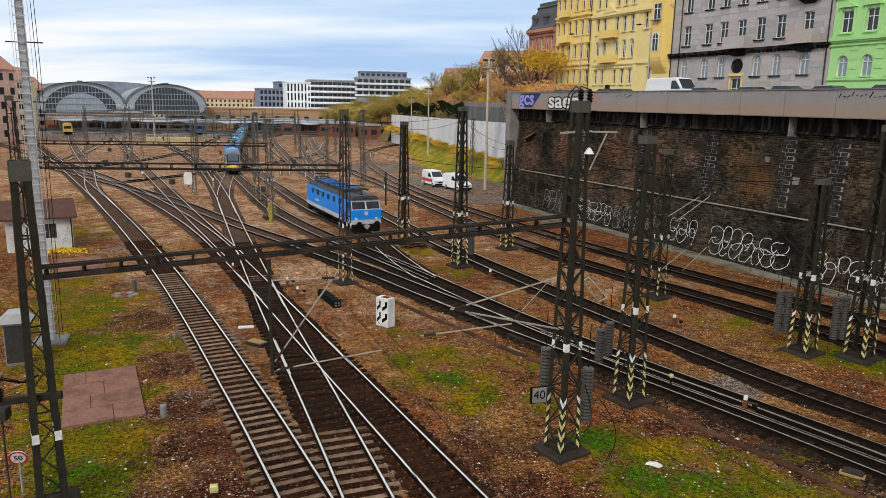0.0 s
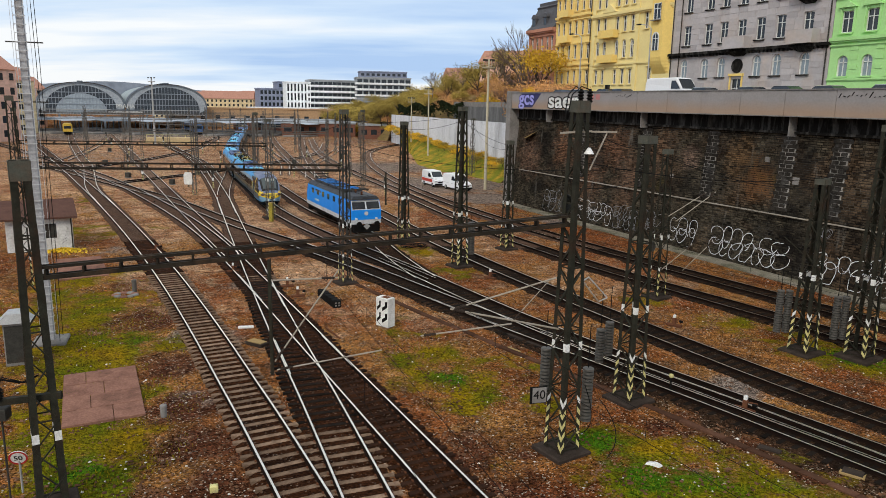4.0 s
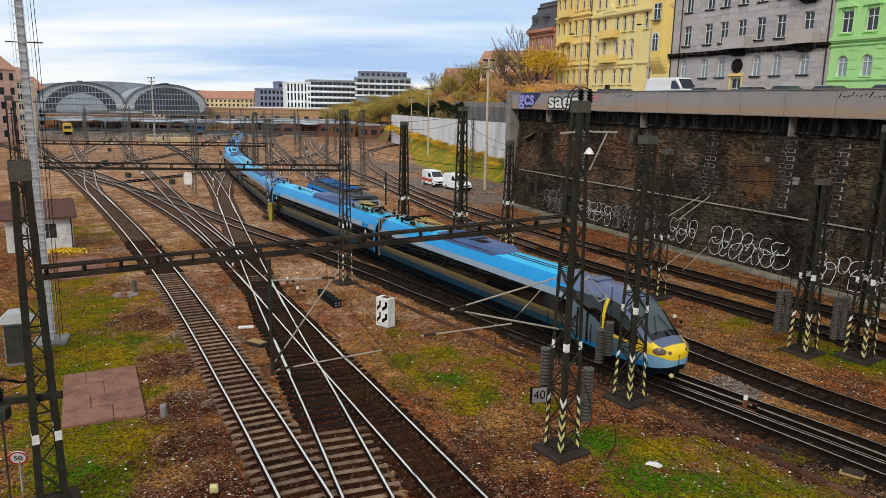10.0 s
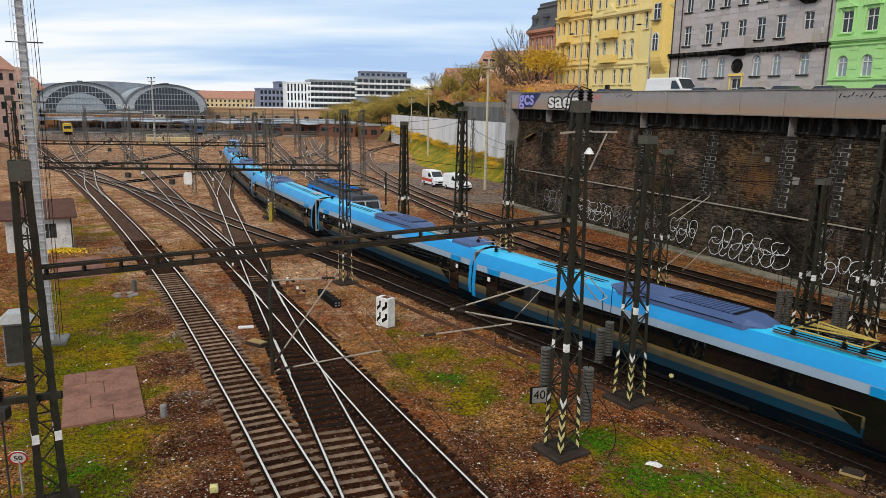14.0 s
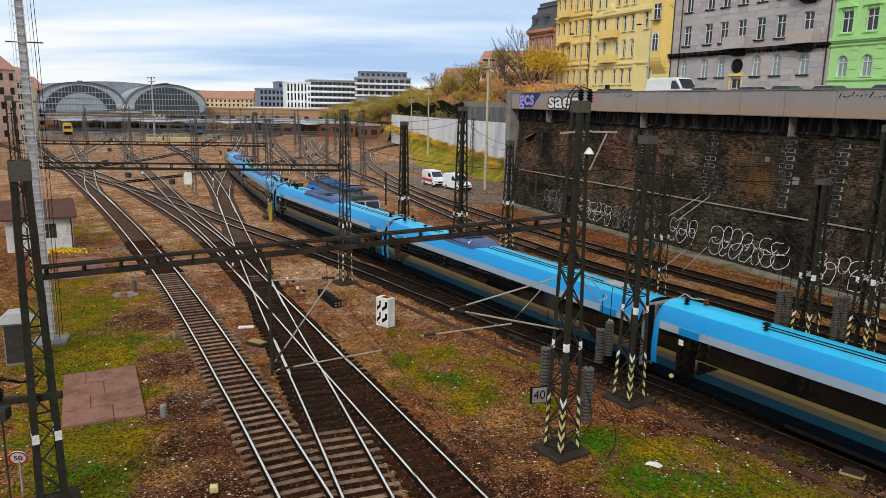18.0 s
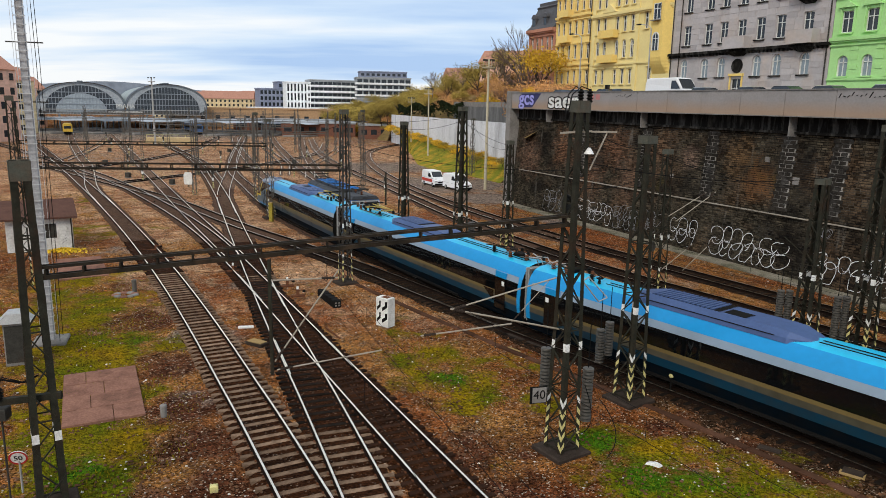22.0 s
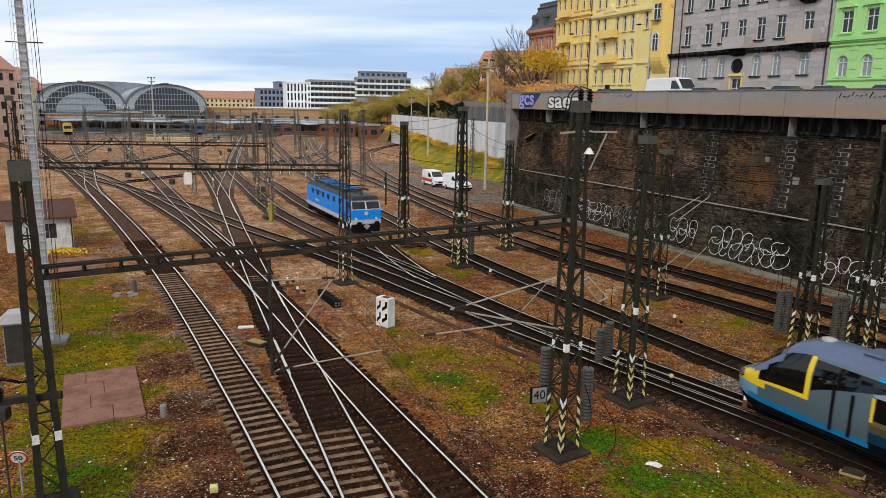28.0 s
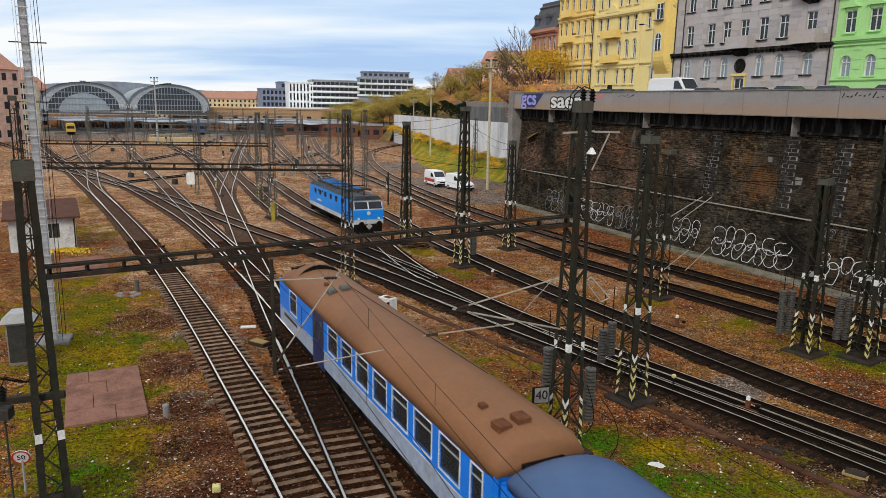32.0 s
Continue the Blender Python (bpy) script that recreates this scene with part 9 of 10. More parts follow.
        for a, b, mat, nm in ((0.15, 0.85, M["black"], "roof_recess"), (-0.75, 0.12, roof_mat, "roof_panel")):
            part(nm, Mesh().sweep([[(L / 2 - 1.42, a, 3.8), (L / 2 - 1.42, b, 3.8), (L / 2 - 1.42, b, 4.03 - 0.06 * (a > 0)), (L / 2 - 1.42, a, 4.05)], [(L / 2 - 0.3, a, 3.6), (L / 2 - 0.3, b, 3.6), (L / 2 - 0.3, b, 3.80 - 0.06 * (a > 0)), (L / 2 - 0.3, a, 3.82)]]), mat, ro)
        part("roof_vent", Mesh().turned([(0.26, 0), (0.26, 0.05), (0.18, 0.06), (0.18, 0.02)], pose(L / 2 - 0.62, -0.3, 3.86, 0, 12, 0), 14), M["foot"], ro, "dark round roof vent")
        part("hatch_edge", Mesh().bar((L / 2 - 1.42, 0.9, 3.99), (L / 2 - 0.3, 0.9, 3.77), 0.05), M["rusty"], ro)
    # rounded blue corners of the car end
    for e in (-1, 1):
        for s in (-1, 1):
            part("corner_post", Mesh().tube((e * (L / 2 - 0.06), s * (w - 0.12), 0.95), (e * (L / 2 - 0.06), s * (w - 0.12), 3.08), 0.13), blue, hold)
    for x in (L / 2 - 6.7, -L / 2 + 0.9):
        for s in (0.1, 0.68):
            part("ventilator", Mesh().box(x - 0.22, x + 0.22, s - 0.2, s + 0.2, 3.8, 4.24 - 0.1 * (s > 0.5), chamfer=0.06), M["iron"] if x > 0 else M["rusty"], ro)
        part("ventilator", Mesh().box(x + 1.1, x + 1.35, 0.45, 0.65, 3.9, 4.12, chamfer=0.03), M["rusty"], ro)
    part("aerial_line", Mesh().path([(x, -0.45 + 0.04 * x, 4.08) for x in np.linspace(-7, 5, 6)], 0.012), M["wire"], ro)
    part("solebar", Mesh().box(-L / 2 + 0.2, L / 2 - 0.2, -1.2, 1.2, 0.75, 0.95), M["black"], hold)
    for x in (-7.6, 7.6):
        bogie(hold, x, 1.25)
    for x in (-3, 0.5, 3):
        part("underfloor_box", Mesh().box(x - 0.9, x + 0.9, -1.2, 1.2, 0.35, 0.75, chamfer=0.04), M["black"], hold)
    return hold


def van(x, y, z, rz, body, label, L=5.2, tall=2.35, red=False):
    hold = thing("van", label, "van", group="parked vans", m=pose(x, y, z, 0, 0, rz))
    side = [(-L / 2, 0.35), (-L / 2 - 0.02, tall - 0.4), (-L / 2 + 0.1, tall - 0.1), (-L / 2 + 0.4, tall), (L / 2 - 2.2, tall), (L / 2 - 1.95, tall - 0.1), (L / 2 - 1.2, 1.45), (L / 2 - 0.4, 1.2), (L / 2 - 0.08, 0.98), (L / 2, 0.7), (L / 2, 0.35)]
    rows = [(-0.98, 0.9, 0.0), (-0.95, 0.98, 0.0), (-0.8, 1.0, 0.0), (0.8, 1.0, 0.0), (0.95, 0.98, 0.0), (0.98, 0.9, 0.0)]
    part("body", Mesh().sweep([[(a, yy * (1 if b < 1.4 else 0.94), b if b < 1.3 else 1.3 + (b - 1.3) * k) for a, b in side] for yy, k, _ in rows]), body, hold)
    a, b = (L / 2 - 1.93, tall - 0.12), (L / 2 - 1.2, 1.5)
    part("windscreen", Mesh().quad((b[0] + 0.05, -0.82, b[1]), (b[0] + 0.05, 0.82, b[1]), (a[0] + 0.05, 0.76, a[1]), (a[0] + 0.05, -0.76, a[1])), M["glass"], hold)
    for s in (-1, 1):
        part("side_window", Mesh().poly([(L / 2 - 2.6, s * 0.99, 1.45), (L / 2 - 1.35, s * 0.99, 1.45), (L / 2 - 2.05, s * 0.945, tall - 0.3), (L / 2 - 2.6, s * 0.945, tall - 0.3)]), M["glass"], hold)
        part("headlight", Mesh().box(L / 2 - 0.12, L / 2 + 0.015, s * 0.72 - 0.16, s * 0.72 + 0.16, 0.8, 1.0), M["galv"], hold)
        for xx in (-L / 2 + 0.95, L / 2 - 0.9):
            wl_ = part("tyre", Mesh().turned([(0.33, -0.1), (0.34, 0), (0.33, 0.1)], pose(xx, s * 0.9, 0.33, 90, 0, 0), 16), M["rubber"], hold)
            part("rim", Mesh().turned([(0.2, -0.11), (0.2, 0.11)], pose(xx, s * 0.9, 0.33, 90, 0, 0), 12), M["galv"], wl_)
        if red:
            part("stripe", Mesh().box(-L / 2 + 0.2, L / 2 - 1.0, *sorted((s * 0.985, s * 0.995)), 0.7, 1.15), surface("red_stripe", (0.55, 0.08, 0.06), None, 2), hold)
    part("bumper", Mesh().box(L / 2 - 0.05, L / 2 + 0.06, -0.95, 0.95, 0.35, 0.6), M["black"], hold)
    part("grille", Mesh().box(L / 2 - 0.02, L / 2 + 0.03, -0.5, 0.5, 0.68, 0.9), M["black"], hold)
    return hold


def car(x, y, z, rz, body, label):
    hold = thing("car", label, "car", group="cars on the street", m=pose(x, y, z, 0, 0, rz))
    low = [(-2.1, 0.3), (-2.15, 0.85), (-1.9, 0.95), (1.0, 0.98), (1.95, 0.82), (2.1, 0.6), (2.1, 0.3)]
    cab = [(-1.75, 0.96), (-1.2, 1.45), (0.1, 1.48), (1.0, 0.98)]
    part("body", Mesh().sweep([[(a, s * 0.88, b) for a, b in low] for s in (-1, 1)]), body, hold)
    part("cabin", Mesh().sweep([[(a, s * (0.84 if b < 1.2 else 0.68), b) for a, b in cab] for s in (-1, 1)]), M["glass"], hold)
    part("roof", Mesh().box(-1.2, 0.1, -0.67, 0.67, 1.46, 1.51, chamfer=0.02), body, hold)
    for s in (-1, 1):
        for xx in (-1.3, 1.3):
            part("tyre", Mesh().turned([(0.3, -0.09), (0.31, 0), (0.3, 0.09)], pose(xx, s * 0.82, 0.31, 90, 0, 0), 14), M["rubber"], hold)


def road_vehicles():
    van(-1.6, 109.5, GROUND, -66, M["van_white"], "white service van with a red stripe parked by the tracks", red=True)
    van(1.9, 104.6, GROUND, -60, M["van_white"], "white van parked on the gravel yard")
    p = WALL @ Vector((18.7, 3.4, 12.56))
    van(p.x, p.y, p.z, -66, M["van_white"], "white delivery van parked on the street", L=6.3, tall=2.5)
    cols = [surface("car_dark", (0.02, 0.022, 0.027), None, 2, 0.25), surface("car_silver", (0.4, 0.41, 0.43), None, 2, 0.3, 0.4), surface("car_beige", (0.42, 0.4, 0.33), None, 2, 0.3)]
    for i, (x, c) in enumerate(((1.2, 0), (4.6, 1), (9.8, 0), (12.4, 1), (24.2, 1), (33.0, 0), (36.8, 2), (41.5, 1), (45.5, 0), (29.5, 2))):
        p = WALL @ Vector((x, 2.4, 12.56))
        car(p.x, p.y, p.z, -66, cols[c], ("black car", "silver car", "beige car")[c] + " parked along the parapet")


# ---- small things in the yard ----


def yard_things():
    # hut on the west edge
    hut = thing("signal_hut", "small white plastered hut with a brown sloping roof", "hut", m=pose(-34.1, 58.9, GROUND, 0, 0, 30))
    pl = surface("white_hut_plaster", (0.66, 0.65, 0.63), (0.55, 0.54, 0.52), 0.8, 0.9, 0, 0.3, dirt=(0.35, 0.32, 0.28), dirt_scale=0.8)
    wall = Mesh()
    pierced(wall, -2.4, 2.4, 0, 2.7, [(0.4, 1.2, 1.0, 2.2)])
    wall.v = [(x, y - 2.2, z) for x, y, z in wall.v]
    wall.quad((2.4, -2.2, 0), (2.4, 2.2, 0), (2.4, 2.2, 3.3), (2.4, -2.2, 2.7)).quad((-2.4, 2.2, 0), (-2.4, -2.2, 0), (-2.4, -2.2, 2.7), (-2.4, 2.2, 3.3)).quad((2.4, 2.2, 0), (-2.4, 2.2, 0), (-2.4, 2.2, 3.3), (2.4, 2.2, 3.3))
    part("wall", wall, pl, hut)
    part("roof", Mesh().sweep([[(-2.8, -2.7, 2.65), (2.8, -2.7, 2.65), (2.8, 2.6, 3.5), (-2.8, 2.6, 3.5)], [(-2.8, -2.7, 2.8), (2.8, -2.7, 2.8), (2.8, 2.6, 3.65), (-2.8, 2.6, 3.65)]]), surface("brown_roof_sheet", (0.12, 0.06, 0.045), (0.08, 0.045, 0.035), 1, 0.8), hut)
    part("shutter", Mesh().box(0.4, 1.2, -2.1, -2.02, 1.0, 2.2), M["mast_grey"], hut)
    rng = random.Random(2)
    for k in range(5):
        part("sprayed_line", Mesh().bar((1.5 + 0.12 * k, -2.206, 0.5 + 0.3 * k), (1.9 + 0.05 * k, -2.206, 0.75 + 0.28 * k), 0.05, 0.006), M["dark_concrete"], hut)
    part("downpipe", Mesh().tube((2.3, -2.28, 0), (2.3, -2.28, 2.7), 0.05), M["mast_grey"], hut)
    # reddish concrete slabs
    slab = thing("concrete_slabs", "reddish concrete slabs laid in the grass", "concrete slab", m=pose(-14.5, 28.5, GROUND, 0, 0, 27))
    for i in range(2):
        for j in range(4):
            cut = (0.35, -0.45, 0.1, -0.6)[j]
            part("slab", Mesh().box(-1.5 if i == 0 else cut + 0.01, cut - 0.01 if i == 0 else 1.5, -2.96 + 1.48 * j + 0.03, -1.48 + 1.48 * j - 0.03, -0.05, 0.07 + rng.uniform(-0.012, 0.012), chamfer=0.015), M["slab"], slab)
    sl2 = thing("concrete_slabs", "brown concrete slabs beside the hut", "concrete slab", m=pose(-27.0, 51.5, GROUND, 0, 0, 30))
    for j in range(3):
        part("slab", Mesh().box(-1.6, 1.6, -3.6 + 2.4 * j, -1.25 + 2.4 * j, -0.05, 0.06, chamfer=0.015), M["slab"], sl2)
    # speed sign 40
    s = thing("speed_sign", "square white speed board reading 40 on the mast", "sign", m=pose(3.46, 23.35, 2.28, 0, 0, 14))
    part("board", Mesh().box(-0.32, 0.30, 0, 0.05, -0.31, 0.31), M["black"], s)
    part("face", Mesh().box(-0.24, 0.28, -0.006, -0.001, -0.28, 0.28), M["concrete"], s)
    lettering("numerals", "40", 0.46, pose(0.02, -0.016, 0, 90, 0, 0), M["black"], s, deep=0.004)
    part("arm", Mesh().bar((0.3, 0.05, 0.1), (0.75, 0.4, 0.1), 0.05), M["mast"], s)
    # round sign 50
    s = thing("round_sign", "round speed sign with a red rim on a slim post", "sign", m=pose(-13.35, 20.7, GROUND))
    part("post", Mesh().tube((0, 0, 0), (0, 0, 1.3), 0.035), M["galv"], s)
    d = part("disc", Mesh().turned([(0.28, 0), (0.28, 0.03)], pose(0, -0.04, 1.25, 108, 0, 15), 20), M["white"], s)
    red = surface("sign_red", (0.5, 0.03, 0.03), None, 2, 0.5)
    ring = [[(pose(0, -0.04, 1.25, 108, 0, 15) @ Vector((r * math.cos(a), r * math.sin(a), 0.034)))[:] for r in (0.28, 0.22)] for a in np.linspace(0, 2 * math.pi, 21)]
    part("rim", Mesh().sweep(ring, closed=False), red, d)
    lettering("numerals", "50", 0.26, pose(0, -0.04, 1.25, 108, 0, 15) @ pose(0, 0, 0.04), M["black"], d, deep=0.003)
    # striped white shunting board
    s = thing("shunting_board", "white upright cabinet with black angular marks", "signal board", m=pose(-3.2, 38.7, GROUND, 0, 0, -38))
    part("cabinet", Mesh().box(-0.46, 0.46, -0.28, 0.28, 0.05, 1.72, chamfer=0.02), M["white"], s)
    for k in range(2):
        z = 0.42 + 0.68 * k
        for e, q in ((-0.24, 0.14), (0.2, 0.2)):
            part("black_mark", Mesh().poly([(e - q, -0.286, z - 0.16), (e - q, -0.286, z + 0.06), (e + 0.02, -0.286, z + 0.2), (e + 0.02, -0.286, z + 0.42), (e + q, -0.286, z + 0.46), (e + q, -0.286, z + 0.12)]), M["black"], s)
    part("rust_run", Mesh().box(-0.2, 0.3, -0.2, 0.2, 1.722, 1.73), M["rusty"], s)
    # long black equipment box on the ground
    b = thing("trackside_box", "long black ribbed equipment box lying on the gravel", "equipment box", m=pose(-7.2, 43.6, GROUND, 0, 0, -62))
    part("box", Mesh().box(-1.6, 1.6, -0.24, 0.24, 0.0, 0.44, chamfer=0.04), M["black"], b)
    for k in range(6):
        part("rib", Mesh().box(-1.5 + k * 0.58, -1.42 + k * 0.58, -0.26, 0.26, 0.02, 0.465), M["black"], b)
    for e in (-0.11, 0.11):
        for z in (0.1, 0.26):
            part("end_plate", Mesh().box(1.6, 1.615, e - 0.06, e + 0.06, z, z + 0.09), M["concrete"], b)
    # grey cabinet behind the west mast
    c = thing("relay_cabinet", "grey steel relay cabinet with a pale roof", "cabinet", m=pose(-20.1, 32.0, GROUND, 0, 0, 24))
    part("body", Mesh().box(-0.5, 0.5, -0.4, 0.4, 0.0, 2.1, chamfer=0.02), M["concrete"], c)
    part("roof", Mesh().sweep([[(-0.75, -0.6, 2.1), (0.75, -0.6, 2.1), (0.75, 0.6, 2.1), (-0.75, 0.6, 2.1)], [(-0.3, -0.5, 2.55), (0.3, -0.5, 2.55), (0.3, 0.5, 2.55), (-0.3, 0.5, 2.55)]]), M["galv"], c)
    part("door", Mesh().box(-0.45, 0.45, -0.42, -0.402, 0.15, 1.95), M["mast_grey"], c)
    # low posts, boxes and point levers
    def lamp_post(x, y, h=0.5, r=0.14, mat="concrete"):
        t = thing("marker_post", "short pale concrete marker post", "marker post", group="marker posts", m=pose(x, y, GROUND))
        part("post", Mesh().turned([(r, 0), (r, h * 0.8), (r * 1.15, h * 0.82), (r * 1.1, h), (r * 0.6, h + 0.03)], None, 12), M[mat], t)
    lamp_post(-11.06, 26.45, 0.5, 0.12, "concrete")
    lamp_post(-20.2, 45.0, 0.8, 0.14, "iron")

    def lever(x, y, rz, lamp=True):
        t = thing("point_lever", "dark hand lever of a railway switch", "point lever", group="point levers", m=pose(x, y, GROUND, 0, 0, rz))
        part("bed", Mesh().box(-0.45, 0.45, -0.13, 0.13, 0.0, 0.12, chamfer=0.02), M["rusty"], t)
        part("stand", Mesh().box(-0.09, 0.09, -0.09, 0.09, 0.14, 0.5, chamfer=0.03), M["rusty"], t)
        part("weight", Mesh().turned([(0.11, 0), (0.12, 0.08), (0.08, 0.12)], pose(0.4, 0, 0.3), 12), M["black"], t)
        part("arm", Mesh().bar((0, 0, 0.4), (0.5, 0, 0.42), 0.05), M["rusty"], t)
        if lamp:
            part("lamp", Mesh().box(-0.07, 0.07, -0.07, 0.07, 0.5, 0.68, chamfer=0.03), M["white"], t)
        part("rod", Mesh().bar((-0.5, 0, 0.08), (-2.0, 0, 0.06), 0.05), M["rusty"], t)
    for x, y, rz in ((-15.5, 51, 20), (-10.6, 47.0, 20), (-9.4, 44.6, 20), (13.6, 39.8, -40), (3.5, 50.5, -40), (12.9, 28.1, -40), (-19.5, 77.5, 20), (-12.6, 75.5, 20), (-24, 58, 10), (-21.8, 55, 10), (-35, 84, 10), (-29, 90, 10)):
        lever(x, y, rz, rz != 10)
    # yellow frame, box, plates
    t = thing("manhole_frame", "yellow-edged concrete manhole beside the track", "manhole", m=pose(14.6, 22.95, GROUND, 0, 0, -38))
    part("frame", Mesh().box(-0.40, 0.40, -0.30, 0.30, -0.1, 0.05, chamfer=0.01), M["tan"], t)
    part("cover", Mesh().box(-0.33, 0.33, -0.24, 0.24, 0.051, 0.065), M["foot"], t)
    t = thing("manhole_frame", "dark cable box with a tan wooden cover between the tracks", "manhole", m=pose(-9.6, 35.2, GROUND, 0, 0, -30))
    part("frame", Mesh().box(-0.55, 0.55, -0.3, 0.3, -0.1, 0.16, chamfer=0.02), M["foot"], t)
    part("cover", Mesh().box(-0.46, 0.46, -0.24, 0.24, 0.161, 0.2), M["tan"], t)
    t = thing("marker_block", "small yellow marker block on the gravel", "marker block", m=pose(-7.3, 21.0, GROUND, 0, 0, 15))
    part("block", Mesh().box(-0.13, 0.13, -0.11, 0.11, 0, 0.22, chamfer=0.03), M["yellow"], t)
    t = thing("pale_boulder", "pale flat stone lying in the grass", "stone", m=pose(7.69, 23.29, GROUND, 0, 0, -25))
    part("stone", Mesh().sweep([[(-0.3, -0.12, 0), (0.2, -0.16, 0), (0.3, 0.05, 0), (0.1, 0.14, 0), (-0.25, 0.08, 0)], [(-0.25, -0.08, 0.08), (0.15, -0.1, 0.1), (0.22, 0.04, 0.07), (0.05, 0.09, 0.09), (-0.2, 0.05, 0.06)]]), M["white"], t)
    t = thing("white_signal_plate", "rounded white signal plate on a short post", "signal", m=pose(-36.9, 102.0, GROUND, 0, 0, 0))
    part("post", Mesh().bar((0, 0.1, 0), (0, 0.1, 2.4), 0.12), M["mast"], t)
    part("plate", Mesh().sweep([[(-0.5, -0.12, 0.35), (0.5, -0.12, 0.35), (0.62, -0.12, 0.7), (0.62, -0.12, 1.7), (0.4, -0.12, 2.1), (-0.4, -0.12, 2.1), (-0.62, -0.12, 1.7), (-0.62, -0.12, 0.7)], [(-0.5, 0.02, 0.35), (0.5, 0.02, 0.35), (0.62, 0.02, 0.7), (0.62, 0.02, 1.7), (0.4, 0.02, 2.1), (-0.4, 0.02, 2.1), (-0.62, 0.02, 1.7), (-0.62, 0.02, 0.7)]]), M["white"], t)
    # lamp bowl by the main track
    t = thing("track_lamp", "small pale round lamp on a black stand", "lamp", m=pose(10.3, 29.9, GROUND))
    part("stand", Mesh().bar((0, 0, 0), (0, 0, 0.7), 0.06), M["black"], t)
    part("bowl", Mesh().turned([(0.03, 0.68), (0.09, 0.72), (0.11, 0.79), (0.08, 0.86), (0.03, 0.88)], None, 12), M["yellow"], t)
    # cable trough lids along the main line, one by one at the near end
    trough = thing("cable_trough", "long row of rusty-brown concrete cable trough lids", "cable trough")
    p = PATHS["crossover"]
    tt, nn = frame_of(p)
    rust = surface("rusty_trough_lid", (0.105, 0.05, 0.03), (0.06, 0.032, 0.021), 1.5, 0.9, 0, 0.4, random=0.3)
    lid = Mesh().box(-0.48, 0.48, -0.16, 0.16, -0.1, 0.045, chamfer=0.015).data("lid", rust)
    for i in range(len(p)):
        if i % 2 == 0 and 15 < p[i, 1] < 50:
            sd = -1 if nn[i, 0] > 0 else 1
            q = p[i] + nn[i] * sd * 2.6
            o = new("lid", lid)
            o.parent = trough
            o.matrix_basis = pose(q[0], q[1], GROUND + 0.01, 0, 0, math.degrees(math.atan2(tt[i, 1], tt[i, 0])) + rng.uniform(-1.5, 1.5))
    # concrete path at the foot of the wall
    pth = new("wall_path", Mesh().box(-6, 70, -1.7, -0.25, -0.4, -0.16).data("wall_path", surface("dirty_path_gravel", (0.27, 0.24, 0.19), (0.13, 0.12, 0.085), 0.8, 0.95, 0, 0.8, 14, 0.5, (0.06, 0.065, 0.03), 0.4, grain=0.5, dirt_amount=0.7)))
    pth.matrix_world = WALL
    tagged(pth, "narrow pale concrete path at the foot of the wall", "path", kind="structure")
    # rubbish and a white trackside bar
    t = thing("white_trackside_bar", "short white painted bar beside the rails", "marker bar", m=pose(-10.9, 37.8, GROUND, 0, 0, 10))
    part("bar", Mesh().box(-0.42, 0.42, -0.07, 0.07, 0.03, 0.16, chamfer=0.03), M["white"], t)
    # point machine and cable boxes on the west mast
    t = thing("switch_gear", "dark switch gear with drive boxes and rods at the mast", "switch gear", m=pose(-12.6, 19.6, GROUND, 0, 0, 8))
    part("frame_beam", Mesh().bar((-1.3, 0, 3.55), (1.3, 0.1, 3.75), 0.16, 0.2), M["mast"], t)
    for x in (-1.1, -0.75, -0.4):
        part("insulator", Mesh().turned([(0.05, 0)] + [v for k in range(4) for v in ((0.13, 0.05 + k * 0.1), (0.06, 0.1 + k * 0.1))] + [(0.05, 0.45)], pose(x, 0, 3.65), 10), M["black"], t)
    part("drive_box", Mesh().box(-0.75, -0.2, -0.2, 0.2, 3.1, 3.45, chamfer=0.03), M["mast_grey"], t)
    part("rod", Mesh().tube((-0.45, 0.1, -0.0), (-0.45, 0.1, 3.1), 0.03), M["mast_grey"], t)
    for k in range(3):
        part("lead", Mesh().path([(-1.1 + 0.35 * k, 0, 4.1), (-0.6 + 0.2 * k, -0.15, 4.45), (0.2 + 0.1 * k, 0.0, 4.2), (0.7, 0.1, 4.4)], 0.018), M["wire"], t)
    # heap of old cable, planks, a ring of stones, leaves swept to the hut
    heap = thing("cable_heap", "dark heap of old cable coils on the ground", "cable heap", m=pose(-2.58, 60.87, GROUND))
    for k in range(9):
        r, a0 = rng.uniform(0.35, 0.9), rng.uniform(0, 6.28)
        part("coil", Mesh().path([(r * math.cos(a0 + a) * 1.4, r * math.sin(a0 + a) * 0.7, 0.08 + 0.28 * abs(math.sin(a * 1.5 + k))) for a in np.linspace(0, 5.2, 16)], 0.035), M["black" if k % 3 else "rusty"], heap)
    for x, y, rz, w, ln, mat, lab in ((4.16, 37.2, -52, 0.5, 1.3, "foot", "dark weathered board lying by the track"), (3.8, 35.08, -50, 0.14, 0.9, "tan", "tan wooden plank lying on the gravel"), (16.0, 30.5, 20, 0.4, 0.5, "foot", "dark flat plate lying on the gravel"), (-18.41, 43.03, 25, 0.25, 0.35, "slab", "reddish brick lying on the gravel"), (5.0, 36.0, -50, 0.3, 1.1, "foot", "dark weathered board lying by the track"), (-6.0, 37.3, -60, 0.08, 2.2, "rusty", "rusty rod lying beside the rails"), (12.4, 24.6, -40, 0.3, 0.8, "foot", "dark weathered board lying by the track"), (17.6, 20.9, -40, 0.35, 0.9, "foot", "dark weathered board lying by the track")):
        t = thing("board", lab, "board", group="boards on the gravel", m=pose(x, y, GROUND, 0, 0, rz))
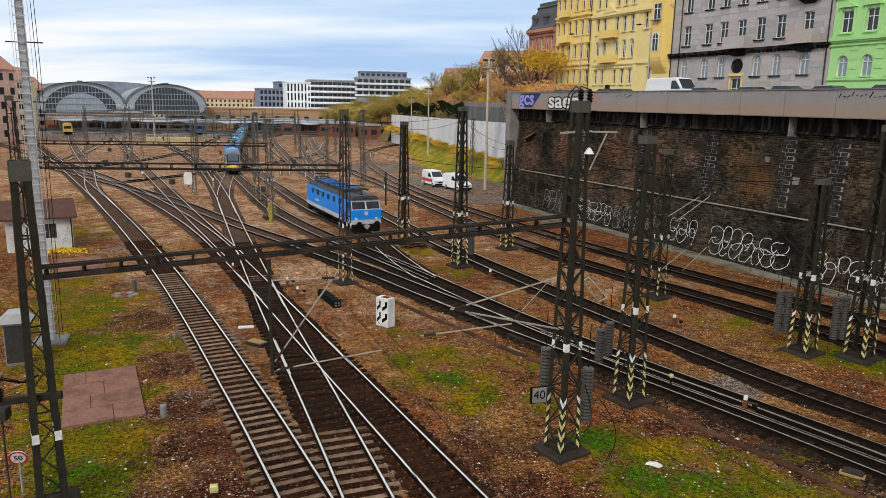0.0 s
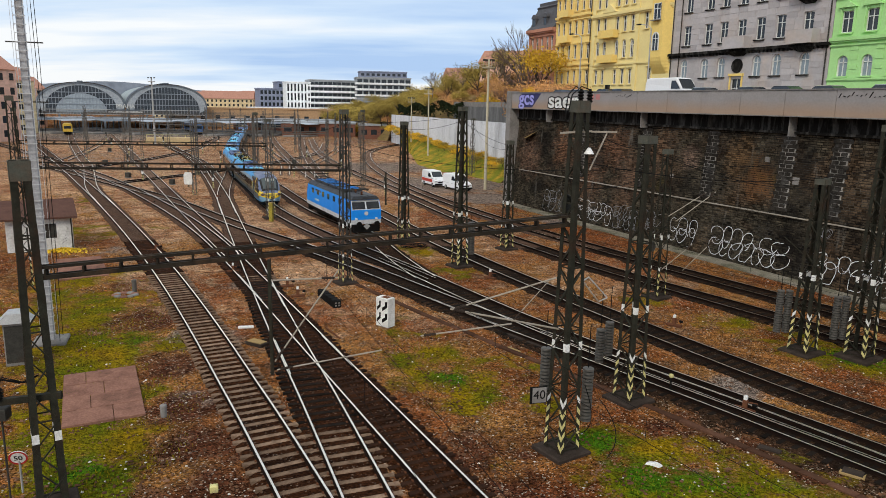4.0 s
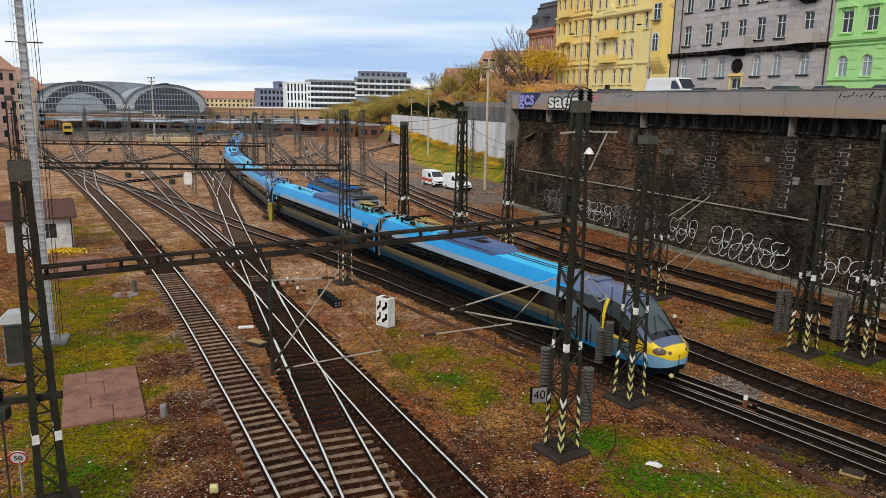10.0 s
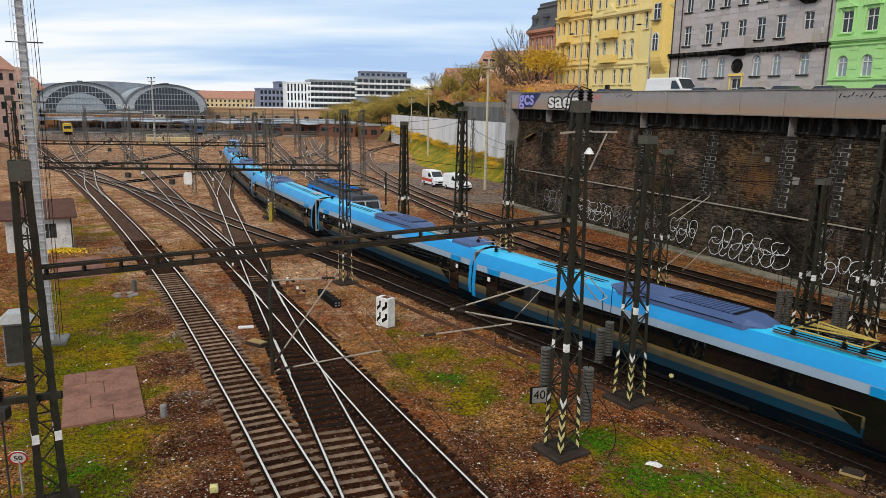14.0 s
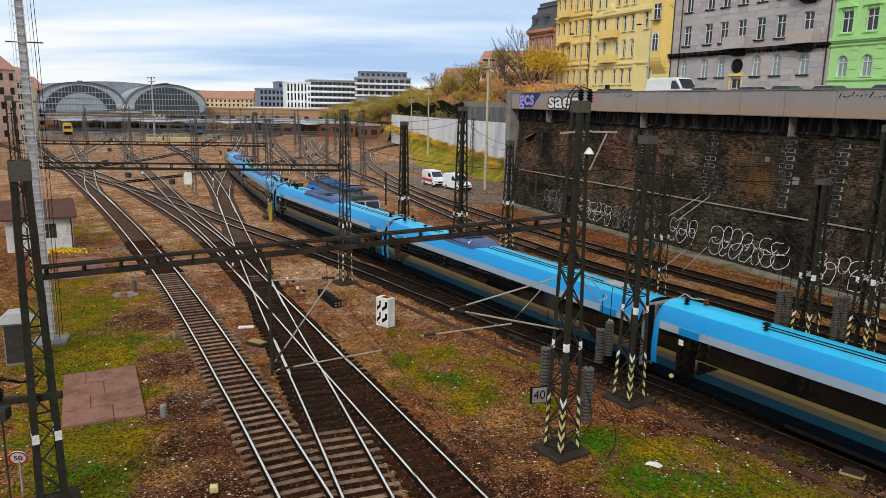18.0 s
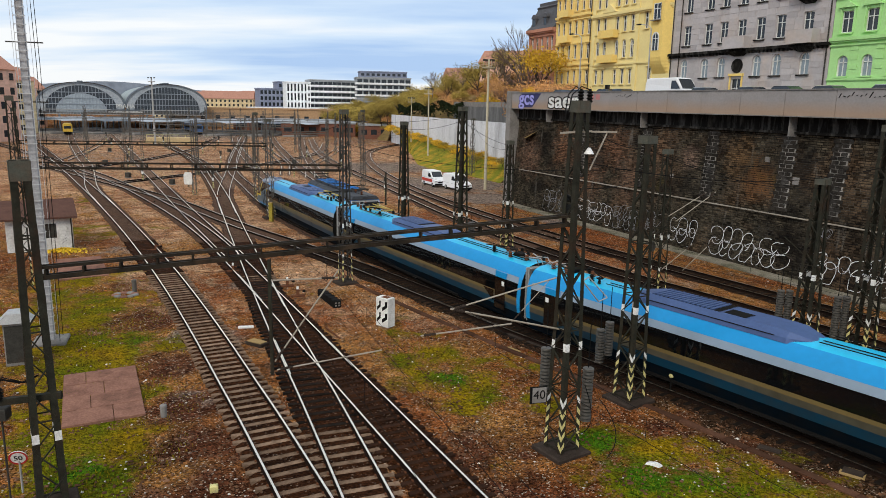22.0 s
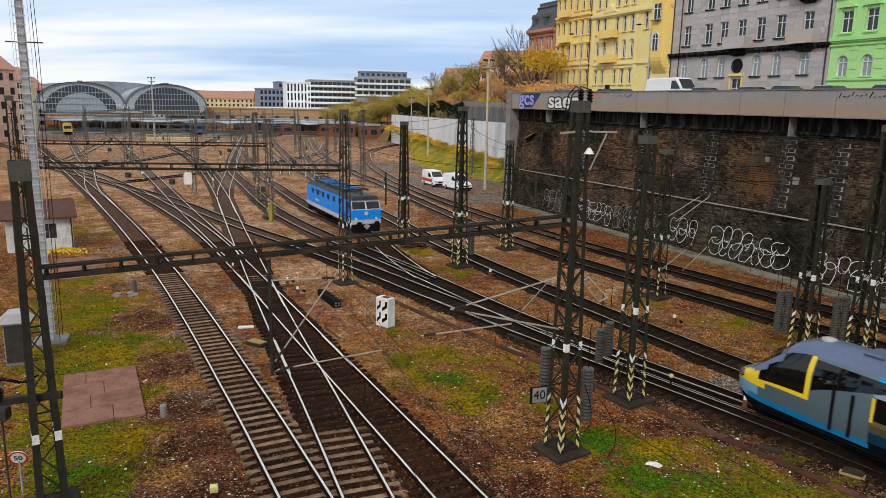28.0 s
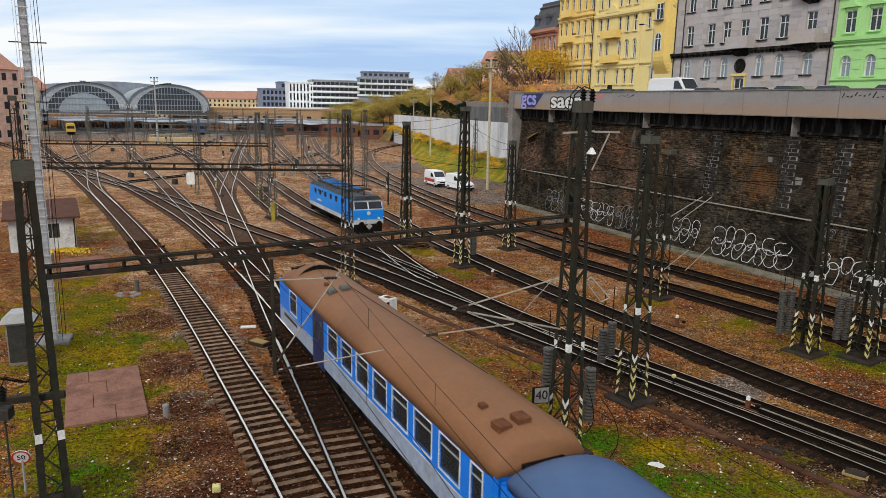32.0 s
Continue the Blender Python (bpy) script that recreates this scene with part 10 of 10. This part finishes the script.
        part("plank", Mesh().box(-ln / 2, ln / 2, -w / 2, w / 2, -0.03, 0.07, chamfer=0.015), M[mat], t)
    ring = thing("stone_ring", "flat ring of pale stones round an old drain", "drain", m=pose(-20.47, 44.23, GROUND))
    for k in range(9):
        a = k * 0.7
        part("stone", Mesh().turned([(0.26, 0), (0.24, 0.07), (0.12, 0.1)], pose(0.62 * math.cos(a), 0.5 * math.sin(a), -0.02, 0, 0, 40 * k), 6), M["slab" if k % 2 else "concrete"], ring)
    pile = Mesh()
    for k in range(700):
        a, q = rng.uniform(0, 6.28), abs(rng.gauss(0, 0.5))
        p = Vector((-31.2 + q * 1.9 * math.cos(a), 57.2 + q * math.sin(a), GROUND + 0.02 + 0.22 * math.exp(-q * q * 3) * rng.random()))
        u = Vector((rng.gauss(0, 1), rng.gauss(0, 1), rng.gauss(0, 1))).normalized()
        v = u.orthogonal().normalized() * 0.09
        pile.quad(p - v, p - u.cross(v), p + v, p + u.cross(v))
    tagged(part("leaf_pile", pile, leaf_material("fallen_yellow_leaves", (0.62, 0.42, 0.03), (0.5, 0.34, 0.03))), "low pile of fallen yellow leaves beside the hut", "leaf pile", kind="stuff")
    post = thing("yellow_post", "broad yellow protective post beside a mast", "post", m=pose(-18.1, 73.6, GROUND, 0, 0, -14))
    part("post", Mesh().box(-0.19, 0.19, -0.15, 0.15, 0.0, 1.95, chamfer=0.04), surface("faded_olive_yellow", (0.36, 0.29, 0.045), (0.24, 0.19, 0.04), 1.5, 0.8, 0, 0.1, dirt=(0.08, 0.06, 0.03), dirt_scale=1.5), post)
    part("cap", Mesh().box(-0.22, 0.22, -0.18, 0.18, 1.95, 2.02), M["tan"], post)
    # looped cables at the near mast
    for k, pts in enumerate((((5.2, 24.0, 2.4), (5.9, 23.6, 1.2), (5.6, 23.3, 0.6), (4.9, 23.6, 0.7)), ((5.8, 24.3, 1.8), (6.9, 24.0, 1.0), (6.8, 23.6, 0.2), (6.0, 23.4, -0.1)))):
        fine = [Vector(pts[0]).lerp(Vector(pts[1]), a) * (1 - a) + Vector(pts[2]).lerp(Vector(pts[3]), a) * a for a in np.linspace(0, 1, 10)]
        tagged(part("loose_cable", Mesh().path(fine, 0.018), M["wire"]), "black cable looping down from the mast", "cable", group="loose cables")

# ---- build ----
grounds()
street_wall()
parapet()
street()
houses()
ribbed_wall()
hill()
masts()
arms()
wires()
light_poles()
street_lamps()
station()
throat_things()
distance()
plants()
locomotive()
road_vehicles()
yard_things()
check_rails()
undergrowth()
tracks()

PAINT = livery()
CAB, MID = "streamlined blue and silver tilting train end car with yellow nose", "blue and silver tilting train middle car with dark window band"
cab_car = tilting_car("cab", PAINT, CAB, box=(12.4, 20.4), grooved="rear", square=True, panto=22.6, joints="rR", ring=None)
second_car = tilting_car("mid", PAINT, "blue and silver tilting train car with a folded pantograph", box=(6.7, 15.0), grooved="front", panto=4.4, joints="fFr", ring=18.6)
third_car = tilting_car("mid", PAINT, MID, box=(7.3, 15.1), grooved="front", square=True, trays=(4.3, 1), dome=2.0, joints="fr", ring=20.0)
fourth_car = tilting_car("mid", PAINT, MID, box=(13.2, 18.3), grooved="rear", hatch=2.7, joints="r", ring=20.6)
fifth_car = tilting_car("mid", PAINT, MID, box=(9.9, 18.5), grooved="rear", square=True, joints="rRf", ring=20.6)
sixth_car = tilting_car("mid", PAINT, "blue and silver tilting train car with a folded pantograph", box=(8.7, 17.3), grooved="rear", panto=20.6, joints="rRfF")
lettering("coach_number", "4", 0.42, pose(24.9 / 2 - 14.6, -0.89, 3.72, 42), M["white"], fourth_car)
TRAIN = [cab_car, second_car, third_car, fourth_car, fifth_car, sixth_car, copy_thing(cab_car, pose(0, 0, 0))]
COACHES = [regional_coach("blue and white passenger coach with a rusty brown roof", surface("rusty_brown_roof", (0.23, 0.10, 0.038), (0.18, 0.08, 0.034), 0.35, 0.7, 0, 0.05, 20, 0.5, (0.17, 0.06, 0.04), 0.15, grain=0.06)),
           regional_coach("blue passenger coach with a blue roof", surface("dull_blue_roof", (0.055, 0.11, 0.23), (0.05, 0.085, 0.17), 0.3, 0.5, 0, 0.05, grain=0.06), lead=False)]


def along(path):
    """Points and distances of a track, as a function of the distance."""
    s = np.concatenate([[0], np.cumsum(np.hypot(*np.diff(path, axis=0).T))])
    return lambda u: (np.interp(u, s, path[:, 0]), np.interp(u, s, path[:, 1])), lambda y: float(np.interp(y, path[:, 1], s)) if path[-1, 1] > path[0, 1] else float(np.interp(-y, -path[:, 1], s)), s[-1]


def car_pose(at, u, half):
    a, b = at(u + half), at(u - half)
    x, y = (a[0] + b[0]) / 2, (a[1] + b[1]) / 2
    return pose(x, y, 0.004, 0, 0, math.degrees(math.atan2(a[1] - b[1], a[0] - b[0])))


def motions():
    # the tilting train leaves the station towards the bridge
    at, dist, _ = along(PATHS["main"][::-1])
    nose0 = dist(119.8) + 1.4
    lengths = [27.9] + [25.4] * 5 + [27.9]
    # way of the nose from its first place: steady at first, then gaining speed
    late = lambda t: float(np.mean(np.interp(t + np.linspace(-1.2, 1.2, 25), [0, 8.2, 10.6, 13.8, 16.5, 19, 21.4, 23.65, 25.5, 28, 33], [0, 0.25, -0.85, -2.4, -4.9, -5.9, -5.4, -4.15, -4.9, -3.8, -1])))
    centre = 0.0
    for k, car_ob in enumerate(TRAIN):
        mid = centre + (27.4 / 2 if k == 0 else 27.9 - 27.4 / 2 if k == 6 else lengths[k] / 2)
        rows = []
        for i in range(65):
            t = i * 0.5
            u = nose0 + 9.83 * t + 0.0173 * t * t + late(t) - mid
            m = car_pose(at, u, 9.0)
            rows.append((t, m @ pose(0, 0, 0, 0, 0, 180) if k == 6 else m))
        walk(car_ob, rows)
        centre += lengths[k]
    # the regional train runs in under the bridge
    at, dist, _ = along(PATHS["cross"])
    front = dist(35.4) + 1.25
    for k, car_ob in enumerate(COACHES):
        rows = []
        for i in range(65):
            t = i * 0.5
            u = front - 11.05 - 22.4 * k - 11.1 * (32.0 - t)
            rows.append((t, car_pose(at, u, 7.6)) if u > 5 else (t, car_pose(lambda v: (at(10)[0] - (10 - v) * (at(10)[0] - at(11)[0]) * -1, at(10)[1] + (v - 10) * (at(11)[1] - at(10)[1])), u, 7.6)))
        walk(car_ob, rows)


motions()
